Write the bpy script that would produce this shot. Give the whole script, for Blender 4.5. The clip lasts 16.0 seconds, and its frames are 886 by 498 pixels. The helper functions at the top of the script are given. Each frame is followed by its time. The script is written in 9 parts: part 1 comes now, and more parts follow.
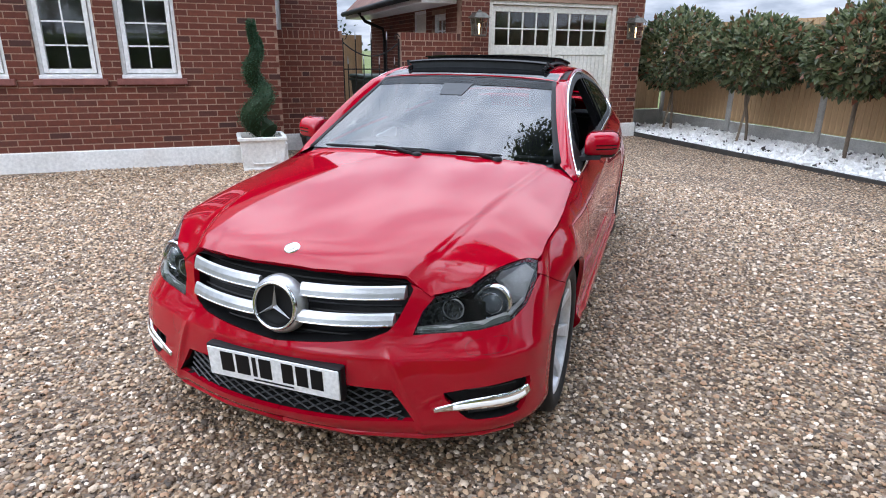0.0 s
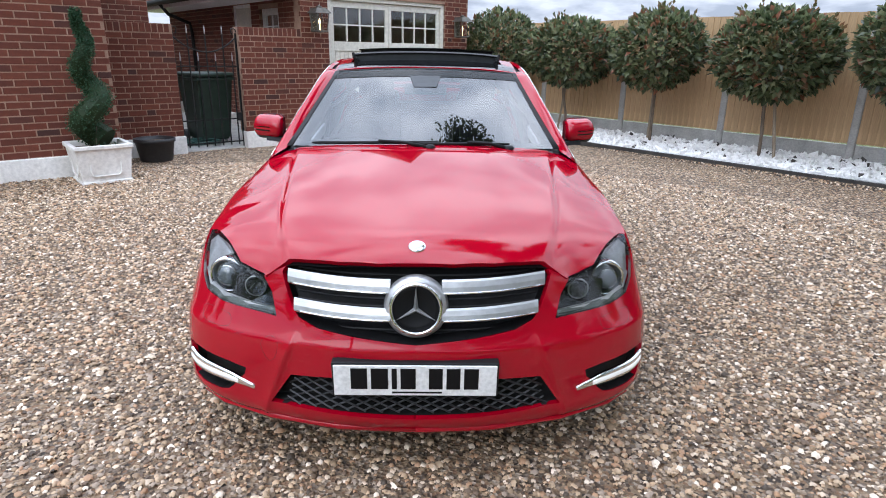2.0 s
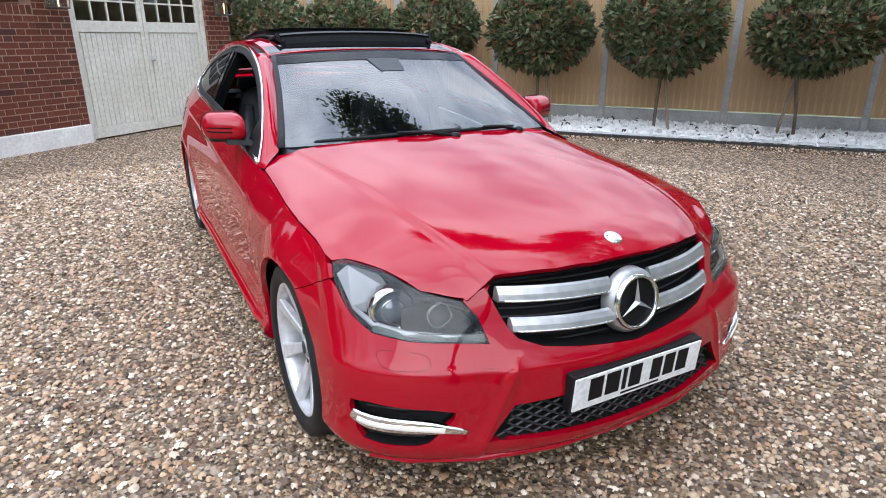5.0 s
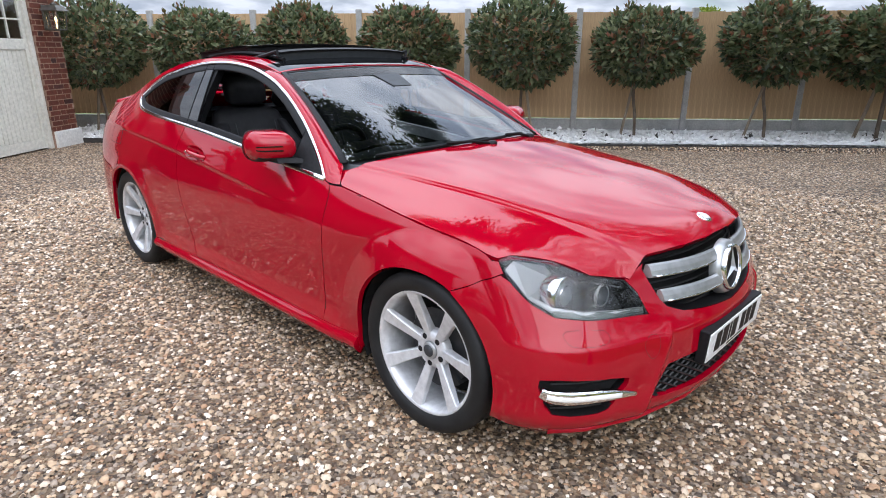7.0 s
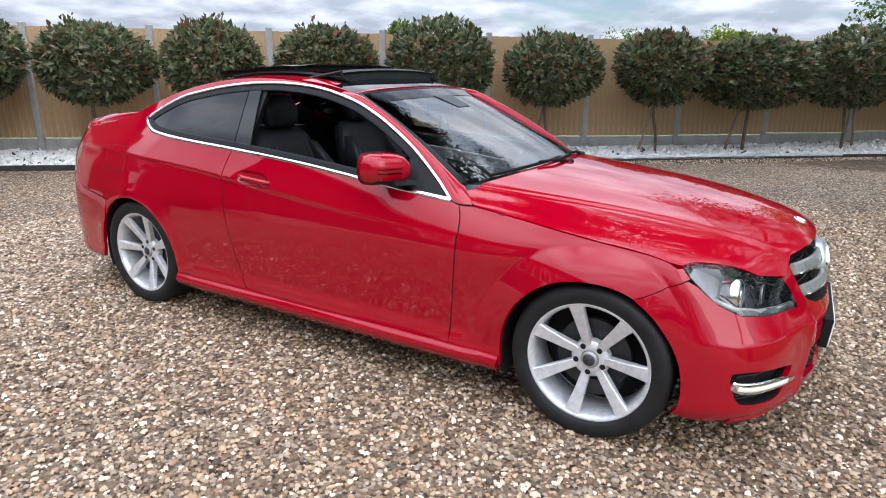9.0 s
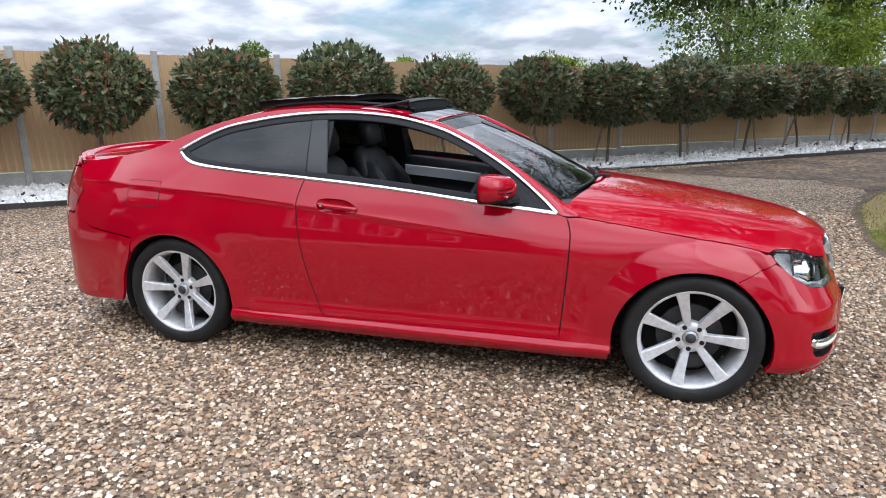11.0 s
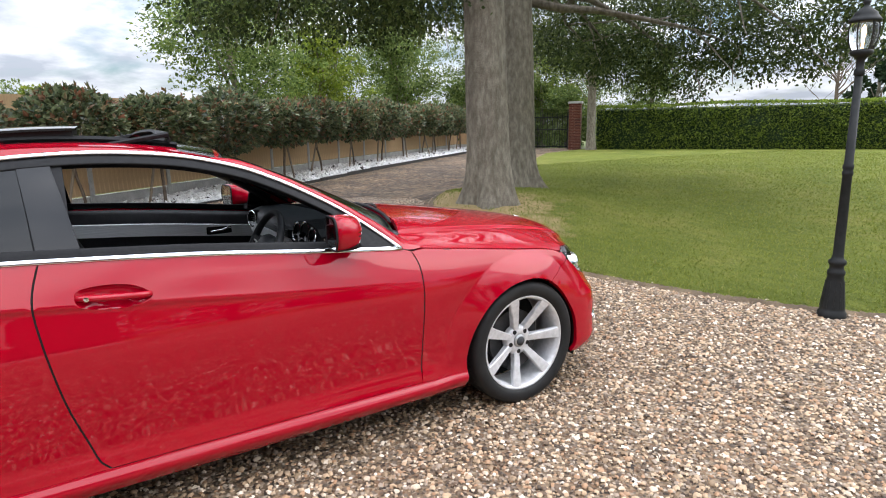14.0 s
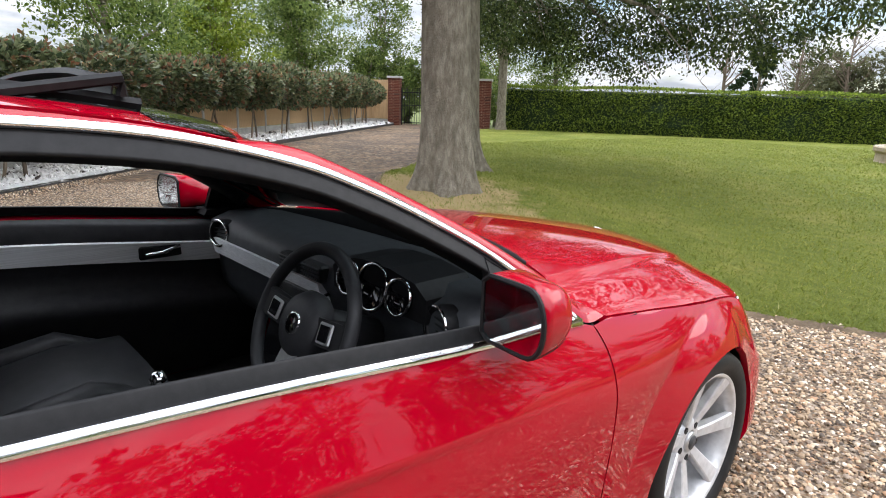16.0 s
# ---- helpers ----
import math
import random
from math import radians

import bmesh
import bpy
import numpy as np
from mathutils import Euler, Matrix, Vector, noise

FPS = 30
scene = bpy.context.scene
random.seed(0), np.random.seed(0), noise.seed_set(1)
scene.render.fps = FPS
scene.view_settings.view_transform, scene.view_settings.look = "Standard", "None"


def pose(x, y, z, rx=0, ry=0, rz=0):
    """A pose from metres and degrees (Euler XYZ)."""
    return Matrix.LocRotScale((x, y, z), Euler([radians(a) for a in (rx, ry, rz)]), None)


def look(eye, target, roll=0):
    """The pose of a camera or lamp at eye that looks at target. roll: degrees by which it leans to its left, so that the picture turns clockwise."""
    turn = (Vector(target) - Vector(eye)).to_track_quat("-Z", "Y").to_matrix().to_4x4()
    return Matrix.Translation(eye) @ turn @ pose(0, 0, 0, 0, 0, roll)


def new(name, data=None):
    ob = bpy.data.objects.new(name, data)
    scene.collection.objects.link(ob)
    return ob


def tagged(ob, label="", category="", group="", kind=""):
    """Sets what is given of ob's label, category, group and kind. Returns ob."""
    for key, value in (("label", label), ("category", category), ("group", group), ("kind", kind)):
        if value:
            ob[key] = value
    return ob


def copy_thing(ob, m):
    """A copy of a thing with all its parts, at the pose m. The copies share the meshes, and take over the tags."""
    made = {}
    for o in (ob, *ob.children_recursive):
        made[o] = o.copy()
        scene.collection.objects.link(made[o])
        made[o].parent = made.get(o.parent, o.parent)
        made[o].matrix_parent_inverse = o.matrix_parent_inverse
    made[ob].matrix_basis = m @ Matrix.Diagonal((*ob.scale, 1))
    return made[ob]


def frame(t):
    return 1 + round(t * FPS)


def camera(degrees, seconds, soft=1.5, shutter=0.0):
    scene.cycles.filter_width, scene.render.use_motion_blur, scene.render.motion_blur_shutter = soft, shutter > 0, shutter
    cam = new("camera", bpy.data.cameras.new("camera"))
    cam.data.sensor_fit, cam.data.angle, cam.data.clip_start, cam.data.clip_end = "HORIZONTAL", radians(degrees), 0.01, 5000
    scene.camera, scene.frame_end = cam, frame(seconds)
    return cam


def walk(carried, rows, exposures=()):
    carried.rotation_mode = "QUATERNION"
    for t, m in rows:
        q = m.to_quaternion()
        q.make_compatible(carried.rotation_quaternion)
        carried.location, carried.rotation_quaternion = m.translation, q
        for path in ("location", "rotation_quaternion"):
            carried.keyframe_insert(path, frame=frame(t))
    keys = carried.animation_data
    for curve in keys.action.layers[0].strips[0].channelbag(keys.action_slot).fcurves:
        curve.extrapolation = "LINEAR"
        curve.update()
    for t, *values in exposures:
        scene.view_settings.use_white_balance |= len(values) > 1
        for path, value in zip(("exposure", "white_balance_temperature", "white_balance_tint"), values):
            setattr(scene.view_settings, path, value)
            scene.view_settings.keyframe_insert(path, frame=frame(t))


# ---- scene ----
cam = camera(72.9, 16.0, 1.0)
METRES, EYE, TILT, LEAN, TURN = 9.486, 1.4473, -0.566, 0.200, 19.5
X0, Y0 = 1.1503, -2.3164
ROWS = [
    (0.0, 0.0, 0.0, 0.0, 0.26, -17.71, -0.82),
    (0.5, -0.0267, 0.0042, -0.0037, -4.89, -17.56, -0.97),
    (1.0, -0.0566, 0.0115, -0.0037, -10.23, -17.5, -1.0),
    (1.5, -0.0906, 0.0121, -0.0037, -15.4, -17.47, -0.97),
    (2.0, -0.1157, 0.0211, -0.0058, -20.32, -17.47, -0.87),
    (2.5, -0.1378, 0.0342, -0.0056, -25.01, -17.62, -0.72),
    (3.0, -0.1628, 0.049, -0.0061, -29.54, -18.05, -0.44),
    (3.5, -0.1779, 0.0677, -0.0067, -34.03, -18.65, -0.15),
    (6.0, -0.2771, 0.1613, -0.0057, -57.01, -18.48, 0.31),
    (6.5, -0.2994, 0.1817, -0.004, -61.49, -18.08, 0.47),
    (7.0, -0.3062, 0.2063, -0.0058, -65.5, -17.81, 0.41),
    (7.5, -0.3152, 0.2308, -0.0048, -68.99, -17.53, 0.25),
    (8.0, -0.3357, 0.2589, -0.0033, -72.24, -17.15, -0.01),
    (8.5, -0.3432, 0.2858, -0.0051, -75.57, -16.65, -0.16),
    (9.0, -0.3465, 0.318, -0.0043, -79.17, -16.11, -0.18),
    (11.5, -0.3775, 0.4764, 0.0003, -99.57, -13.57, 0.65),
    (12.0, -0.3693, 0.5043, -0.0002, -104.39, -12.85, 1.19),
    (12.5, -0.3645, 0.532, -0.0024, -110.83, -12.35, 1.72),
    (13.0, -0.3509, 0.5492, -0.0034, -119.72, -12.16, 1.96),
    (13.5, -0.3137, 0.556, -0.0018, -130.64, -12.05, 1.86),
    (14.0, -0.2724, 0.5632, -0.0009, -141.77, -11.96, 1.64),
    (14.5, -0.2348, 0.5623, 0.0005, -150.81, -11.86, 1.32),
    (15.0, -0.1943, 0.549, 0.0005, -155.91, -12.09, 0.89),
    (15.5, -0.1532, 0.5297, -0.0008, -156.42, -12.89, -0.04),
    (16.0, -0.1226, 0.5018, -0.0044, -152.02, -14.32, -1.23),]
EXPOSURES = [(0.0, 0.10, 6150, 10), (6.0, 0.02, 6300, 10), (9.0, 0.04, 6400, 10), (12.0, 0.09, 6500, 10), (16.0, 0.34, 6950, 10)]
walk(cam, [(t, pose(X0, Y0, EYE, TILT, LEAN, TURN) @ pose(METRES * x, METRES * y, METRES * z, 90 + pitch, roll, yaw)) for t, x, y, z, yaw, pitch, roll in ROWS], EXPOSURES)

# ---- world and sun ----
SUN_EL, SUN_AZ = 42.0, 203.0    # degrees; azimuth clockwise from +y
world = bpy.data.worlds.new("sky")
scene.world = world
world.use_nodes = True
wt = world.node_tree
wt.nodes.clear()


def wn(kind, **kw):
    n = wt.nodes.new(kind)
    for k, v in kw.items():
        if k in n.inputs:
            n.inputs[k].default_value = v
    return n


w_out, w_bg = wn("ShaderNodeOutputWorld"), wn("ShaderNodeBackground", Strength=1.0)
w_sky = wn("ShaderNodeTexSky")
w_sky.sky_type = "NISHITA"
w_sky.sun_disc = False
w_sky.sun_elevation, w_sky.sun_rotation = radians(SUN_EL), radians(SUN_AZ)
w_sky.air_density, w_sky.dust_density, w_sky.ozone_density = 1.0, 0.25, 3.0
w_dim = wn("ShaderNodeVectorMath")
w_dim.operation = "SCALE"
w_dim.inputs["Scale"].default_value = 0.12
wt.links.new(w_sky.outputs[0], w_dim.inputs[0])
# clouds: layered noise on the dome, flattened towards the horizon
w_tc = wn("ShaderNodeTexCoord")
w_sep = wn("ShaderNodeSeparateXYZ")
wt.links.new(w_tc.outputs["Generated"], w_sep.inputs[0])
w_den = wn("ShaderNodeMath")
w_den.operation = "MULTIPLY_ADD"
wt.links.new(w_sep.outputs[2], w_den.inputs[0])
w_den.inputs[1].default_value, w_den.inputs[2].default_value = 1.0, 0.22
w_div = wn("ShaderNodeVectorMath")
w_div.operation = "DIVIDE"
w_comb = wn("ShaderNodeCombineXYZ")
for i in range(3):
    wt.links.new(w_den.outputs[0], w_comb.inputs[i])
wt.links.new(w_tc.outputs["Generated"], w_div.inputs[0])
wt.links.new(w_comb.outputs[0], w_div.inputs[1])
w_no = wn("ShaderNodeTexNoise", Scale=1.6, Detail=7.0, Roughness=0.55, Distortion=0.35)
wt.links.new(w_div.outputs[0], w_no.inputs["Vector"])
# the cover is thinner towards -y, where blue shows low down
w_thin = wn("ShaderNodeMath")
w_thin.operation = "MULTIPLY_ADD"
wt.links.new(w_sep.outputs[1], w_thin.inputs[0])
w_thin.inputs[1].default_value = 0.06
wt.links.new(w_no.outputs["Fac"], w_thin.inputs[2])
w_ramp = wn("ShaderNodeValToRGB")
w_ramp.color_ramp.elements[0].position, w_ramp.color_ramp.elements[1].position = 0.28, 0.46
wt.links.new(w_thin.outputs[0], w_ramp.inputs[0])
w_no2 = wn("ShaderNodeTexNoise", Scale=3.8, Detail=6.0, Roughness=0.5)
wt.links.new(w_div.outputs[0], w_no2.inputs["Vector"])
w_cr = wn("ShaderNodeValToRGB")
w_cr.color_ramp.elements[0].position, w_cr.color_ramp.elements[1].position = 0.38, 0.62
w_cr.color_ramp.elements[0].color, w_cr.color_ramp.elements[1].color = (0.62, 0.70, 0.85, 1), (1.10, 1.17, 1.32, 1)
wt.links.new(w_no2.outputs["Fac"], w_cr.inputs[0])
w_mix = wn("ShaderNodeMix")
w_mix.data_type = "RGBA"
wt.links.new(w_ramp.outputs[0], w_mix.inputs[0])
wt.links.new(w_dim.outputs[0], w_mix.inputs[6])
wt.links.new(w_cr.outputs[0], w_mix.inputs[7])
# overcast skies are brighter overhead than at the horizon
w_cie = wn("ShaderNodeMath")
w_cie.operation = "MULTIPLY_ADD"
w_up = wn("ShaderNodeMath")
w_up.operation = "MAXIMUM"
wt.links.new(w_sep.outputs[2], w_up.inputs[0])
w_up.inputs[1].default_value = 0.0
w_pow = wn("ShaderNodeMath")
w_pow.operation = "POWER"
wt.links.new(w_up.outputs[0], w_pow.inputs[0])
w_pow.inputs[1].default_value = 1.25
wt.links.new(w_pow.outputs[0], w_cie.inputs[0])
w_cie.inputs[1].default_value, w_cie.inputs[2].default_value = 3.4, 0.68
w_gain = wn("ShaderNodeVectorMath")
w_gain.operation = "SCALE"
wt.links.new(w_mix.outputs[2], w_gain.inputs[0])
wt.links.new(w_cie.outputs[0], w_gain.inputs["Scale"])
wt.links.new(w_gain.outputs[0], w_bg.inputs[0])
wt.links.new(w_bg.outputs[0], w_out.inputs[0])

sun = new("sun", bpy.data.lights.new("sun", "SUN"))
sun.data.energy, sun.data.angle, sun.data.color = 1.45, radians(55), (1.0, 0.985, 0.96)
az, el = radians(SUN_AZ), radians(SUN_EL)
sun_dir = Vector((math.sin(az) * math.cos(el), math.cos(az) * math.cos(el), math.sin(el)))
sun.matrix_world = look(sun_dir * 60, (0, 0, 0))


# ---- materials ----
def mat(name, base=(0.5, 0.5, 0.5), rough=0.6, metal=0.0, **kw):
    """A node material; returns it with helpers to add colour variation and relief."""
    m = bpy.data.materials.new(name)
    m.use_nodes = True
    b = m.node_tree.nodes["Principled BSDF"]
    b.inputs["Base Color"].default_value = (*base, 1)
    b.inputs["Roughness"].default_value = rough
    b.inputs["Metallic"].default_value = metal
    for k, v in kw.items():
        b.inputs[k.replace("_", " ")].default_value = v
    return m


def nd(m, kind, **kw):
    n = m.node_tree.nodes.new(kind)
    for k, v in kw.items():
        n.inputs[k.replace("_", " ")].default_value = v
    return n


def ln(m, a, b):
    m.node_tree.links.new(a, b)


def bsdf(m):
    return m.node_tree.nodes["Principled BSDF"]


def coord(m, scale=(1, 1, 1), which="Object"):
    tc, mp = nd(m, "ShaderNodeTexCoord"), nd(m, "ShaderNodeMapping")
    mp.inputs["Scale"].default_value = scale
    ln(m, tc.outputs[which], mp.inputs[0])
    return mp.outputs[0]


def ramp(m, fac, stops, const=False):
    r = nd(m, "ShaderNodeValToRGB")
    while len(r.color_ramp.elements) < len(stops):
        r.color_ramp.elements.new(0.5)
    for e, (p, c) in zip(r.color_ramp.elements, stops):
        e.position, e.color = p, (*c, 1)
    if const:
        r.color_ramp.interpolation = "CONSTANT"
    ln(m, fac, r.inputs[0])
    return r.outputs[0]


def noise_fac(m, vec, scale, detail=4.0, rough=0.55):
    n = nd(m, "ShaderNodeTexNoise", Scale=scale, Detail=detail, Roughness=rough)
    ln(m, vec, n.inputs["Vector"])
    return n.outputs["Fac"]


def mixc(m, fac, a, b, mode="MIX"):
    x = nd(m, "ShaderNodeMix")
    x.data_type, x.blend_type = "RGBA", mode
    for i, v in ((0, fac), (6, a), (7, b)):
        if isinstance(v, (int, float)):
            x.inputs[i].default_value = v
        elif isinstance(v, tuple):
            x.inputs[i].default_value = (*v, 1)
        else:
            ln(m, v, x.inputs[i])
    return x.outputs[2]


def colour(m, out):
    ln(m, out, bsdf(m).inputs["Base Color"])


def roughness(m, fac, lo, hi):
    r = nd(m, "ShaderNodeMapRange")
    r.inputs["To Min"].default_value, r.inputs["To Max"].default_value = lo, hi
    ln(m, fac, r.inputs[0])
    ln(m, r.outputs[0], bsdf(m).inputs["Roughness"])


def relief(m, fac, strength=0.3, dist=0.01):
    b = nd(m, "ShaderNodeBump", Strength=strength, Distance=dist)
    ln(m, fac, b.inputs["Height"])
    ln(m, b.outputs[0], bsdf(m).inputs["Normal"])


def island(m):
    return nd(m, "ShaderNodeNewGeometry").outputs["Random Per Island"]


def obj_random(m):
    return nd(m, "ShaderNodeObjectInfo").outputs["Random"]


def mottled(name, stops, scale, rough=(0.5, 0.8), bump=0.2, dist=0.004, stretch=(1, 1, 1), fine=None, **kw):
    """Two-scale noise colour with relief."""
    m = mat(name, **kw)
    v = coord(m, stretch)
    n1, n2 = noise_fac(m, v, scale, 6), noise_fac(m, v, fine or scale * 9, 5)
    c1 = ramp(m, n1, stops)
    c2 = ramp(m, n2, [(0.3, (0.72, 0.72, 0.72)), (0.7, (1.18, 1.18, 1.18))])
    colour(m, mixc(m, 0.6, c1, c2, "MULTIPLY"))
    roughness(m, n2, *rough)
    relief(m, n2, bump, dist)
    return m


STONES = [(0.0, (0.40, 0.275, 0.16)), (0.14, (0.55, 0.40, 0.25)), (0.28, (0.25, 0.16, 0.095)), (0.42, (0.62, 0.49, 0.35)),
          (0.52, (0.50, 0.30, 0.165)), (0.66, (0.42, 0.325, 0.235)), (0.79, (0.72, 0.61, 0.475)), (0.86, (0.56, 0.39, 0.235)), (0.95, (0.16, 0.11, 0.07))]

STONES = [(p, tuple(k * c * (0.3 * r + 0.6 * g + 0.1 * b) ** 0.58 / 0.515 for k, c in zip((0.76, 0.755, 0.775), (r, g, b)))) for p, (r, g, b) in STONES]

M_pebble = mat("pebble", rough=0.55)
v_ = coord(M_pebble)
c_ = ramp(M_pebble, island(M_pebble), STONES, True)
n_ = noise_fac(M_pebble, v_, 90, 4)
colour(M_pebble, mixc(M_pebble, 0.55, c_, ramp(M_pebble, n_, [(0.3, (0.65, 0.65, 0.65)), (0.7, (1.2, 1.18, 1.15))]), "MULTIPLY"))
roughness(M_pebble, n_, 0.42, 0.75)
relief(M_pebble, n_, 0.15, 0.002)

M_gravel = mat("gravel_bed", rough=0.75)
v_ = coord(M_gravel)
vo_ = nd(M_gravel, "ShaderNodeTexVoronoi", Scale=46.0)
ln(M_gravel, v_, vo_.inputs["Vector"])
se_ = nd(M_gravel, "ShaderNodeSeparateColor")
ln(M_gravel, vo_.outputs["Color"], se_.inputs[0])
c_ = ramp(M_gravel, se_.outputs[0], STONES, True)
# shade between the stones painted in: each cell darkens towards its border
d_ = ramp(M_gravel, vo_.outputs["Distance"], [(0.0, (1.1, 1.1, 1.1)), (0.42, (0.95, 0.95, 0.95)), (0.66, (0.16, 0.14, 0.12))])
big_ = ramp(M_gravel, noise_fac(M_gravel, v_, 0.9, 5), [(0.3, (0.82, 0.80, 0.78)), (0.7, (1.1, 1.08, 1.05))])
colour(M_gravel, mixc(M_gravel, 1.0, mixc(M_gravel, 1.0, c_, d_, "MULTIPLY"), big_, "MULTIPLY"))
inv_ = nd(M_gravel, "ShaderNodeMath")
inv_.operation = "SUBTRACT"
inv_.inputs[0].default_value = 1.0
ln(M_gravel, vo_.outputs["Distance"], inv_.inputs[1])
relief(M_gravel, inv_.outputs[0], 0.9, 0.012)

M_worn = mat("worn_gravel", rough=0.85)
v_ = coord(M_worn)
vo_ = nd(M_worn, "ShaderNodeTexVoronoi", Scale=16.0)
ln(M_worn, v_, vo_.inputs["Vector"])
se_ = nd(M_worn, "ShaderNodeSeparateColor")
ln(M_worn, vo_.outputs["Color"], se_.inputs[0])
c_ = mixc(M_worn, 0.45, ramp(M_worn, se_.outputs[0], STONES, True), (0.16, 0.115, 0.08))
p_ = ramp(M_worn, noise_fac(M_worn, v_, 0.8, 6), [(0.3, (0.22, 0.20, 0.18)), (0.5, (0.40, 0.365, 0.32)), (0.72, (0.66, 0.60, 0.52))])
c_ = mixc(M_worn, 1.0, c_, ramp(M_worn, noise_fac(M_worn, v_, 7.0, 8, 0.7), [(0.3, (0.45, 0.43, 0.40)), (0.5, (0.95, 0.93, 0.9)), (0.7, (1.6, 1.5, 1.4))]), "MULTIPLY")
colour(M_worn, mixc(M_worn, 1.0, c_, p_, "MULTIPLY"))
relief(M_worn, vo_.outputs["Distance"], 0.9, 0.02)
M_subbase = mottled("dark_grit", [(0.3, (0.055, 0.042, 0.032)), (0.7, (0.15, 0.115, 0.085))], 60, (0.8, 0.95), 0.8, 0.01, fine=140)
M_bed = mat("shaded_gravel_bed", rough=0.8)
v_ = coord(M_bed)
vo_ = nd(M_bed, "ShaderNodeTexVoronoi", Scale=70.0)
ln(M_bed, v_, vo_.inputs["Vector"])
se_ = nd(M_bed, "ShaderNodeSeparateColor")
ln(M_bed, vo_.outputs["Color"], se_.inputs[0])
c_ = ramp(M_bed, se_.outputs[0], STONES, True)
# the stone colours at about 0.4, as the shade in the gaps between pebbles
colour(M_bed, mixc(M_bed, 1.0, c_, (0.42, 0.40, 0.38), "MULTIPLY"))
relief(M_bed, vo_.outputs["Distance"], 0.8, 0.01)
M_whitestone = mat("white_stone", rough=0.6)
c_ = ramp(M_whitestone, island(M_whitestone), [(0.0, (0.86, 0.85, 0.83)), (0.4, (0.78, 0.77, 0.76)), (0.62, (0.90, 0.89, 0.87)), (0.84, (0.62, 0.60, 0.58)), (0.93, (0.70, 0.69, 0.67)), (0.96, (0.06, 0.05, 0.045))], True)
n_ = noise_fac(M_whitestone, coord(M_whitestone), 25, 4)
colour(M_whitestone, mixc(M_whitestone, 0.5, c_, ramp(M_whitestone, n_, [(0.3, (0.75, 0.74, 0.72)), (0.65, (1.1, 1.1, 1.1))]), "MULTIPLY"))
relief(M_whitestone, n_, 0.2, 0.004)
M_stonebed = mottled("stone_bed_soil", [(0.3, (0.48, 0.47, 0.45)), (0.7, (0.78, 0.77, 0.75))], 14, bump=0.6, dist=0.02)

M_turf = mottled("turf", [(0.3, (0.07, 0.095, 0.016)), (0.55, (0.105, 0.13, 0.026)), (0.75, (0.16, 0.16, 0.05))], 0.7, (0.8, 0.95), 0.9, 0.02, fine=60)
# lawn: mown turf, bare dry earth at the foot of the beech and in small worn spots
M_lawn = mat("lawn_turf", rough=0.9, Specular_IOR_Level=0.15)
v_ = coord(M_lawn)
n1_, n2_, n3_ = noise_fac(M_lawn, v_, 0.55, 5), noise_fac(M_lawn, v_, 55, 6, 0.75), noise_fac(M_lawn, coord(M_lawn, (1.0, 2.6, 1.0)), 3.2, 5)
g_ = ramp(M_lawn, n1_, [(0.3, (0.105, 0.132, 0.020)), (0.52, (0.148, 0.172, 0.031)), (0.72, (0.215, 0.21, 0.055))])
g_ = mixc(M_lawn, 0.8, g_, ramp(M_lawn, n3_, [(0.3, (0.72, 0.76, 0.7)), (0.7, (1.25, 1.18, 1.1))]), "MULTIPLY")
g_ = mixc(M_lawn, 0.9, g_, ramp(M_lawn, n2_, [(0.30, (0.45, 0.52, 0.40)), (0.5, (1.0, 1.0, 1.0)), (0.70, (1.55, 1.46, 1.4))]), "MULTIPLY")
e_ = nd(M_lawn, "ShaderNodeVectorMath")
e_.operation = "SUBTRACT"
ln(M_lawn, v_, e_.inputs[0])
e_.inputs[1].default_value = (4.2, -3.0, 0.3)
f_ = nd(M_lawn, "ShaderNodeVectorMath")
f_.operation = "MULTIPLY"
ln(M_lawn, e_.outputs[0], f_.inputs[0])
f_.inputs[1].default_value = (0.42, 0.60, 0.0)
l_ = nd(M_lawn, "ShaderNodeVectorMath")
l_.operation = "LENGTH"
ln(M_lawn, f_.outputs[0], l_.inputs[0])
a_ = nd(M_lawn, "ShaderNodeMath")
a_.operation = "MULTIPLY_ADD"
ln(M_lawn, noise_fac(M_lawn, v_, 3.0, 6), a_.inputs[0])
a_.inputs[1].default_value = 1.3
ln(M_lawn, l_.outputs["Value"], a_.inputs[2])
m_ = nd(M_lawn, "ShaderNodeMapRange")
m_.inputs["From Min"].default_value, m_.inputs["From Max"].default_value = 1.52, 1.16
ln(M_lawn, a_.outputs[0], m_.inputs[0])
s_ = mixc(M_lawn, 0.8, (0.42, 0.32, 0.165), ramp(M_lawn, n2_, [(0.3, (0.5, 0.48, 0.45)), (0.7, (1.25, 1.22, 1.15))]), "MULTIPLY")
colour(M_lawn, mixc(M_lawn, m_.outputs[0], g_, s_))
relief(M_lawn, n2_, 1.0, 0.03)
M_grass = mat("grass_blade", rough=0.6)
c_ = ramp(M_grass, island(M_grass), [(0.0, (0.15, 0.185, 0.027)), (0.5, (0.19, 0.225, 0.037)), (0.9, (0.235, 0.26, 0.052)), (1.0, (0.33, 0.31, 0.11))])
colour(M_grass, mixc(M_grass, 0.7, c_, ramp(M_grass, noise_fac(M_grass, coord(M_grass), 0.8, 4), [(0.3, (0.75, 0.8, 0.7)), (0.7, (1.2, 1.15, 1.1))]), "MULTIPLY"))
M_soil = mottled("dry_soil", [(0.3, (0.075, 0.05, 0.03)), (0.7, (0.19, 0.135, 0.08))], 5, (0.8, 0.95), 0.6, 0.02)


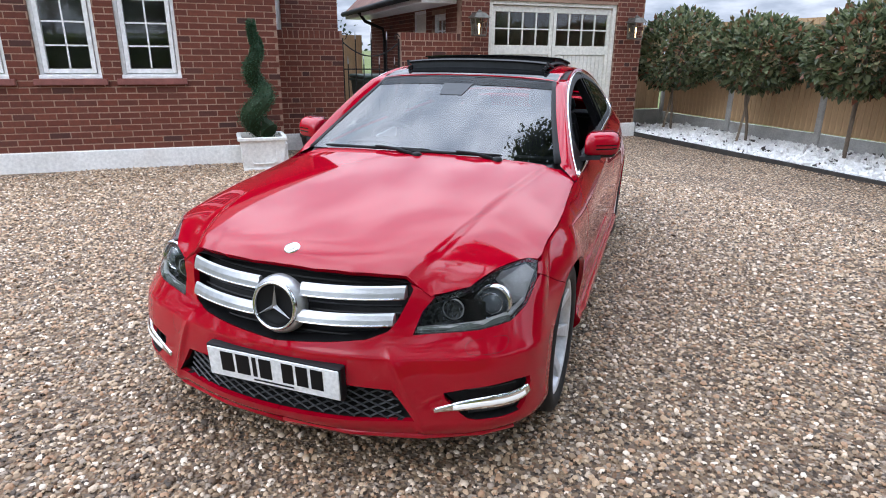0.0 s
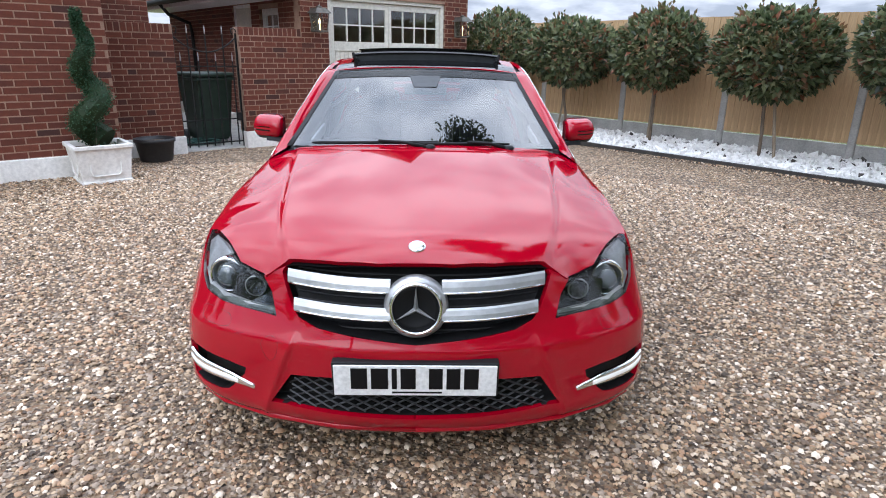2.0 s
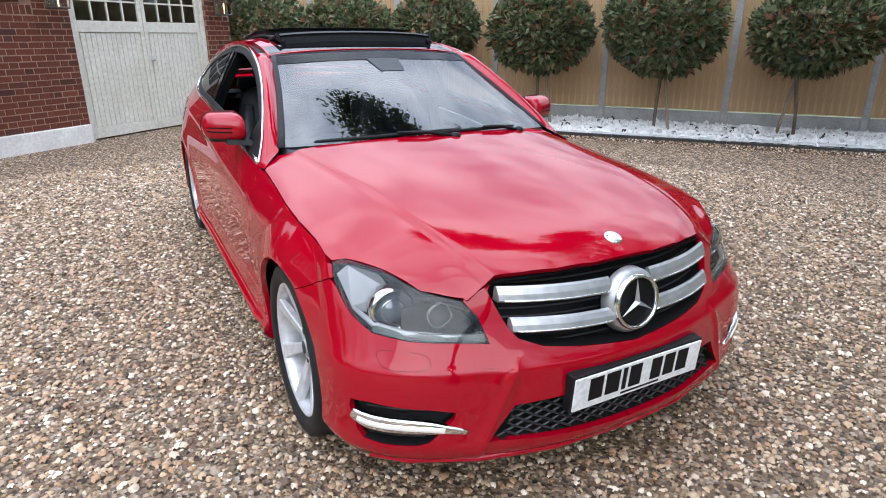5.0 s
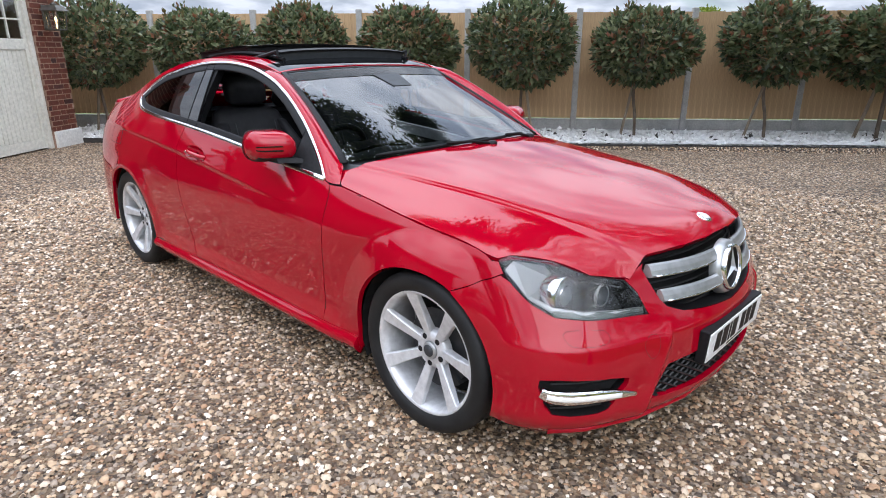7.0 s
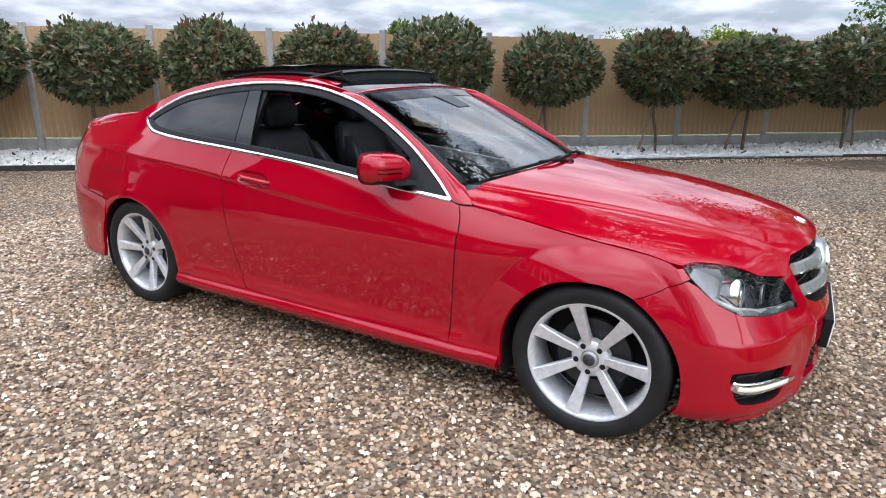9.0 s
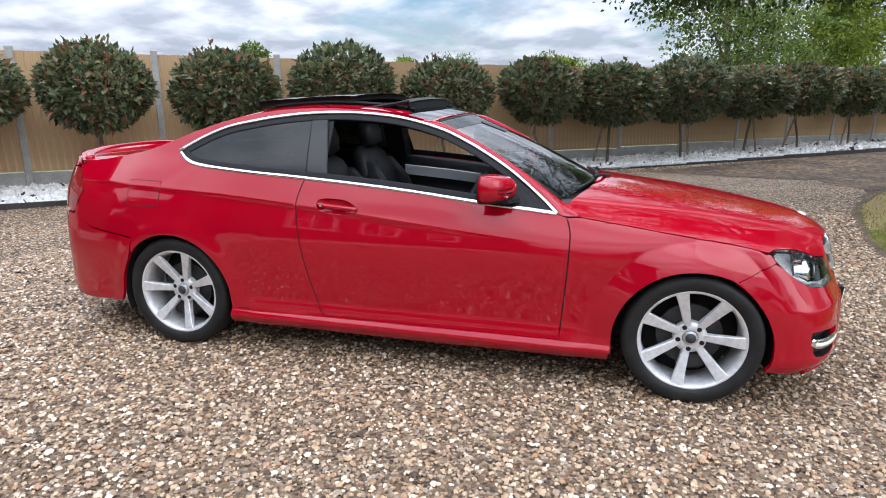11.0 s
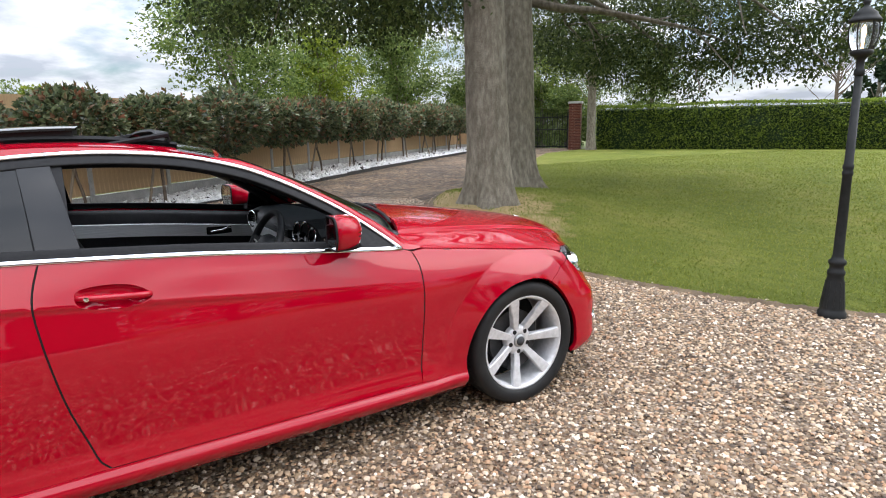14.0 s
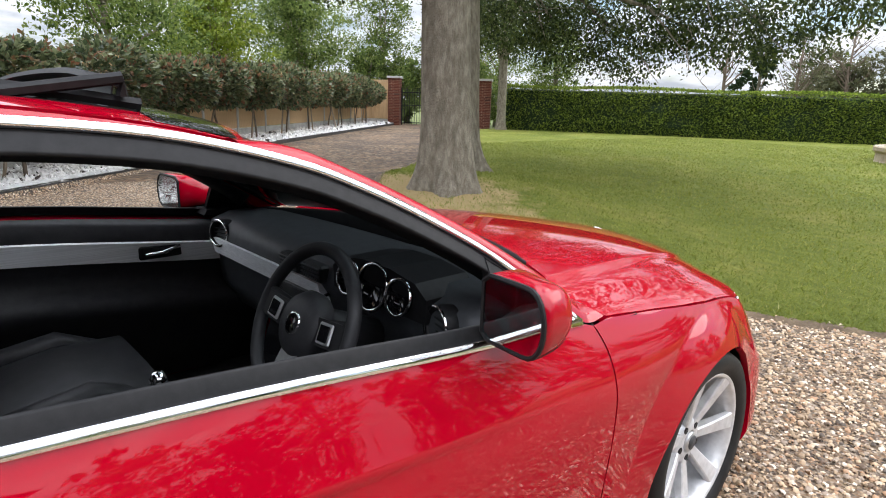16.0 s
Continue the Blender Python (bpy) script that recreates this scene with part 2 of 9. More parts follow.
def see_through(m, share):
    """Lets part of the light pass through a leaf."""
    t, b = m.node_tree, bsdf(m)
    tr, mx = nd(m, "ShaderNodeBsdfTranslucent"), nd(m, "ShaderNodeMixShader")
    ln(m, b.inputs["Base Color"].links[0].from_socket, tr.inputs[0])
    mx.inputs[0].default_value = share
    ln(m, b.outputs[0], mx.inputs[1])
    ln(m, tr.outputs[0], mx.inputs[2])
    ln(m, mx.outputs[0], t.nodes["Material Output"].inputs[0])


see_through(M_grass, 0.5)


def leafy(name, stops, rough=0.35, thin=0.4):
    m = mat(name, rough=rough, Specular_IOR_Level=0.3)
    c = ramp(m, island(m), stops)
    n = noise_fac(m, coord(m), 1.3, 4)
    colour(m, mixc(m, 0.8, c, ramp(m, n, [(0.3, (0.7, 0.72, 0.7)), (0.7, (1.25, 1.2, 1.2))]), "MULTIPLY"))
    see_through(m, thin)
    return m


M_photinia = leafy("photinia_leaf", [(0.0, (0.03, 0.05, 0.024)), (0.3, (0.09, 0.12, 0.056)), (0.62, (0.18, 0.215, 0.108)), (0.85, (0.28, 0.30, 0.165)), (0.91, (0.23, 0.135, 0.075)), (1.0, (0.30, 0.12, 0.07))], 0.30)
bsdf(M_photinia).inputs["Specular IOR Level"].default_value = 0.45
M_hedge = leafy("hedge_leaf", [(0.0, (0.07, 0.11, 0.016)), (0.5, (0.16, 0.23, 0.032)), (0.85, (0.24, 0.32, 0.048)), (1.0, (0.32, 0.38, 0.07))], 0.6)
M_beech = leafy("beech_leaf", [(0.0, (0.022, 0.038, 0.012)), (0.5, (0.055, 0.083, 0.024)), (1.0, (0.13, 0.165, 0.045))], 0.5, 0.5)
M_treeleaf = leafy("tree_leaf", [(0.0, (0.05, 0.085, 0.02)), (0.5, (0.14, 0.205, 0.05)), (1.0, (0.27, 0.33, 0.10))], 0.55, 0.55)
M_limeleaf = leafy("bright_leaf", [(0.0, (0.10, 0.15, 0.015)), (0.5, (0.19, 0.25, 0.025)), (1.0, (0.30, 0.36, 0.06))], 0.55)
# conifer leaves; also the dark cores that give hedge and topiary their inner shade
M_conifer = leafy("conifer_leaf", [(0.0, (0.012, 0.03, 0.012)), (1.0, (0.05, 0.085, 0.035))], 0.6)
M_topiary = leafy("topiary_leaf", [(0.0, (0.02, 0.06, 0.03)), (0.6, (0.04, 0.11, 0.055)), (1.0, (0.09, 0.17, 0.09))], 0.5)
M_olive = leafy("olive_leaf", [(0.0, (0.07, 0.08, 0.04)), (1.0, (0.17, 0.17, 0.09))], 0.6)
M_bark = mottled("beech_bark", [(0.3, (0.16, 0.135, 0.10)), (0.5, (0.25, 0.215, 0.165)), (0.7, (0.38, 0.335, 0.265))], 7, (0.75, 0.95), 1.0, 0.05, stretch=(2.0, 2.0, 0.85), fine=44)
M_stem = mottled("stem_bark", [(0.3, (0.09, 0.065, 0.045)), (0.7, (0.20, 0.15, 0.11))], 12, (0.7, 0.9), 0.5, 0.004, stretch=(2, 2, 0.5))
M_stake = mottled("weathered_stake", [(0.3, (0.20, 0.15, 0.10)), (0.7, (0.34, 0.27, 0.20))], 10, stretch=(4, 4, 0.4))


def bricky(name, stops):
    m = mat(name, rough=0.8)
    v = coord(m)
    r = nd(m, "ShaderNodeMath")
    r.operation = "ADD"
    ln(m, obj_random(m), r.inputs[0])
    ln(m, island(m), r.inputs[1])
    f = nd(m, "ShaderNodeMath")
    f.operation = "FRACT"
    ln(m, r.outputs[0], f.inputs[0])
    c = ramp(m, f.outputs[0], stops)
    n1, n2 = noise_fac(m, v, 16, 5), noise_fac(m, v, 120, 5)
    c = mixc(m, 0.7, c, ramp(m, n1, [(0.3, (0.68, 0.66, 0.66)), (0.7, (1.22, 1.18, 1.15))]), "MULTIPLY")
    colour(m, mixc(m, 0.5, c, ramp(m, n2, [(0.3, (0.7, 0.7, 0.7)), (0.7, (1.2, 1.2, 1.2))]), "MULTIPLY"))
    roughness(m, n2, 0.65, 0.95)
    relief(m, n2, 0.4, 0.004)
    return m


M_brick = bricky("red_brick", [(0.0, (0.09512, 0.02262, 0.01137)), (0.3, (0.1334, 0.03074, 0.0145)), (0.6, (0.1044, 0.02494, 0.01253)), (0.85, (0.1531, 0.03944, 0.01914)), (1.0, (0.045, 0.014, 0.011))])
M_mortar = mottled("mortar", [(0.3, (0.24, 0.145, 0.10)), (0.7, (0.35, 0.225, 0.165))], 8, (0.85, 0.95), 0.4, 0.004)
M_plinth = mottled("white_render", [(0.3, (0.66, 0.64, 0.60)), (0.7, (0.80, 0.79, 0.76))], 3, (0.6, 0.85), 0.15, 0.003)
M_sill = mottled("brown_tile_sill", [(0.3, (0.16, 0.055, 0.045)), (0.7, (0.24, 0.085, 0.07))], 12, (0.35, 0.6), 0.15, 0.003)
M_upvc = mottled("white_upvc", [(0.3, (0.74, 0.74, 0.73)), (0.7, (0.82, 0.82, 0.81))], 2, (0.25, 0.4), 0.03, 0.001)
M_paintwood = mottled("cream_painted_wood", [(0.3, (0.60, 0.58, 0.51)), (0.7, (0.70, 0.68, 0.61))], 2.5, (0.4, 0.6), 0.08, 0.001)
M_board = mottled("fence_board", [(0.2, (0.39, 0.25, 0.13)), (0.5, (0.54, 0.36, 0.195)), (0.8, (0.66, 0.455, 0.26))], 1.2, (0.7, 0.92), 0.35, 0.004, stretch=(6, 6, 0.45), fine=16)
v_ = None
M_rail = mottled("fence_rail", [(0.3, (0.26, 0.17, 0.09)), (0.7, (0.36, 0.25, 0.14))], 4, (0.7, 0.9), 0.3, 0.003)
M_concrete = mottled("concrete", [(0.3, (0.36, 0.35, 0.33)), (0.7, (0.52, 0.51, 0.48))], 5, (0.75, 0.95), 0.3, 0.004)
M_stonecast = mottled("cast_stone", [(0.25, (0.28, 0.22, 0.15)), (0.7, (0.48, 0.395, 0.285))], 2.5, (0.7, 0.95), 0.4, 0.006)
M_black = mottled("black_iron", [(0.3, (0.008, 0.009, 0.009)), (0.7, (0.018, 0.019, 0.019))], 20, (0.45, 0.65), 0.1, 0.001, Specular_IOR_Level=0.25)
M_edging = mottled("black_edging", [(0.3, (0.02, 0.018, 0.016)), (0.7, (0.05, 0.045, 0.04))], 8, (0.6, 0.85), 0.3, 0.004)
M_plastic_black = mottled("black_plastic", [(0.3, (0.016, 0.016, 0.017)), (0.7, (0.028, 0.028, 0.03))], 30, (0.4, 0.6), 0.12, 0.001)
M_bin = mottled("green_bin_plastic", [(0.3, (0.012, 0.028, 0.02)), (0.7, (0.022, 0.045, 0.032))], 10, (0.4, 0.6), 0.1, 0.001)
M_tile = mottled("roof_tile", [(0.3, (0.10, 0.05, 0.04)), (0.7, (0.20, 0.10, 0.075))], 3, (0.7, 0.9), 0.4, 0.01)
M_dark = mat("dark_void", (0.01, 0.01, 0.011), 0.9)
M_room = mottled("room_plaster", [(0.3, (0.30, 0.28, 0.26)), (0.7, (0.40, 0.38, 0.35))], 2)
M_glass = mat("window_glass", (0.9, 0.95, 0.95), 0.02, Transmission_Weight=1.0, IOR=1.75)
M_pole = mottled("grey_pole", [(0.3, (0.20, 0.17, 0.14)), (0.7, (0.30, 0.27, 0.23))], 3)


# ---- building helpers ----
def link_mesh(name, me, material, parent=None, m=None, label="", smooth=False):
    ob = new(name, me)
    if material is not None:
        me.materials.append(material)
    if smooth:
        me.polygons.foreach_set("use_smooth", [True] * len(me.polygons))
    if parent is not None:
        ob.parent = parent
    if m is not None:
        ob.matrix_basis = m
    if label:
        ob["label"] = label
    return ob


def part(name, bm, material, parent=None, label="", smooth=False, m=None):
    """Links a bmesh as one mesh object under a thing or a part."""
    me = bpy.data.meshes.new(name)
    bmesh.ops.recalc_face_normals(bm, faces=bm.faces)
    bm.to_mesh(me)
    bm.free()
    return link_mesh(name, me, material, parent, m, label, smooth)


def raw(name, verts, faces, material, parent=None, label="", smooth=False, m=None):
    me = bpy.data.meshes.new(name)
    me.from_pydata(verts, [], faces)
    return link_mesh(name, me, material, parent, m, label, smooth)


def thing(name, label, category, m=None, group="", kind=""):
    ob = tagged(new(name), label, category, group, kind)
    ob.empty_display_size = 0.1
    if m is not None:
        ob.matrix_basis = m
    return ob


def box(bm, x0, x1, y0, y1, z0, z1, bevel=0.0, seg=1):
    c = [bm.verts.new(p) for p in ((x0, y0, z0), (x1, y0, z0), (x1, y1, z0), (x0, y1, z0), (x0, y0, z1), (x1, y0, z1), (x1, y1, z1), (x0, y1, z1))]
    fs = [bm.faces.new([c[i] for i in q]) for q in ((3, 2, 1, 0), (4, 5, 6, 7), (0, 1, 5, 4), (1, 2, 6, 5), (2, 3, 7, 6), (3, 0, 4, 7))]
    if bevel:
        es = {e for f in fs for e in f.edges}
        bmesh.ops.bevel(bm, geom=list(es), offset=bevel, segments=seg, profile=0.5, affect="EDGES")
    return bm


def B(*a, **k):
    return box(bmesh.new(), *a, **k)


def lathe(profile, n=24, bm=None, at=(0, 0, 0), cap=True):
    """A turned shape about z from (radius, height) pairs."""
    bm = bm or bmesh.new()
    rings = []
    for r, z in profile:
        rings.append([bm.verts.new((at[0] + r * math.cos(2 * math.pi * i / n), at[1] + r * math.sin(2 * math.pi * i / n), at[2] + z)) for i in range(n)])
    for a, b in zip(rings, rings[1:]):
        for i in range(n):
            bm.faces.new((a[i], a[(i + 1) % n], b[(i + 1) % n], b[i]))
    if cap:
        bm.faces.new(rings[0][::-1])
        bm.faces.new(rings[-1])
    return bm


def tube(points, radius, n=8, bm=None, cap=True, flat=1.0):
    """A round bar along points; radius may be a list."""
    bm = bm or bmesh.new()
    pts = [Vector(p) for p in points]
    rs = radius if isinstance(radius, (list, tuple)) else [radius] * len(pts)
    rings, up = [], None
    for i, p in enumerate(pts):
        d = (pts[min(i + 1, len(pts) - 1)] - pts[max(i - 1, 0)]).normalized()
        if up is None:
            up = Vector((0, 0, 1)) if abs(d.z) < 0.9 else Vector((1, 0, 0))
        a = d.cross(up)
        a = a.normalized() if a.length > 1e-5 else d.orthogonal().normalized()
        b = a.cross(d).normalized()
        up = b
        rings.append([bm.verts.new(p + (a * math.cos(2 * math.pi * k / n) + b * flat * math.sin(2 * math.pi * k / n)) * rs[i]) for k in range(n)])
    for r0, r1 in zip(rings, rings[1:]):
        for k in range(n):
            bm.faces.new((r0[k], r0[(k + 1) % n], r1[(k + 1) % n], r1[k]))
    if cap:
        bm.faces.new(rings[0][::-1])
        bm.faces.new(rings[-1])
    return bm


def catmull(pts, per=8, closed=False):
    """A smooth line through points."""
    P = [np.array(p, float) for p in pts]
    n = len(P)
    out = []
    for i in range(n if closed else n - 1):
        p0 = P[(i - 1) % n] if closed or i > 0 else 2 * P[0] - P[1]
        p1, p2 = P[i], P[(i + 1) % n]
        p3 = P[(i + 2) % n] if closed or i + 2 < n else 2 * P[-1] - P[-2]
        for k in range(per):
            t = k / per
            out.append(0.5 * ((2 * p1) + (p2 - p0) * t + (2 * p0 - 5 * p1 + 4 * p2 - p3) * t * t + (3 * p1 - p0 - 3 * p2 + p3) * t ** 3))
    if not closed:
        out.append(P[-1])
    return out


rng = np.random.default_rng(7)


def scatter(name, base_v, base_f, mats4, material, parent=None, smooth=True, label=""):
    """One mesh of many small pieces: base shape times an array of 4 x 4 poses."""
    base_v, base_f = np.asarray(base_v, float), np.asarray(base_f, int)
    n, k = len(mats4), len(base_v)
    vs = np.einsum("nij,kj->nki", mats4[:, :3, :3], base_v) + mats4[:, None, :3, 3]
    fs = (base_f[None] + (np.arange(n) * k)[:, None, None]).reshape(-1)
    me = bpy.data.meshes.new(name)
    nv, nf, side = n * k, n * len(base_f), base_f.shape[1]
    me.vertices.add(nv)
    me.vertices.foreach_set("co", vs.reshape(-1))
    me.loops.add(nf * side)
    me.loops.foreach_set("vertex_index", fs)
    me.polygons.add(nf)
    me.polygons.foreach_set("loop_start", np.arange(nf) * side)
    me.polygons.foreach_set("use_smooth", np.full(nf, smooth))
    me.update(calc_edges=True)
    return link_mesh(name, me, material, parent, None, label)


def rand_rot(n, r):
    q = r.normal(size=(n, 4))
    q /= np.linalg.norm(q, axis=1)[:, None]
    w, x, y, z = q.T
    return np.stack([np.stack([1 - 2 * (y * y + z * z), 2 * (x * y - z * w), 2 * (x * z + y * w)], 1),
                     np.stack([2 * (x * y + z * w), 1 - 2 * (x * x + z * z), 2 * (y * z - x * w)], 1),
                     np.stack([2 * (x * z - y * w), 2 * (y * z + x * w), 1 - 2 * (x * x + y * y)], 1)], 1)


def frames4(rot, scale, pos):
    m = np.zeros((len(pos), 4, 4))
    m[:, :3, :3] = rot * scale[:, None, :]
    m[:, :3, 3] = pos
    m[:, 3, 3] = 1
    return m


def ico():
    bm = bmesh.new()
    bmesh.ops.create_icosphere(bm, subdivisions=1, radius=1)
    v = [tuple(x.co) for x in bm.verts]
    f = [[x.index for x in p.verts] for p in bm.faces]
    bm.free()
    return v, f


ICO_V, ICO_F = ico()


# ---- the lie of the land ----
SITE = pose(0.66, 9.37, 0, 0, 0, 39.4)      # house frame: x along the front, y back from it
SITE_INV = SITE.inverted()
TREE = (4.05, -3.45)


def lie(x, y):
    """Height of the ground: level round the car, a root mound under the beech, a slow rise down the drive."""
    d2 = ((x - 4.6) ** 2 + (y + 3.9) ** 2)
    v = -0.635 * (x - 0.66) + 0.773 * (y - 9.37)
    return 0.30 * np.exp(-d2 / 4.6) + 0.14 * np.clip((-v - 12.0) / 8.0, 0, 1) * np.clip((y + 30) / 14, 0, 1)


def site(u, v, z=0.0):
    return SITE @ Vector((u, v, z))


def sheet(name, outline, step, lift, material, label, category, extra=None):
    """A ground sheet inside an outline, following the land."""
    from mathutils.geometry import delaunay_2d_cdt
    o = np.array(outline, float)
    lo, hi = o.min(0), o.max(0)
    xs, ys = np.arange(lo[0] + step / 2, hi[0], step), np.arange(lo[1] + step / 2, hi[1], step)
    g = [(x, y) for x in xs for y in ys if inside(x, y, outline, 0.3 * step)]
    pts = [Vector(p) for p in outline] + [Vector(p) for p in g]
    n = len(outline)
    vs, _, fs, *_ = delaunay_2d_cdt(pts, [(i, (i + 1) % n) for i in range(n)], [], 1, 1e-5)
    verts = [(p.x, p.y, lie(p.x, p.y) + lift) for p in vs]
    return tagged(raw(name, verts, [list(f) for f in fs], material, smooth=True), label, category, kind="structure")


def inside(x, y, poly, margin=0.0):
    c, n, near = False, len(poly), 1e9
    for i in range(n):
        x0, y0 = poly[i][0], poly[i][1]
        x1, y1 = poly[(i + 1) % n][0], poly[(i + 1) % n][1]
        if (y0 > y) != (y1 > y) and x < (x1 - x0) * (y - y0) / (y1 - y0) + x0:
            c = not c
        if margin:
            dx, dy = x1 - x0, y1 - y0
            t = max(0, min(1, ((x - x0) * dx + (y - y0) * dy) / (dx * dx + dy * dy + 1e-12)))
            near = min(near, math.hypot(x - x0 - t * dx, y - y0 - t * dy))
    return c and near >= margin


def inside_np(x, y, poly):
    c = np.zeros(len(x), bool)
    n = len(poly)
    for i in range(n):
        x0, y0 = poly[i][0], poly[i][1]
        x1, y1 = poly[(i + 1) % n][0], poly[(i + 1) % n][1]
        if y0 == y1:
            continue
        hitx = (x1 - x0) * (y - y0) / (y1 - y0) + x0
        c ^= ((y0 > y) != (y1 > y)) & (x < hitx)
    return c


# far ground, one sheet to the horizon
def rings_ground():
    bm = bmesh.new()
    rs = [0.0, 8, 16, 24, 34, 50, 80, 140, 300, 800, 2500]
    rows = []
    for r in rs:
        rows.append([bm.verts.new((4 + r * math.cos(2 * math.pi * i / 48), -6 + r * math.sin(2 * math.pi * i / 48), -0.10)) for i in range(48)])
    for a, b in zip(rows, rows[1:]):
        for i in range(48):
            if a is rows[0]:
                continue
            bm.faces.new((a[i], a[(i + 1) % 48], b[(i + 1) % 48], b[i]))
    bm.faces.new(rows[1][::-1])
    bmesh.ops.delete(bm, geom=rows[0], context="VERTS")
    return bm


tagged(part("ground", rings_ground(), M_turf, smooth=True), "rough green grassland reaching to the horizon", "ground", kind="structure")

LAWN_EDGE = catmull([(-9.0, -9.5), (-5.2, -6.0), (-2.9, -4.0), (-1.7, -3.22), (-0.85, -2.66), (0.5, -2.2), (1.9, -2.05), (3.2, -2.2), (4.6, -2.75), (6.6, -4.6), (10.0, -8.6), (16.4, -15.6)], 6)
LAWN = [tuple(p) for p in LAWN_EDGE] + [tuple(site(-4.6, -33.6).xy), tuple(site(-40, -34.3).xy), tuple(site(-40, -22).xy)]
S2 = lambda u, v: tuple(site(u, v).xy)
DRIVE = [S2(-14, 4), S2(-14, -16)] + [tuple(p + np.array((0.0, -0.12))) for p in LAWN_EDGE] + [S2(-4.6, -36), S2(0.05, -36), S2(0.05, 0.2), S2(0.05, 4)]
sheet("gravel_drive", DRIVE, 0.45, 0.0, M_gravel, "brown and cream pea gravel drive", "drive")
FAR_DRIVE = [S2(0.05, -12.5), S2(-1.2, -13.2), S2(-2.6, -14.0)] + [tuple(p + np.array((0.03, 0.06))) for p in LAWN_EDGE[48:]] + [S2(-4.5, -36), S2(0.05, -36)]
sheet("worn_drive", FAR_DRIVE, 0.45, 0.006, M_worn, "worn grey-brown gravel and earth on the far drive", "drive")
sheet("lawn", LAWN, 0.5, 0.02, M_lawn, "mown green lawn with pale dry patches", "lawn")
sheet("stone_bed", [S2(0.07, 0.9), S2(0.07, -34.5), S2(1.72, -34.5), S2(1.72, 0.9)], 0.3, 0.05, M_stonebed, "bed of white stone chippings along the fence", "planting bed")
# worn earth lip where the lawn meets the gravel
r_ = random.Random(8)
V_, F_ = [], []
for k, p in enumerate(catmull([tuple(q) for q in LAWN_EDGE[:62]], 8)):
    q = np.array(LAWN_EDGE[min(int(k / 8) + 1, 65)]) - np.array(LAWN_EDGE[int(k / 8)])
    nrm = np.array((-q[1], q[0])) / (np.linalg.norm(q) + 1e-9)
    for o, dz in ((r_.uniform(0.03, 0.06), 0.002), (0.010, 0.026), (-r_.uniform(0.005, 0.06), 0.0255)):
        w = np.array(p) + nrm * o
        V_.append((w[0], w[1], float(lie(w[0], w[1])) + dz))
    if k:
        i = 3 * k
        F_ += [(i - 3, i - 2, i + 1, i), (i - 2, i - 1, i + 2, i + 1)]
tagged(raw("lawn_edge_earth", V_, F_, M_soil, smooth=True), "ragged brown earth along the lawn's edge", "lawn edge", kind="structure")
# black timber edging of the bed
bm = bmesh.new()
for k in range(24):
    v0, v1 = 0.9 - k * 1.475, 0.9 - (k + 1) * 1.475 + 0.006
    q = site(0.05, (v0 + v1) / 2)
    h = float(lie(q.x, q.y))
    box(bm, 0.02, 0.06, v1, v0, h - 0.05, h + 0.075, 0.006)
tagged(part("bed_edging", bm, M_edging, m=SITE), "low black edging board along the stone bed", "edging", kind="structure")


# ---- brickwork ----
def brick_mesh(length, height, depth, cache={}):
    key = (round(length, 3), round(height, 3), round(depth, 3))
    if key not in cache:
        bm = bmesh.new()
        l, h, e = length / 2, height / 2, 0.005
        fr = [bm.verts.new(p) for p in ((-l + e, 0, -h + e), (l - e, 0, -h + e), (l - e, 0, h - e), (-l + e, 0, h - e))]
        md = [bm.verts.new(p) for p in ((-l, e, -h), (l, e, -h), (l, e, h), (-l, e, h))]
        bk = [bm.verts.new(p) for p in ((-l, depth, -h), (l, depth, -h), (l, depth, h), (-l, depth, h))]
        bm.faces.new(fr)
        for a, b in ((fr, md), (md, bk)):
            for i in range(4):
                bm.faces.new((a[i], b[i], b[(i + 1) % 4], a[(i + 1) % 4]))
        bmesh.ops.recalc_face_normals(bm, faces=bm.faces)
        me = bpy.data.meshes.new("brick")
        bm.to_mesh(me)
        bm.free()
        me.materials.append(M_brick)
        cache[key] = me
    return cache[key]


LATER = []      # small pieces, linked at the end of the file


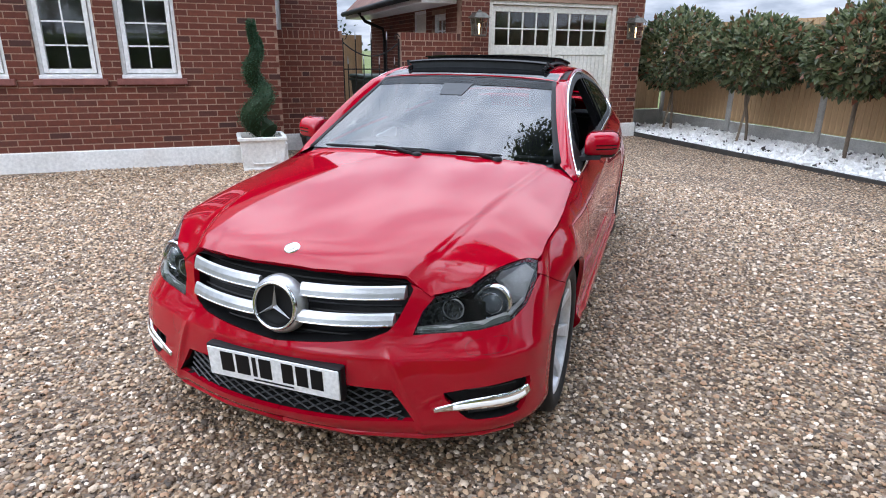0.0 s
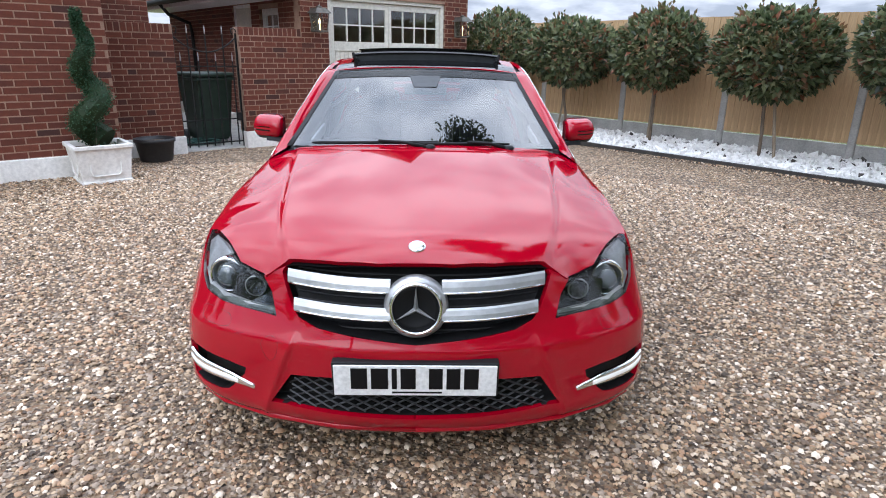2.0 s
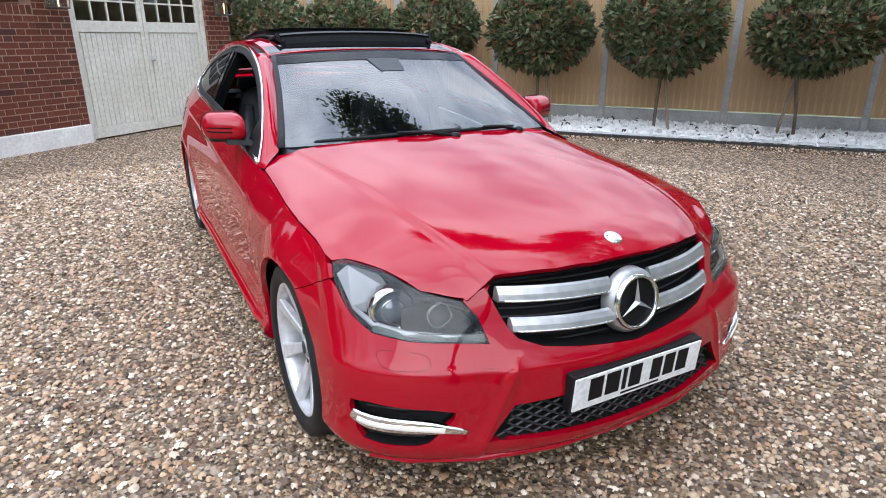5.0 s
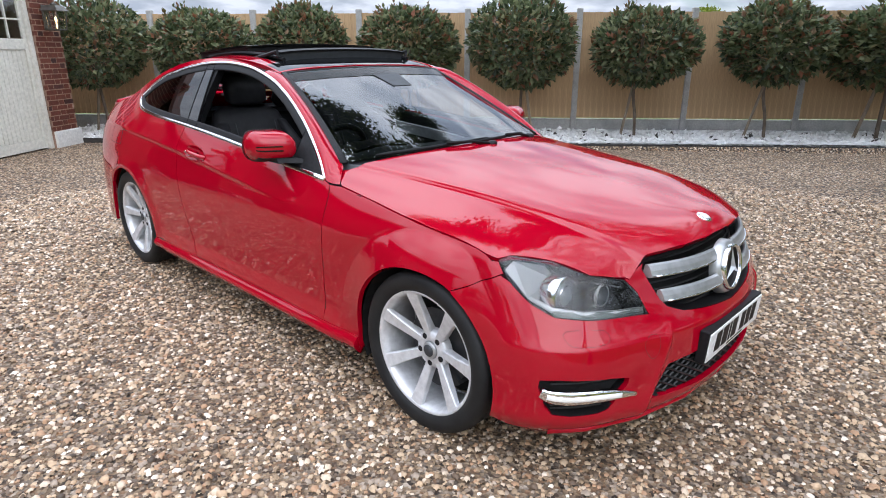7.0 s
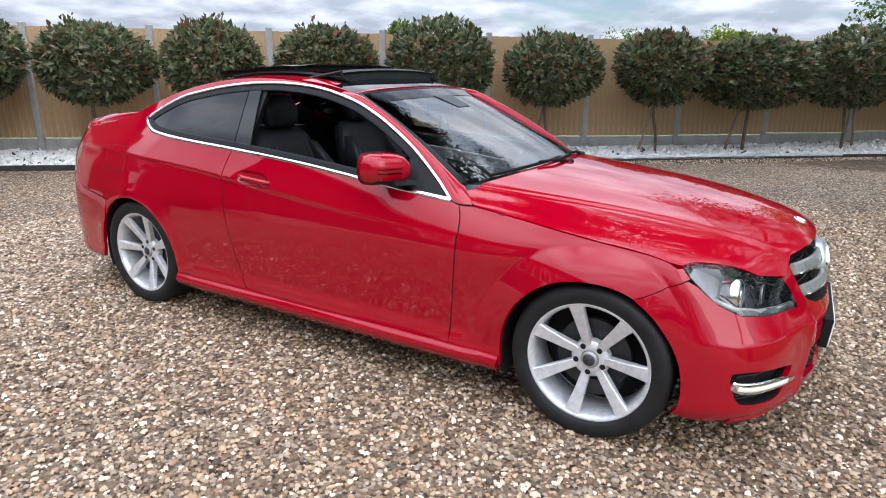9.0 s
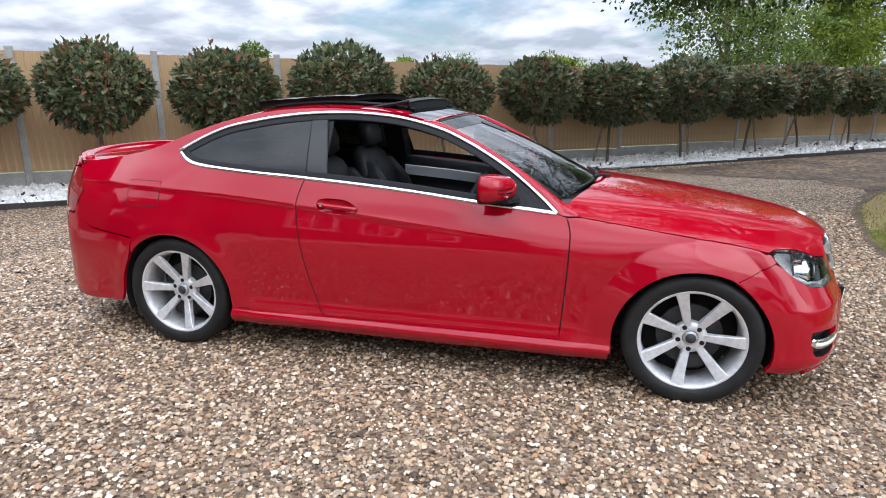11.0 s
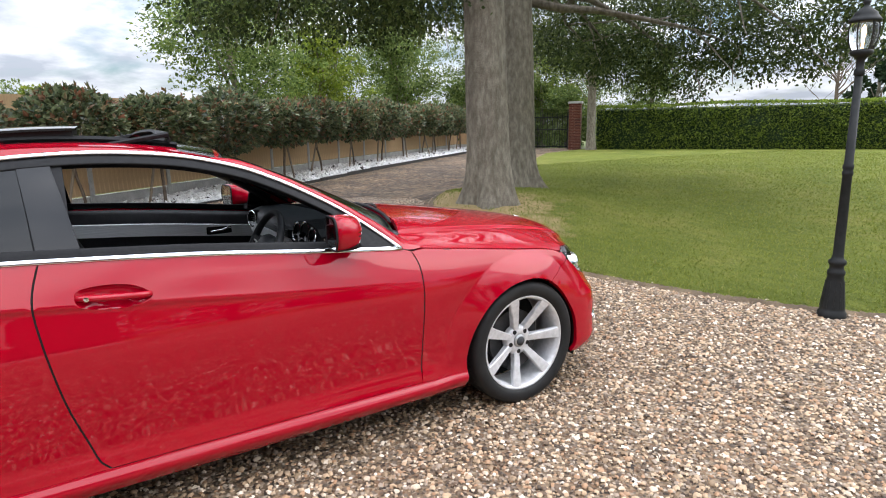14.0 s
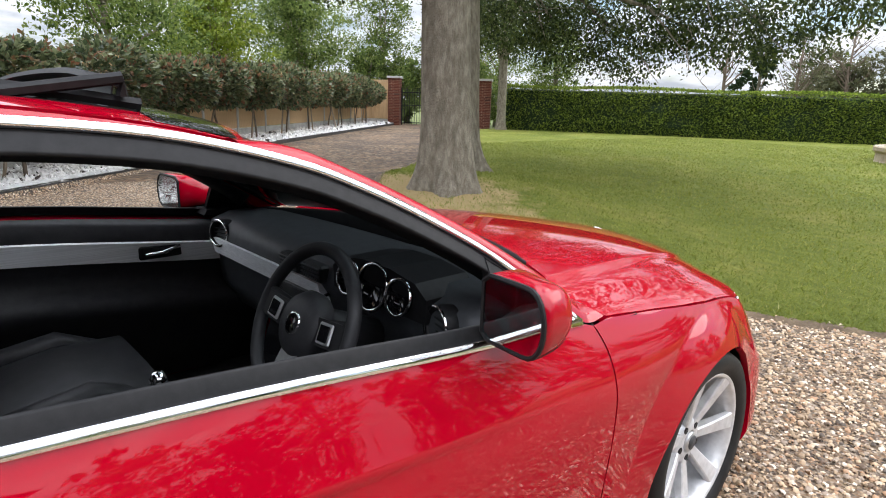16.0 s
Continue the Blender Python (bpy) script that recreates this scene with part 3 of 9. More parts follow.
def brick_wall(name, label, m, length, z0, z1, openings=(), thick=0.2, bond="stretcher", nearest=(0, 0), cap=False, rake=None):
    """A wall with its front at y = 0 facing -y: a mortar core with openings, and bricks laid proud of it.
    nearest: the stretch of the wall whose bricks are parts of their own."""
    w = thing(name, label, "wall", m, kind="structure")
    xs = sorted({0.0, length, *[v for o in openings for v in o[:2]]})
    zs = sorted({z0, z1, *[v for o in openings for v in o[2:]]})
    bm = bmesh.new()
    for x0, x1 in zip(xs, xs[1:]):
        for a, b in zip(zs, zs[1:]):
            if not any(o[0] - 1e-6 <= x0 and x1 <= o[1] + 1e-6 and o[2] - 1e-6 <= a and b <= o[3] + 1e-6 for o in openings):
                box(bm, x0, x1, 0.004, thick, a, b)
    part("core", bm, M_mortar, w)
    pieces = []
    course, k, z = 0.075, 0, z0
    ztop = z1 - (0.115 if cap else 0.0)
    while z + 0.05 < ztop:
        h = min(0.065, ztop - z)
        if bond == "stretcher":
            x = -0.1125 if k % 2 else 0.0
            pat = [0.215]
        else:
            x = -0.17 if k % 2 else 0.0
            pat = [0.215, 0.1025]
        i = 0
        while x < length:
            bl = pat[i % len(pat)]
            spans = [(max(x, 0.0), min(x + bl, length))]
            for o in openings:
                if o[2] < z + h and o[3] > z:
                    spans = [s for a, b in spans for s in ((a, min(b, o[0])), (max(a, o[1]), b))]
            for a, b in spans:
                if b - a > 0.03:
                    pieces.append(((a + b) / 2, z + 0.005 + h / 2, b - a, h))
            x += bl + 0.01
            i += 1
        z += course
        k += 1
    if cap:
        x = 0.0
        while x < length - 0.03:
            pieces.append((x + 0.0325, z1 - 0.055, 0.065, 0.108))
            x += 0.075
    LATER.append((w, pieces, nearest))
    return w


def lay_bricks(w, pieces, nearest):
    near = [p for p in pieces if nearest[0] <= p[0] <= nearest[1]][:300]
    chosen = set(map(id, near))
    r = random.Random(len(pieces))
    for x, z, l, h in near:
        ob = new("brick", brick_mesh(l, h, 0.05))
        ob.parent = w
        ob.matrix_basis = pose(x, r.uniform(-0.002, 0.0015), z, r.uniform(-0.5, 0.5), 0, r.uniform(-0.5, 0.5))
    rest = [p for p in pieces if id(p) not in chosen]
    if rest:
        verts, faces = [], []
        for x, z, l, h in rest:
            l, h, e, y, n = l / 2, h / 2, 0.005, r.uniform(-0.002, 0.0015), len(verts)
            verts += [(x - l + e, y, z - h + e), (x + l - e, y, z - h + e), (x + l - e, y, z + h - e), (x - l + e, y, z + h - e),
                      (x - l, y + e, z - h), (x + l, y + e, z - h), (x + l, y + e, z + h), (x - l, y + e, z + h),
                      (x - l, 0.05, z - h), (x + l, 0.05, z - h), (x + l, 0.05, z + h), (x - l, 0.05, z + h)]
            faces.append((n, n + 1, n + 2, n + 3))
            for a, b in ((0, 4), (4, 8)):
                for i in range(4):
                    faces.append((n + a + i, n + b + i, n + b + (i + 1) % 4, n + a + (i + 1) % 4))
        tagged(raw("brickwork", verts, faces, M_brick, w), kind="stuff")


# ---- house front ----
HV = -0.95                       # the house front stands forward of the garage
HM = SITE @ pose(-11.5, HV, 0)   # wall runs from here to the corner at -6.30
HL = 11.5 - 6.30
WINS = [(11.5 - 9.98, 11.5 - 9.32), (11.5 - 9.02, 11.5 - 8.37), (11.5 - 8.15, 11.5 - 7.49)]
house_wall = brick_wall("wall_house_front", "red brick house wall with pale mortar joints", HM, HL, 0.24, 2.9, [(a, b, 1.10, 2.35) for a, b in WINS], nearest=(3.2, 5.2))


def plinth(name, m, x0, x1, h=0.24, out=0.035):
    tagged(part(name, B(x0, x1, -out, 0.16, -0.06, h, 0.012, 2), M_plinth, m=m), "white rendered plinth at the foot of the brick wall", "plinth", kind="structure")


plinth("plinth_house", HM, 0, HL + 0.03)


def casement(m, w, h, label):
    """A white plastic window with a sash, glazing bars in a cross pattern, panes and a tiled sill."""
    win = thing("window_1", label, "window", m, kind="structure")
    fr = part("window_frame", frame_bars(0, w, 0, h, 0.045, 0.05, 0.115), M_upvc, win)
    part("sash", frame_bars(0.05, w - 0.05, 0.05, h - 0.05, 0.05, 0.035, 0.105), M_upvc, win)
    gx0, gx1, gz0, gz1 = 0.10, w - 0.10, 0.10, h - 0.10
    nz = 4
    for k in range(1, nz):
        z = gz0 + (gz1 - gz0) * k / nz
        part("glazing_bar", B(gx0, gx1, 0.058, 0.082, z - 0.009, z + 0.009), M_upvc, win)
    xm = (gx0 + gx1) / 2
    for k in range(nz):
        a, b = gz0 + (gz1 - gz0) * k / nz, gz0 + (gz1 - gz0) * (k + 1) / nz
        part("glazing_bar", B(xm - 0.009, xm + 0.009, 0.0585, 0.0815, a + 0.0095, b - 0.0095), M_upvc, win)
    for k in range(nz):
        a, b = gz0 + (gz1 - gz0) * k / nz, gz0 + (gz1 - gz0) * (k + 1) / nz
        for x0, x1 in ((gx0, xm - 0.0095), (xm + 0.0095, gx1)):
            pn = part("pane", B(x0, x1, 0.068, 0.072, a + 0.0095, b - 0.0095), M_glass, win)
            pn.visible_shadow = False
    part("window_sill", B(-0.06, w + 0.06, -0.045, 0.06, -0.085, -0.012, 0.006), M_sill, win)
    part("frame_foot", B(-0.005, w + 0.005, 0.0, 0.05, -0.012, 0.03, 0.004), M_upvc, win)
    return win


def frame_bars(x0, x1, z0, z1, t, y0, y1):
    bm = bmesh.new()
    box(bm, x0, x0 + t, y0, y1, z0, z1, 0.004)
    box(bm, x1 - t, x1, y0, y1, z0, z1, 0.004)
    box(bm, x0 + t, x1 - t, y0, y1, z0, z0 + t, 0.004)
    box(bm, x0 + t, x1 - t, y0, y1, z1 - t, z1, 0.004)
    return bm


for a, b in WINS:
    casement(HM @ pose(a, 0, 1.10), b - a, 1.25, "white casement window with glazing bars and a brown tile sill")
# room behind the windows
bm = bmesh.new()
box(bm, 0.2, HL - 0.2, 2.6, 2.7, 0.1, 2.6)
box(bm, 0.1, 0.2, 0.2, 2.7, 0.1, 2.6)
tagged(part("wall_room", bm, M_room, m=HM), "dim plastered room wall inside the house", "wall", kind="structure")
tagged(part("floor_room", B(0.1, HL - 0.1, 0.2, 2.7, 0.12, 0.2), M_stem, m=HM), "dark wooden floor inside the house", "floor", kind="structure")
tagged(part("ceiling_room", B(0.1, HL - 0.1, 0.2, 2.7, 2.62, 2.7), M_room, m=HM), "plaster ceiling inside the house", "ceiling", kind="structure")
for dx in (1.95, 2.85):
    jug = thing("vase", "pale ceramic vase on the inside window ledge", "vase", HM @ pose(dx + 0.42, 0.3, 1.12))
    part("body", lathe([(0.04, 0), (0.065, 0.05), (0.07, 0.11), (0.045, 0.17), (0.05, 0.2)], 16), M_plinth, jug, smooth=True)
    part("ledge_tile", B(-0.25, 0.25, -0.09, 0.12, -0.03, 0.0), M_upvc, jug)
# flank of the house, from the corner back past the garden wall
FM = SITE @ pose(-6.30, HV + 0.007, 0, 0, 0, 90)
flank = brick_wall("wall_house_flank", "red brick side wall of the house", FM, 7.0, 0.24, 2.9, nearest=(0, 0))
plinth("plinth_flank", FM, 0.0, 7.0)
# hipped roof over the house
bm = bmesh.new()
ev = [bm.verts.new((x, HV + y, z)) for x, y, z in ((-11.9, -0.35, 2.84), (-5.95, -0.35, 2.84), (-5.95, 7.4, 2.84), (-11.9, 7.4, 2.84), (-11.0, 3.0, 4.7), (-8.9, 3.0, 4.7))]
for q in ((0, 1, 5, 4), (1, 2, 5), (2, 3, 4, 5), (3, 0, 4), (3, 2, 1, 0)):
    bm.faces.new([ev[i] for i in q])
tagged(part("roof_house", bm, M_tile, m=SITE), "dark red tiled hipped roof of the house", "roof", kind="structure")

# ---- garden wall with gate opening, garage front ----
GW = SITE @ pose(-6.30, 0.0, 0)
garden_l = brick_wall("wall_garden_left", "low red brick garden wall with a brick-on-edge cap", GW @ pose(0.01, 0, 0), 1.0, 0.24, 1.71, thick=0.22, bond="flemish", cap=True, nearest=(0, 2))
plinth("plinth_garden_left", GW @ pose(0.04, 0, 0), 0, 0.99)
garden_r = brick_wall("wall_garden_right", "low red brick garden wall beside the gate", SITE @ pose(-4.38, 0.0, 0), 0.98, 0.24, 1.71, thick=0.22, bond="flemish", cap=True, nearest=(0, 2))
plinth("plinth_garden_right", SITE @ pose(-4.38, 0, 0), -0.02, 1.44)
GA0, GA1 = -2.93, -0.55          # garage door opening
garage = brick_wall("wall_garage_front", "red brick garage front with pale mortar", SITE @ pose(-3.40, 0.0, 0), 3.40, 0.24, 3.1, [(GA0 + 3.40, GA1 + 3.40, 0.0, 2.22)], thick=0.22, bond="flemish", nearest=(0, 1.2))
plinth("plinth_garage_right", SITE @ pose(0, 0, 0), GA1 + 0.01, 0.03)
# garage flanks
gfr = brick_wall("wall_garage_right", "red brick garage side wall", SITE @ pose(0, 0.22, 0, 0, 0, 90), 6.0, 0.0, 3.1, thick=0.2)
gfl = brick_wall("wall_garage_left", "dark red brick side wall of the garage along the passage", SITE @ pose(-3.40, 6.2, 0, 0, 0, -90), 6.0, 0.24, 2.5, [(3.6, 4.4, 0.24, 2.15), (4.75, 5.45, 1.15, 2.05)], thick=0.2)
plinth("plinth_passage", SITE @ pose(-3.40, 6.2, 0, 0, 0, -90), 0.0, 3.6)
# rear wing of the house, stepping out behind the garden wall
brick_wall("wall_wing_front", "red brick rear wing of the house behind the garden wall", SITE @ pose(-6.30, 2.2, 0), 1.35, 0.24, 2.84, [(0.06, 0.36, 1.62, 2.6)], thick=0.2)
brick_wall("wall_wing_side", "red brick side of the rear wing along the passage", SITE @ pose(-4.95, 2.41, 0, 0, 0, 90), 3.9, 0.24, 2.84, thick=0.2)
casement(SITE @ pose(-6.24, 2.2, 1.62), 0.30, 0.98, "narrow white window in the rear wing")
# back of the passage and a far house wall beyond the gate
tagged(part("wall_passage_end", B(-6.3, -3.6, 6.4, 6.6, 0, 1.8), M_board, m=SITE), "timber boarding at the end of the passage", "wall", kind="structure")
tagged(part("passage_floor", B(-6.26, -3.42, 0.06, 6.4, -0.04, 0.02), M_concrete, m=SITE), "pale paved passage floor behind the gate", "floor", kind="structure")
# garage ceiling and rear, to keep the inside dark
tagged(part("wall_garage_rear", B(-3.2, 0.0, 6.0, 6.2, 0, 3.1), M_room, m=SITE), "plain garage rear wall", "wall", kind="structure")
tagged(part("floor_garage", B(-3.2, -0.2, 0.25, 6.0, -0.04, 0.012), M_concrete, m=SITE), "grey concrete garage floor", "floor", kind="structure")
bm = bmesh.new()
prof = [(-3.95, 2.36), (-1.6, 4.55), (0.45, 2.66), (0.45, 2.58), (-1.6, 4.40), (-3.95, 2.26)]
fa = [bm.verts.new((x, -0.25, z)) for x, z in prof]
ba = [bm.verts.new((x, 6.5, z)) for x, z in prof]
bm.faces.new(fa)
bm.faces.new(ba[::-1])
for i in range(6):
    bm.faces.new((fa[i], ba[i], ba[(i + 1) % 6], fa[(i + 1) % 6]))
tagged(part("roof_garage", bm, M_tile, m=SITE), "dark tiled garage roof", "roof", kind="structure")
bm = bmesh.new()
box(bm, -3.99, -3.41, 0.22, 6.4, 2.16, 2.255)
tagged(part("soffit", bm, M_upvc, m=SITE), "white painted soffit board under the garage eaves", "soffit", kind="structure")
gut = thing("gutter", "black plastic gutter with a downpipe on the garage eaves", "gutter", SITE)
part("channel", tube([(-4.05, 0.1, 2.27), (-4.05, 6.4, 2.27)], 0.055, 10), M_black, gut, smooth=True)
part("downpipe", tube([(-4.05, 4.6, 2.24), (-3.9, 4.6, 2.05), (-3.5, 4.6, 1.9), (-3.47, 4.6, 1.7), (-3.47, 4.6, 0.02)], 0.035, 8), M_black, gut, smooth=True)


def garage_doors():
    W, H = GA1 - GA0, 2.22
    g = thing("garage_door", "cream painted double garage doors with small top windows", "garage door", SITE @ pose(GA0, 0.03, 0), kind="structure")
    fr = bmesh.new()
    box(fr, 0, 0.07, 0, 0.12, 0, H, 0.006)
    box(fr, W - 0.07, W, 0, 0.12, 0, H, 0.006)
    box(fr, 0.07, W - 0.07, 0, 0.12, H - 0.06, H, 0.006)
    part("door_frame", fr, M_paintwood, g)
    mid = W / 2
    for side, (x0, x1) in enumerate(((0.075, mid - 0.004), (mid + 0.004, W - 0.075))):
        lf = part("door_leaf", bmesh_leaf(x0, x1, H), M_paintwood, g)
        n = 12
        pw = (x1 - x0 - 0.17) / n
        for k in range(n):
            a = x0 + 0.085 + k * pw
            part("plank", B(a + 0.003, a + pw - 0.003, 0.052, 0.066, 0.165, 1.40, 0.003), M_paintwood, lf)
        wx0, wx1, wz0, wz1 = x0 + 0.06, x1 - 0.06, 1.555, 2.055
        for k in range(1, 4):
            xx = wx0 + (wx1 - wx0) * k / 4
            part("glazing_bar", B(xx - 0.011, xx + 0.011, 0.045, 0.075, wz0, wz1), M_paintwood, lf)
        for k in range(4):
            xa, xb = wx0 + (wx1 - wx0) * k / 4, wx0 + (wx1 - wx0) * (k + 1) / 4
            zc = (wz0 + wz1) / 2
            part("glazing_bar", B(xa + 0.0115, xb - 0.0115, 0.0455, 0.0745, zc - 0.011, zc + 0.011), M_paintwood, lf)
            for za, zb in ((wz0, zc - 0.0115), (zc + 0.0115, wz1)):
                p = part("pane", B(xa + 0.0115, xb - 0.0115, 0.060, 0.064, za, zb), M_glass, lf)
                p.visible_shadow = False
    hd = part("door_handle", lathe([(0.022, 0), (0.022, 0.006), (0.01, 0.01), (0.01, 0.04), (0.02, 0.045), (0.02, 0.06)], 14, at=(0, 0, 0)), M_steel, g, "small metal door handle", True, m=pose(mid + 0.07, 0.045, 1.02, 90, 0, 0))
    return g


def bmesh_leaf(x0, x1, H):
    bm = bmesh.new()
    box(bm, x0, x0 + 0.06, 0.04, 0.08, 0.02, H - 0.065, 0.003)
    box(bm, x1 - 0.06, x1, 0.04, 0.08, 0.02, H - 0.065, 0.003)
    box(bm, x0 + 0.06, x1 - 0.06, 0.04, 0.08, 0.02, 0.16, 0.003)
    box(bm, x0 + 0.06, x1 - 0.06, 0.04, 0.08, 1.405, 1.55, 0.003)
    box(bm, x0 + 0.06, x1 - 0.06, 0.04, 0.08, 2.06, H - 0.065, 0.003)
    box(bm, x0 + 0.06, x1 - 0.06, 0.067, 0.079, 0.16, 1.405)
    return bm


M_steel = mottled("brushed_steel", [(0.3, (0.45, 0.45, 0.46)), (0.7, (0.6, 0.6, 0.61))], 30, (0.25, 0.4), 0.05, 0.001, metal=1.0)
garage_doors()


# ---- fence ----
FENCE_U, FENCE_TOP = 1.735, 2.02
fence = thing("fence", "brown feather-edge board fence with concrete posts", "fence", SITE, kind="structure")


def rise(u, v):
    p = site(u, v)
    return float(lie(p.x, p.y))


posts_v = [-0.46 - 1.867 * k for k in range(-1, 19)]
post_bm = B(-0.05, 0.05, -0.05, 0.05, 0.0, 2.07, 0.012)
post_me = None
for v in posts_v:
    if post_me is None:
        ob = part("post", post_bm, M_concrete, fence)
        post_me = ob.data
    else:
        ob = new("post", post_me)
        ob.parent = fence
    ob.matrix_basis = pose(FENCE_U + 0.03, v, rise(FENCE_U, v))
board_bm = bmesh.new()
c_ = [board_bm.verts.new(p) for p in ((0.0, -0.062, 0), (0.0, 0.062, 0), (0.012, 0.062, 0), (0.004, -0.062, 0), (0.0, -0.062, 1.72), (0.0, 0.062, 1.72), (0.012, 0.062, 1.72), (0.004, -0.062, 1.72))]
for q in ((3, 2, 1, 0), (4, 5, 6, 7), (0, 1, 5, 4), (1, 2, 6, 5), (2, 3, 7, 6), (3, 0, 4, 7)):
    board_bm.faces.new([c_[i] for i in q])
board_me, r_, rest_v, rest_f, nb = None, random.Random(3), [], [], 0
for a, b in zip(posts_v, posts_v[1:]):
    h = rise(FENCE_U, (a + b) / 2)
    part("gravel_board", B(FENCE_U + 0.012, FENCE_U + 0.06, b + 0.052, a - 0.052, h - 0.05, h + 0.27, 0.008), M_concrete, fence)
    for z in (0.62, 1.2, 1.8):
        part("rail", B(FENCE_U + 0.045, FENCE_U + 0.085, b + 0.052, a - 0.052, h + z - 0.04, h + z + 0.04), M_rail, fence)
    n = 17
    for k in range(n):
        v = a - 0.055 - (a - b - 0.11) * (k + 0.5) / n
        m = pose(FENCE_U + 0.022 + r_.uniform(-0.002, 0.002), v, h + 0.285 + r_.uniform(-0.004, 0.004), r_.uniform(-0.25, 0.25), 0, 180 - 3.0)
        if nb < 290:
            if board_me is None:
                ob = part("board", board_bm, M_board, fence)
                board_me = ob.data
            else:
                ob = new("board", board_me)
                ob.parent = fence
            ob.matrix_basis = m
            nb += 1
        else:
            i0 = len(rest_v)
            rest_v += [tuple(m @ p.co) for p in board_me.vertices]
            rest_f += [tuple(i0 + i for i in f.vertices) for f in board_me.polygons]
tagged(raw("boards", rest_v, rest_f, M_board, fence), kind="stuff")
# panel between the fence's end and the gate pier
end = thing("fence_end", "pale timber fence panel beside the gate pier", "fence", SITE, kind="structure")
part("gravel_board", B(0.36, FENCE_U - 0.03, -34.05, -34.0, 0.0, 0.40, 0.008), M_concrete, end)
for k in range(12):
    x = 0.42 + k * 0.112
    part("board", B(x - 0.06, x + 0.06, -34.02 + 0.006 * (k % 2), -34.006 + 0.006 * (k % 2), 0.41, 2.25, 0.002), M_board, end)
# short return panel that closes the gap beside the garage
ret = thing("fence_return", "dark timber fence panel between garage and fence", "fence", SITE, kind="structure")
part("gravel_board", B(0.24, FENCE_U - 0.03, 1.42, 1.47, -0.02, 0.33, 0.008), M_concrete, ret)
for k in range(13):
    x = 0.30 + k * 0.108
    part("board", B(x - 0.06, x + 0.06, 1.42 + 0.006 * (k % 2), 1.434 + 0.006 * (k % 2), 0.34, 1.98, 0.002), M_board, ret)


# ---- leaves ----
LEAF_V = [(0, 0, 0), (0.28, 0.45, 0.06), (0, 0.5, -0.03), (-0.28, 0.45, 0.06), (0, 1.0, -0.10)]
LEAF_F = [(0, 1, 2), (0, 2, 3), (1, 4, 2), (3, 2, 4)]
LEAF2_V = [(0, 0, 0), (0.30, 0.45, 0.07), (0, 1.0, -0.08), (-0.30, 0.45, 0.07)]
LEAF2_F = [(0, 1, 2), (0, 2, 3)]


def leaf_poses(pos, out, size, r, lift=0.35, spread=0.7):
    """Leaf poses whose tips point outwards with some scatter."""
    n = len(pos)
    d = out + r.normal(size=(n, 3)) * spread + np.array((0, 0, lift))
    d /= np.linalg.norm(d, axis=1)[:, None]
    up = r.normal(size=(n, 3)) * 0.5 + np.array((0, 0, 1.0)) + out * 0.4
    a = np.cross(d, up)
    a /= np.linalg.norm(a, axis=1)[:, None] + 1e-9
    c = np.cross(a, d)
    rot = np.stack([a, d, c], 2)
    s = size * r.uniform(0.65, 1.25, n)
    return frames4(rot, np.stack([s, s, s], 1), pos)


def lumpy(dirs, r, amount=0.16, count=7):
    """An uneven radius over directions."""
    k = np.ones(len(dirs))
    for _ in range(count):
        c = r.normal(size=3)
        c /= np.linalg.norm(c)
        k += amount * r.uniform(-0.7, 1.0) * np.exp(-((1 - dirs @ c) / 0.25))
    return k


def crown_points(n, rx, ry, rz, r, fill=0.35, lump=0.16):
    d = r.normal(size=(n, 3))
    d /= np.linalg.norm(d, axis=1)[:, None]
    k = lumpy(d, r, lump) * (1 - fill * r.random(n) ** 2)
    return d * k[:, None] * np.array((rx, ry, rz)), d


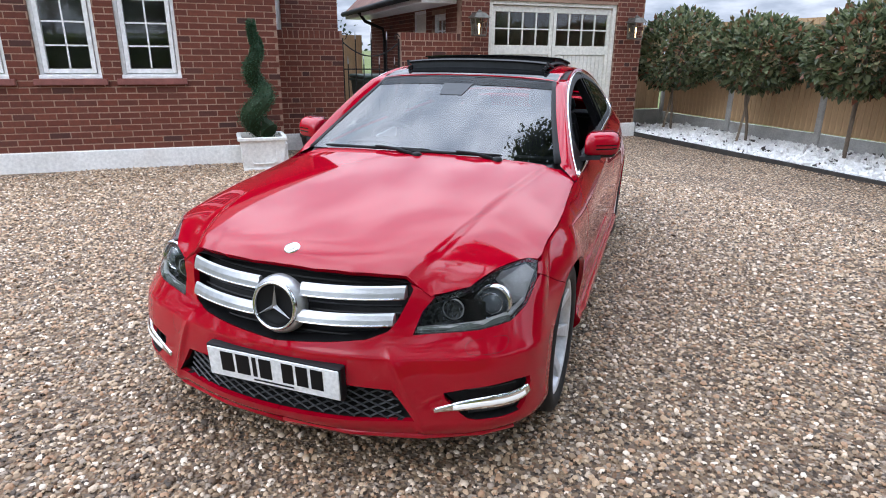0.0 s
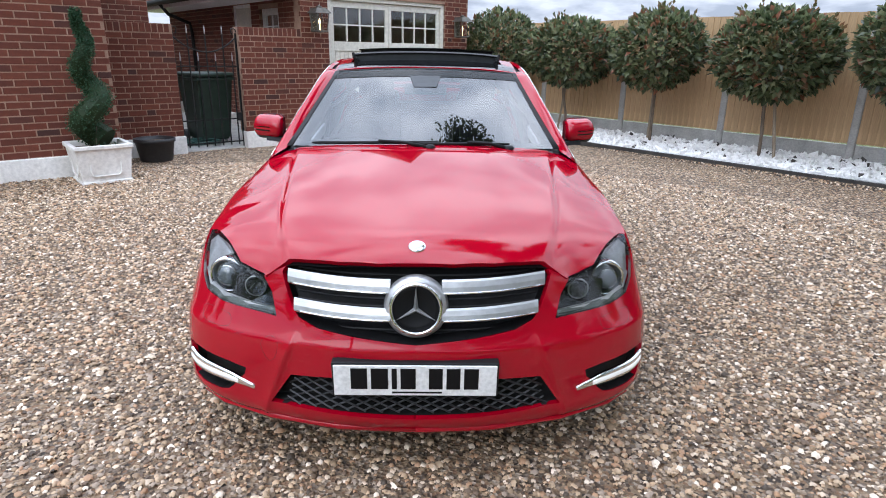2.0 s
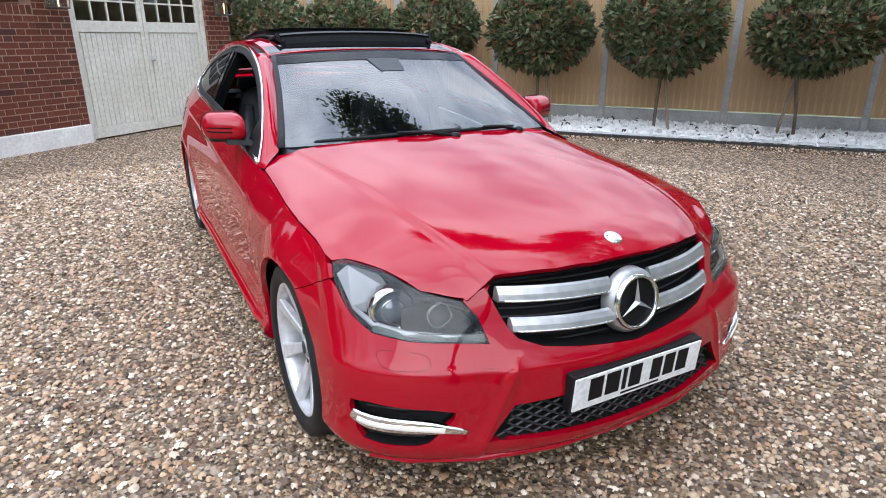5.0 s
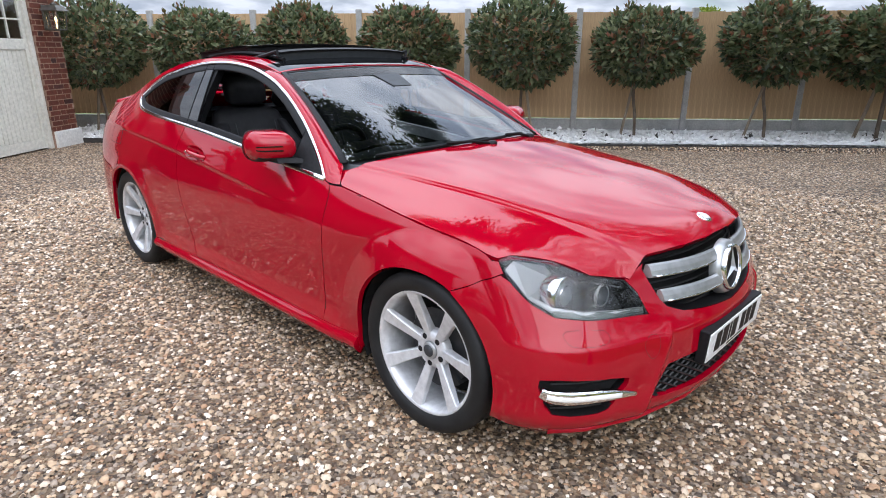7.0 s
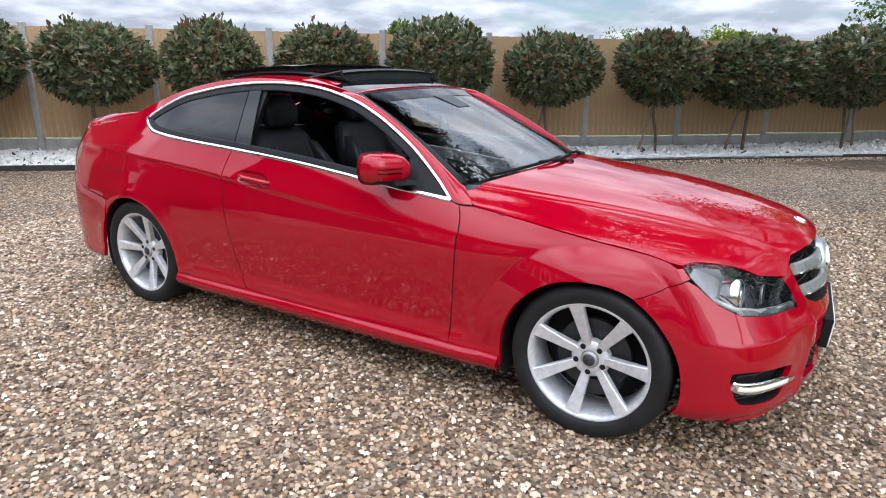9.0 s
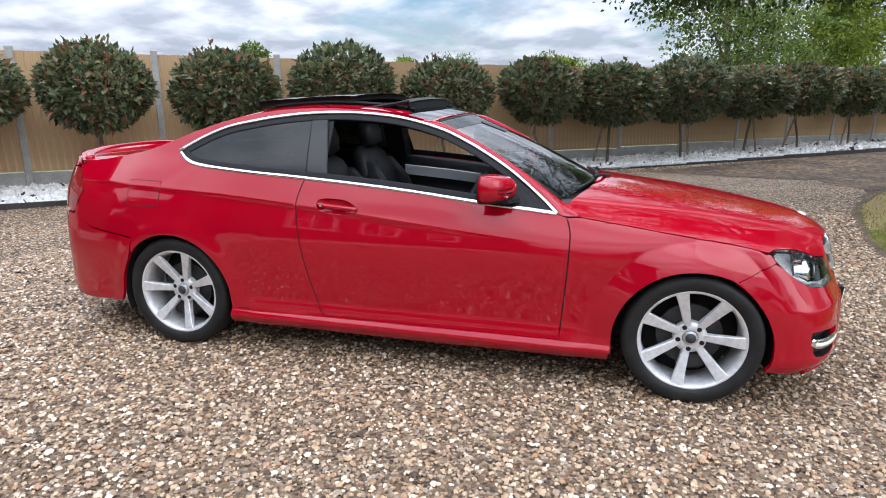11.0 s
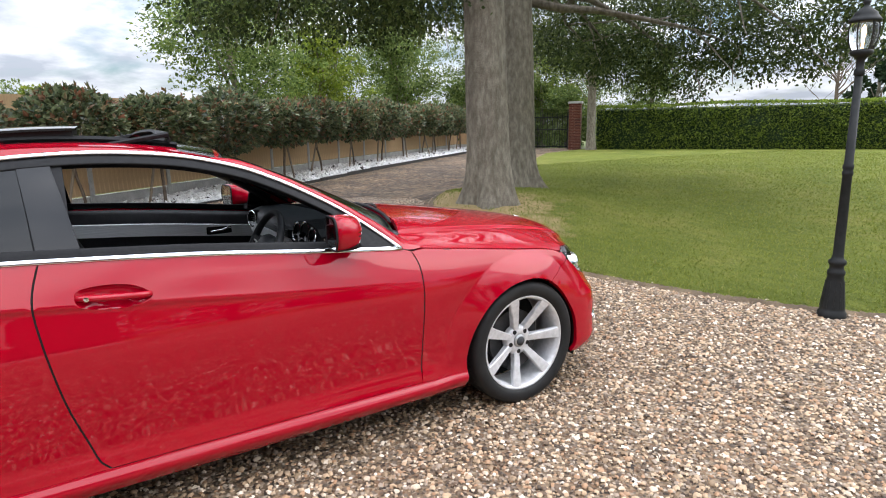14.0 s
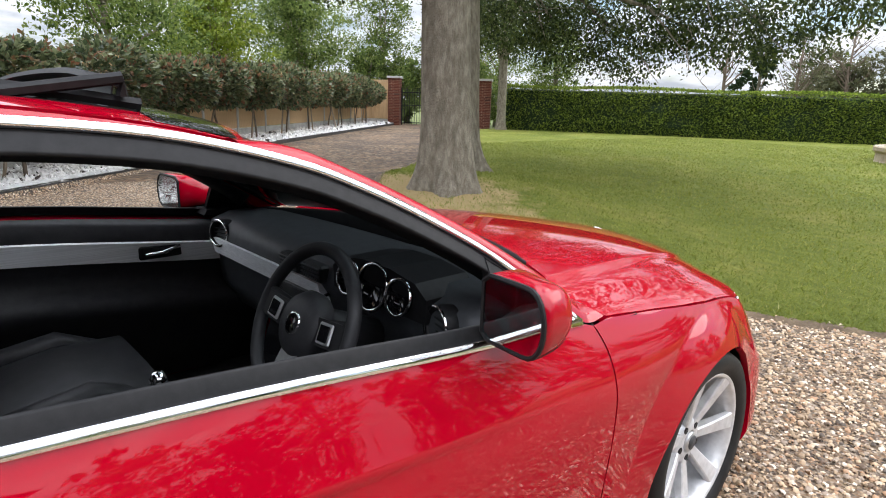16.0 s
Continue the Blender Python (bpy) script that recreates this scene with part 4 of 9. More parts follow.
def photinia(seed, w, h):
    r = np.random.default_rng(seed)
    t = thing("standard_tree", "lollipop-clipped photinia on a bare stem in white stones", "tree", group="photinia standards along the fence")
    lean = r.uniform(-0.1, 0.1, 2)
    stem = [(0, 0, -0.05), (lean[0] * 0.3, lean[1] * 0.3, 0.35), (lean[0], lean[1], 0.75), (lean[0] * 0.5, lean[1] * 0.5, 1.2), (0, 0, 1.6)]
    bm = tube(catmull(stem, 4), 0.024, 7)
    for k in range(6):
        a = k * 1.05 + r.uniform(0, 0.6)
        tube([(lean[0] * 0.6, lean[1] * 0.6, 1.0), (0.25 * math.cos(a), 0.25 * math.sin(a), 1.25), (0.5 * math.cos(a) * w, 0.5 * math.sin(a) * w, 1.45 + r.uniform(-0.2, 0.3))], [0.014, 0.01, 0.004], 5, bm)
    part("trunk", bm, M_stem, t, smooth=True)
    sx = r.uniform(-0.15, 0.15)
    part("stake", tube([(0.10 + sx, 0.22, -0.05), (0.03, 0.05, 1.05)], 0.022, 6), M_stake, t)
    part("tie", tube([(0.03 + 0.04 * math.cos(a), 0.04 + 0.04 * math.sin(a), 0.92) for a in np.linspace(0, 2 * math.pi, 10)], 0.009, 5), M_black, t)
    p, d = crown_points(4300, 0.66 * w, 0.76 * w, 0.55 * h, r, 0.30, 0.24)
    p[:, 2] += 1.40
    m = leaf_poses(p, d, 0.115, r, 0.25, 0.75)
    scatter("crown", LEAF2_V, LEAF2_F, m, M_photinia, t, False)
    q, e = crown_points(26, 0.62 * w, 0.70 * w, 0.62 * h, r, 0.02, 0.1)
    e[:, 2] = np.abs(e[:, 2])
    q = e * np.array((0.62 * w, 0.70 * w, 0.57 * h))
    q[:, 2] += 1.40
    sh = []
    for c, o in zip(q, e):
        sh.append(leaf_poses(np.repeat(c[None], 7, 0) + r.normal(size=(7, 3)) * 0.015 + np.linspace(0, 0.12, 7)[:, None] * np.array((0, 0, 1)), np.repeat(o[None], 7, 0), 0.085, r, 0.9, 0.5))
    tagged(scatter("young_growth", LEAF_V, LEAF_F, np.concatenate(sh), M_shoot, t, False), kind="stuff")
    return t


M_shoot = leafy("photinia_shoot", [(0.0, (0.10, 0.12, 0.045)), (0.6, (0.17, 0.13, 0.06)), (1.0, (0.24, 0.09, 0.05))], 0.4)
bush_kinds = [photinia(11, 1.0, 1.0), photinia(12, 1.08, 0.95), photinia(13, 0.94, 1.05), photinia(14, 1.04, 1.08)]
bush_v = [0.1, -1.72, -3.44, -5.18, -6.96, -8.82, -10.85, -12.55, -14.6, -16.6, -18.5, -20.5, -22.6, -24.6, -26.6, -28.3, -30.2, -32.0]
for k, v in enumerate(bush_v):
    broad = (1.0, 1.12, 1.0) if k < 7 else (1.08, 1.34, 1.0)
    m = SITE @ pose(0.95, v, 0.05 + rise(0.95, v), 0, 0, (0, 12, -10, 190, 170)[k % 5]) @ Matrix.Diagonal((*(broad if k > 5 else (1, 1, 1)), 1))
    if k < 4:
        bush_kinds[k].matrix_basis = m
    else:
        copy_thing(bush_kinds[k % 4], m)


# ---- big beech, two stems ----
def trunk_mesh(path, radii, flare, seed, n=28):
    bm = bmesh.new()
    r = random.Random(seed)
    ph = [r.uniform(0, 6.28) for _ in range(6)]
    rings = []
    pts = catmull([(*p, rr) for p, rr in zip(path, radii)], 6)
    for p in pts:
        ring = []
        for k in range(n):
            a = 2 * math.pi * k / n
            fl = flare * math.exp(-max(p[2] - path[0][2], 0) / 0.28) * (0.75 + 0.5 * math.cos(5 * a + ph[0]) + 0.3 * math.cos(3 * a + ph[1]))
            rad = p[3] * (1 + 0.045 * math.sin(3 * a + ph[2] + p[2] * 0.7) + 0.03 * math.sin(7 * a + ph[3] - p[2] * 1.3)) + max(fl, -0.02)
            ring.append(bm.verts.new((p[0] + rad * math.cos(a), p[1] + rad * math.sin(a), p[2])))
        rings.append(ring)
    for a, b in zip(rings, rings[1:]):
        for k in range(n):
            bm.faces.new((a[k], a[(k + 1) % n], b[(k + 1) % n], b[k]))
    return bm


def limb(bm, start, end, r0, r1, sag, rnd):
    s, e = Vector(start), Vector(end)
    pts = []
    for k in range(6):
        t = k / 5
        p = s.lerp(e, t)
        p.z += sag * 4 * t * (1 - t)
        p += Vector((rnd.uniform(-1, 1), rnd.uniform(-1, 1), rnd.uniform(-0.6, 0.6))) * 0.12 * (0 if k in (0, 5) else 1) * (e - s).length / 4
        pts.append(p)
    tube(pts, [r0 + (r1 - r0) * k / 5 for k in range(6)], 7, bm)
    return pts


def big_tree(name, label, base, trunk_h, r0, crown, leaf_mat, n_leaf, leaf, seed, flare=0.16, lean=(0, 0), hang=0.0, limbs=16):
    """crown: list of (dx, dy, z, rx, ry, rz) masses filled with sprays of leaves."""
    r, rnd = np.random.default_rng(seed), random.Random(seed)
    gz = float(lie(base[0], base[1]))
    t = thing(name, label, "tree", pose(base[0], base[1], gz))
    path = [(0, 0, -0.1), (lean[0] * 0.1, lean[1] * 0.1, 0.8), (lean[0] * 0.45, lean[1] * 0.45, trunk_h * 0.5), (lean[0], lean[1], trunk_h)]
    part("trunk", trunk_mesh(path, [r0, r0 * 0.92, r0 * 0.86, r0 * 0.72], flare, seed), M_bark, t, smooth=True)
    bm = bmesh.new()
    top = Vector((lean[0], lean[1], trunk_h * 0.92))
    for k in range(limbs):
        c = crown[k % len(crown)]
        e = (c[0] + rnd.uniform(-0.7, 0.7) * c[3], c[1] + rnd.uniform(-0.7, 0.7) * c[4], c[2] + rnd.uniform(-0.4, 0.5) * c[5])
        s = top + Vector((0, 0, rnd.uniform(-0.28, 0.05) * trunk_h))
        pts = limb(bm, s, e, r0 * 0.24, r0 * 0.035, 0.12 * trunk_h * rnd.random(), rnd)
        for j in range(3):
            q = pts[3 + j % 3]
            limb(bm, q, q + Vector((rnd.uniform(-1.6, 1.6), rnd.uniform(-1.6, 1.6), rnd.uniform(-1.0, 0.8))), r0 * 0.06, r0 * 0.012, 0, rnd)
    part("branchwork", bm, M_bark, t, smooth=True)
    # sprays: short twigs with flat rows of leaves, so that the crown has gaps
    vol = np.array([c[3] * c[4] * c[5] for c in crown]) ** 0.4
    per = (vol / vol.sum() * n_leaf / 30).astype(int) + 1
    poses = []
    for c, k in zip(crown, per):
        p, d = crown_points(k, c[3], c[4], c[5], r, 0.55, 0.3)
        p += np.array(c[:3])
        a = r.uniform(0, 2 * math.pi, k)
        tw = np.stack([np.cos(a), np.sin(a), r.uniform(-0.5, 0.25, k) - hang], 1) + d * 0.6
        tw /= np.linalg.norm(tw, axis=1)[:, None]
        ts = r.random((k, 30))
        off = r.normal(size=(k, 30, 3)) * leaf * np.array((1.7, 1.7, 0.6))
        q = p[:, None] + tw[:, None] * ts[..., None] * leaf * 9 + off
        poses.append(leaf_poses(q.reshape(-1, 3), np.repeat(tw, 30, 0), leaf * (1.8 if c[3] < 0.7 and c[2] > 7 else 1.0), r, -hang * 0.6, 0.8))
    scatter("crown", LEAF2_V, LEAF2_F, np.concatenate(poses), leaf_mat, t, False)
    return t


big_tree("beech_tree", "large grey-barked beech with hanging dark leaves", TREE, 5.2, 0.33, [
    (0.5, -0.5, 7.2, 4.2, 4.2, 2.2), (3.0, 1.0, 5.6, 2.2, 2.2, 0.9), (-2.0, -3.0, 5.0, 2.3, 2.3, 0.9), (0.2, 2.9, 5.6, 1.9, 1.9, 0.7), (-3.9, -2.2, 5.3, 1.6, 1.6, 0.7), (-2.6, 7.6, 7.6, 0.6, 0.5, 0.3), (-1.8, 6.9, 7.7, 0.55, 0.5, 0.3), (-2.2, 5.9, 7.5, 0.45, 0.5, 0.25), (-0.9, 5.3, 7.6, 0.6, 0.5, 0.3), (-0.2, 4.6, 7.5, 0.6, 0.6, 0.3), (0.5, 5.6, 7.9, 0.5, 0.5, 0.25),
    (1.2, 6.8, 8.0, 0.6, 0.5, 0.3), (1.8, 7.3, 8.0, 0.5, 0.45, 0.25), (1.5, 5.9, 7.9, 0.5, 0.5, 0.25), (0.75, 0.7, 3.2, 0.7, 0.7, 0.28), (1.45, 2.05, 3.0, 0.75, 0.75, 0.28), (1.75, 2.95, 3.0, 0.7, 0.7, 0.28), (1.95, 0.75, 3.1, 0.8, 0.8, 0.3)],
    M_beech, 96000, 0.075, 21, flare=0.2, lean=(0.15, 0.1), hang=0.35, limbs=20)
big_tree("beech_tree", "second thick grey beech stem leaning away", (5.98, -5.45), 5.6, 0.40, [(a + 0.92, b - 0.45, *c) for a, b, *c in [
    (0.5, -1.5, 7.4, 4.5, 4.5, 2.4), (1.5, -4.0, 4.6, 2.6, 2.6, 1.0), (4.0, -2.0, 4.9, 2.4, 2.4, 0.9), (-1.2, -5.0, 4.3, 1.9, 1.9, 0.8), (-2.6, -2.8, 4.3, 3.6, 1.8, 0.75),
    (0.2, -1.9, 3.1, 0.9, 0.9, 0.42), (-0.7, -2.8, 2.7, 0.9, 0.9, 0.42), (-1.5, -3.5, 2.45, 0.85, 0.85, 0.4), (-2.7, -3.0, 2.95, 0.9, 0.9, 0.4), (-3.4, -3.4, 2.6, 0.8, 0.8, 0.36), (-4.7, -3.0, 2.65, 0.6, 0.6, 0.32), (-5.8, -2.3, 2.85, 0.5, 0.5, 0.26)]],
    M_beech, 84000, 0.075, 22, flare=0.28, lean=(0.5, -0.35), hang=0.35)
big_tree("young_beech", "slim grey beech beside the gate pier", tuple(site(-5.2, -33.0).xy), 4.2, 0.22, [
    (0, 0, 6.0, 2.8, 2.8, 2.2), (-1.5, 1.5, 4.6, 2.0, 2.0, 0.9)], M_beech, 14000, 0.13, 23, flare=0.1, hang=0.3, limbs=10)


# ---- hedge ----
def hedge_block():
    t = thing("hedge", "long clipped green hedge behind the lawn", "hedge", SITE @ pose(-5.4, -34.2, 0))
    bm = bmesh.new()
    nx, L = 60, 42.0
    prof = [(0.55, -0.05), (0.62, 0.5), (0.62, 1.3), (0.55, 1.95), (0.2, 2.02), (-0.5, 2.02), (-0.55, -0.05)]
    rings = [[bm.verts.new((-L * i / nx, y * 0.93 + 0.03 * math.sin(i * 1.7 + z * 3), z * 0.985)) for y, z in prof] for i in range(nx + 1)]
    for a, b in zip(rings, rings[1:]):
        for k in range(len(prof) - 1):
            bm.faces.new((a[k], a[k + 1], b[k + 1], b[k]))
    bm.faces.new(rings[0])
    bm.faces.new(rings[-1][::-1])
    # solid dark core: stands in for the shade deep between the hedge leaves
    part("shade_core", bm, M_conifer, t)
    r = np.random.default_rng(31)
    n = 64000
    x = -L * r.random(n)
    s = r.random(n) * 2.9
    face = s < 2.1
    y = np.where(face, 0.62 + 0.05 * np.sin(x * 1.1) + 0.03 * np.sin(s * 5 + x * 3), 0.62 - (s - 2.1) * 1.2)
    z = np.where(face, s, 2.10 + 0.04 * np.sin(x * 0.8) + 0.02 * r.normal(size=n))
    out = np.where(face[:, None], np.array((0, 1.0, 0.25)), np.array((0, 0.3, 1.0)))
    p = np.stack([x, y + 0.04 * r.normal(size=n), z], 1)
    scatter("foliage", LEAF2_V, LEAF2_F, leaf_poses(p, out, 0.11, r, 0.2, 0.7), M_hedge, t, False)
    return t


hedge_block()


# ---- gate piers and the drive gate ----
def pier(u, label, light_patch=False):
    t = thing("gate_pier", label, "gate pier", SITE @ pose(u, -34.0, rise(u, -34.0)))
    part("core", B(-0.272, 0.272, -0.272, 0.272, -0.05, 2.2), M_mortar, t)
    k, z = 0, 0.0
    while z < 2.15:
        for fx, ang in ((0, 0), (1, 90), (2, 180), (3, 270)):
            for i in range(2):
                x = (-0.14 if i == 0 else 0.14) if k % 2 else (-0.2 if i == 0 else 0.085)
                l = 0.265 if k % 2 else (0.15 if i == 0 else 0.38)
                ob = new("brick", brick_mesh(l, 0.065, 0.04))
                ob.parent = t
                ob.matrix_basis = pose(0, 0, 0, 0, 0, ang) @ pose(x, -0.28, z + 0.037)
        z += 0.075
        k += 1
    part("cap_stone", B(-0.34, 0.34, -0.34, 0.34, 2.2, 2.30, 0.02, 2), M_concrete, t)
    part("cap_course", B(-0.30, 0.30, -0.30, 0.30, 2.14, 2.2, 0.008), M_brick, t)
    return t


pier(0.05, "red brick gate pier with a stone cap")
pier(-4.35, "red brick gate pier beside a slim tree")
gate = thing("drive_gate", "black iron double drive gates between brick piers", "gate", SITE @ pose(-4.0, -34.0, rise(-2, -34)))
for z in (0.12, 0.95, 1.55):
    part("rail", B(0, 3.7, -0.02, 0.02, z, z + 0.04), M_black, gate)
for k in range(31):
    x = 0.03 + k * 0.1215
    part("bar", B(x - 0.009, x + 0.009, -0.0195, 0.0195, 0.05, 1.7 + 0.15 * math.sin(k / 30 * math.pi)), M_black, gate)
for x in (-0.02, 1.8, 1.88, 3.68):
    part("upright", B(x, x + 0.05, -0.025, 0.025, 0.02, 1.8), M_black, gate)


# ---- lamp post ----
def lamp_post():
    t = thing("lamp_post", "black cast-metal lamp post with a glass lantern on the lawn edge", "lamp post", pose(-1.06, -2.67, 0))
    prof = [(0.085, -0.03), (0.092, 0.0), (0.092, 0.035), (0.080, 0.05), (0.078, 0.07), (0.058, 0.26), (0.05, 0.30), (0.056, 0.315), (0.056, 0.335), (0.046, 0.35),
            (0.044, 0.375), (0.056, 0.39), (0.056, 0.41), (0.040, 0.425), (0.034, 0.45), (0.029, 1.0), (0.034, 1.01), (0.034, 1.03), (0.029, 1.04), (0.034, 1.055), (0.034, 1.075), (0.028, 1.085), (0.023, 1.70)]
    part("post", lathe(prof, 20), M_black, t, smooth=True)
    for k in range(12):
        a = 2 * math.pi * k / 12
        part("flute", tube([(0.074 * math.cos(a), 0.074 * math.sin(a), 0.075), (0.054 * math.cos(a), 0.054 * math.sin(a), 0.265)], 0.006, 5), M_black, t)
    part("collar", lathe([(0.023, 1.66), (0.032, 1.67), (0.032, 1.70), (0.024, 1.71), (0.024, 1.76), (0.045, 1.785), (0.06, 1.79), (0.068, 1.81), (0.062, 1.825)], 20), M_black, t, smooth=True)
    for k in range(6):
        a = 2 * math.pi * (k + 0.5) / 6
        cs, sn = math.cos(a), math.sin(a)
        part("rib", tube([(r * cs, r * sn, z) for r, z in ((0.058, 1.82), (0.076, 1.87), (0.085, 1.93), (0.083, 1.975), (0.076, 2.0))], 0.0045, 5), M_black, t)
    g = part("lantern_glass", lathe([(0.055, 1.822), (0.074, 1.87), (0.082, 1.93), (0.080, 1.975), (0.072, 2.0)], 24, cap=False), M_lampglass, t, "clear curved lantern glass", True)
    g.visible_shadow = False
    roof = [(0.086, 1.995), (0.094, 2.0), (0.094, 2.012), (0.083, 2.022), (0.068, 2.045), (0.066, 2.055), (0.03, 2.085), (0.018, 2.095), (0.014, 2.105), (0.022, 2.118), (0.022, 2.128), (0.010, 2.14), (0.014, 2.155), (0.006, 2.175), (0.002, 2.19)]
    part("lantern_roof", lathe(roof, 20), M_black, t, smooth=True)
    part("bulb", lathe([(0.006, 1.84), (0.007, 1.90), (0.010, 1.92), (0.013, 1.94), (0.009, 1.965), (0.001, 1.98)], 12), M_bulb, t, "glowing candle bulb", True)
    return t


M_lampglass = mat("lamp_glass", (0.93, 0.95, 0.95), 0.05, Transmission_Weight=1.0, IOR=1.2)
M_bulb = mat("lamp_bulb", (1, 0.8, 0.5), 0.4, Emission_Strength=4.0)
bsdf(M_bulb).inputs["Emission Color"].default_value = (1.0, 0.66, 0.32, 1)
lamp_post()


# ---- wall lanterns at the garage ----
def wall_lantern(u):
    t = thing("wall_lantern", "square bronze wall lantern with a lit candle bulb", "wall lantern", SITE @ pose(u, -0.006, 1.66), group="garage lanterns")
    w = 0.105
    part("back_plate", B(-0.07, 0.07, -0.012, 0.0, 0.02, 0.36, 0.004), M_bronze, t)
    part("arm", tube([(0, -0.01, 0.30), (0, -0.06, 0.345), (0, -0.14, 0.34)], 0.01, 6), M_bronze, t, smooth=True)
    for sx in (-1, 1):
        for sy in (-1, 1):
            part("corner_bar", tube([(sx * w * 0.78, -0.15 + sy * w * 0.78, 0.03), (sx * w, -0.15 + sy * w, 0.28)], 0.009, 4), M_bronze, t)
    part("base", B(-0.09, 0.09, -0.24, -0.06, 0.012, 0.036, 0.006), M_bronze, t)
    bm = bmesh.new()
    a = [bm.verts.new(p) for p in ((-0.135, -0.285, 0.28), (0.135, -0.285, 0.28), (0.135, -0.015, 0.28), (-0.135, -0.015, 0.28))]
    b = [bm.verts.new(p) for p in ((-0.075, -0.225, 0.355), (0.075, -0.225, 0.355), (0.075, -0.075, 0.355), (-0.075, -0.075, 0.355))]
    bm.faces.new(a[::-1])
    bm.faces.new(b)
    for i in range(4):
        bm.faces.new((a[i], a[(i + 1) % 4], b[(i + 1) % 4], b[i]))
    part("hood", bm, M_bronze, t)
    part("finial", lathe([(0.04, 0.354), (0.045, 0.375), (0.02, 0.385), (0.012, 0.40)], 12, at=(0, -0.15, 0)), M_bronze, t, smooth=True)
    for k in range(4):
        bm = bmesh.new()
        box(bm, -0.074, 0.074, -0.089, -0.086, 0.04, 0.27)
        p = part("pane", bm, M_lampglass, t, m=pose(0, -0.15, 0, 0, 0, 90 * k))
        p.visible_shadow = False
    part("bulb", lathe([(0.007, 0.04), (0.008, 0.12), (0.013, 0.14), (0.017, 0.165), (0.011, 0.19), (0.001, 0.21)], 12, at=(0, -0.15, 0)), M_bulb, t, smooth=True)
    return t


M_bronze = mottled("bronze", [(0.3, (0.08, 0.075, 0.065)), (0.7, (0.17, 0.16, 0.14))], 12, (0.4, 0.6), 0.1, 0.001, metal=0.6)
wall_lantern(-3.17)
wall_lantern(-0.26)


# ---- topiary in its planter, black pot, side gate, bin ----
def topiary():
    t = thing("planter", "white square planter with raised panels beside the house wall", "planter", SITE @ pose(-6.62, -1.32, 0, 0, 0, 0))
    bm = bmesh.new()
    a, b, h = 0.23, 0.275, 0.40
    lo = [bm.verts.new((x * a, y * a, 0)) for x, y in ((-1, -1), (1, -1), (1, 1), (-1, 1))]
    hi = [bm.verts.new((x * b, y * b, h)) for x, y in ((-1, -1), (1, -1), (1, 1), (-1, 1))]
    inn = [bm.verts.new((x * (b - 0.03), y * (b - 0.03), h)) for x, y in ((-1, -1), (1, -1), (1, 1), (-1, 1))]
    dp = [bm.verts.new((x * (b - 0.04), y * (b - 0.04), h - 0.05)) for x, y in ((-1, -1), (1, -1), (1, 1), (-1, 1))]
    bm.faces.new(lo[::-1])
    for p, q in ((lo, hi), (hi, inn), (inn, dp)):
        for i in range(4):
            bm.faces.new((p[i], p[(i + 1) % 4], q[(i + 1) % 4], q[i]))
    part("body", bm, M_plinth, t)
    part("soil", B(-0.24, 0.24, -0.24, 0.24, h - 0.06, h - 0.045), M_soil, t)
    rim = bmesh.new()
    for k in range(4):
        f = box(bmesh.new(), -0.29, 0.29, -0.295, -0.245, h - 0.03, h + 0.012, 0.006)
        me = bpy.data.meshes.new("tmp")
        f.to_mesh(me)
        me.transform(pose(0, 0, 0, 0, 0, 90 * k) @ Matrix.Diagonal((1 if k % 2 == 0 else 0.84, 1, 1 - 0.002 * (k % 2), 1)))
        rim.from_mesh(me)
        bpy.data.meshes.remove(me)
        f.free()
    part("rim", rim, M_plinth, t)
    for k in range(4):
        bm = bmesh.new()
        pts = []
        for sx, sz in ((-1, -1), (1, -1), (1, 1), (-1, 1)):
            for j in range(4):
                an = math.atan2(sz, sx) - math.pi / 4 * 0 + (j - 1.5) * math.pi / 8
                pts.append((sx * 0.10 + 0.05 * math.cos(an), -0.2515 + 0.0 * sz, 0.20 + sz * 0.065 + 0.05 * math.sin(an)))
        tube(pts + pts[:1], 0.009, 6, bm, False)
        part("moulding", bm, M_plinth, t, m=pose(0, 0, 0, 0, 0, 90 * k) @ pose(0, 0, 0, 0, 0, 0) @ Matrix.Shear("XY", 4, (0, 0)))
    part("foot", B(-0.25, 0.25, -0.25, 0.25, -0.02, 0.03, 0.006), M_plinth, t)
    s = thing("topiary", "dark green spiral topiary growing in the white planter", "topiary plant", SITE @ pose(-6.62, -1.32, 0.36))
    part("stem", tube([(0, 0, -0.02), (0.01, 0, 0.7), (0, 0, 1.42)], [0.018, 0.012, 0.005], 6), M_stem, s)
    r = np.random.default_rng(41)
    n = 7000
    tt = r.random(n) ** 0.8
    ang = tt * 2 * math.pi * 2.4 + 0.6
    rad = 0.11 * (1 - tt) + 0.015
    thick = 0.145 * (1 - tt) + 0.05
    c = np.stack([np.cos(ang) * rad, np.sin(ang) * rad, 0.06 + tt * 1.33], 1)
    d = r.normal(size=(n, 3))
    d /= np.linalg.norm(d, axis=1)[:, None]
    p = c + d * thick[:, None] * (1 - 0.25 * r.random(n)[:, None]) * np.array((1, 1, 0.85))
    scatter("spiral_foliage", LEAF_V, LEAF_F, leaf_poses(p, d, 0.026, r, 0.2, 0.8), M_topiary, s, False)
    bm = bmesh.new()
    cl = [(math.cos(k / 40 * 15.08 + 0.6) * (0.11 * (1 - k / 40) + 0.015), math.sin(k / 40 * 15.08 + 0.6) * (0.11 * (1 - k / 40) + 0.015), 0.06 + k / 40 * 1.33) for k in range(41)]
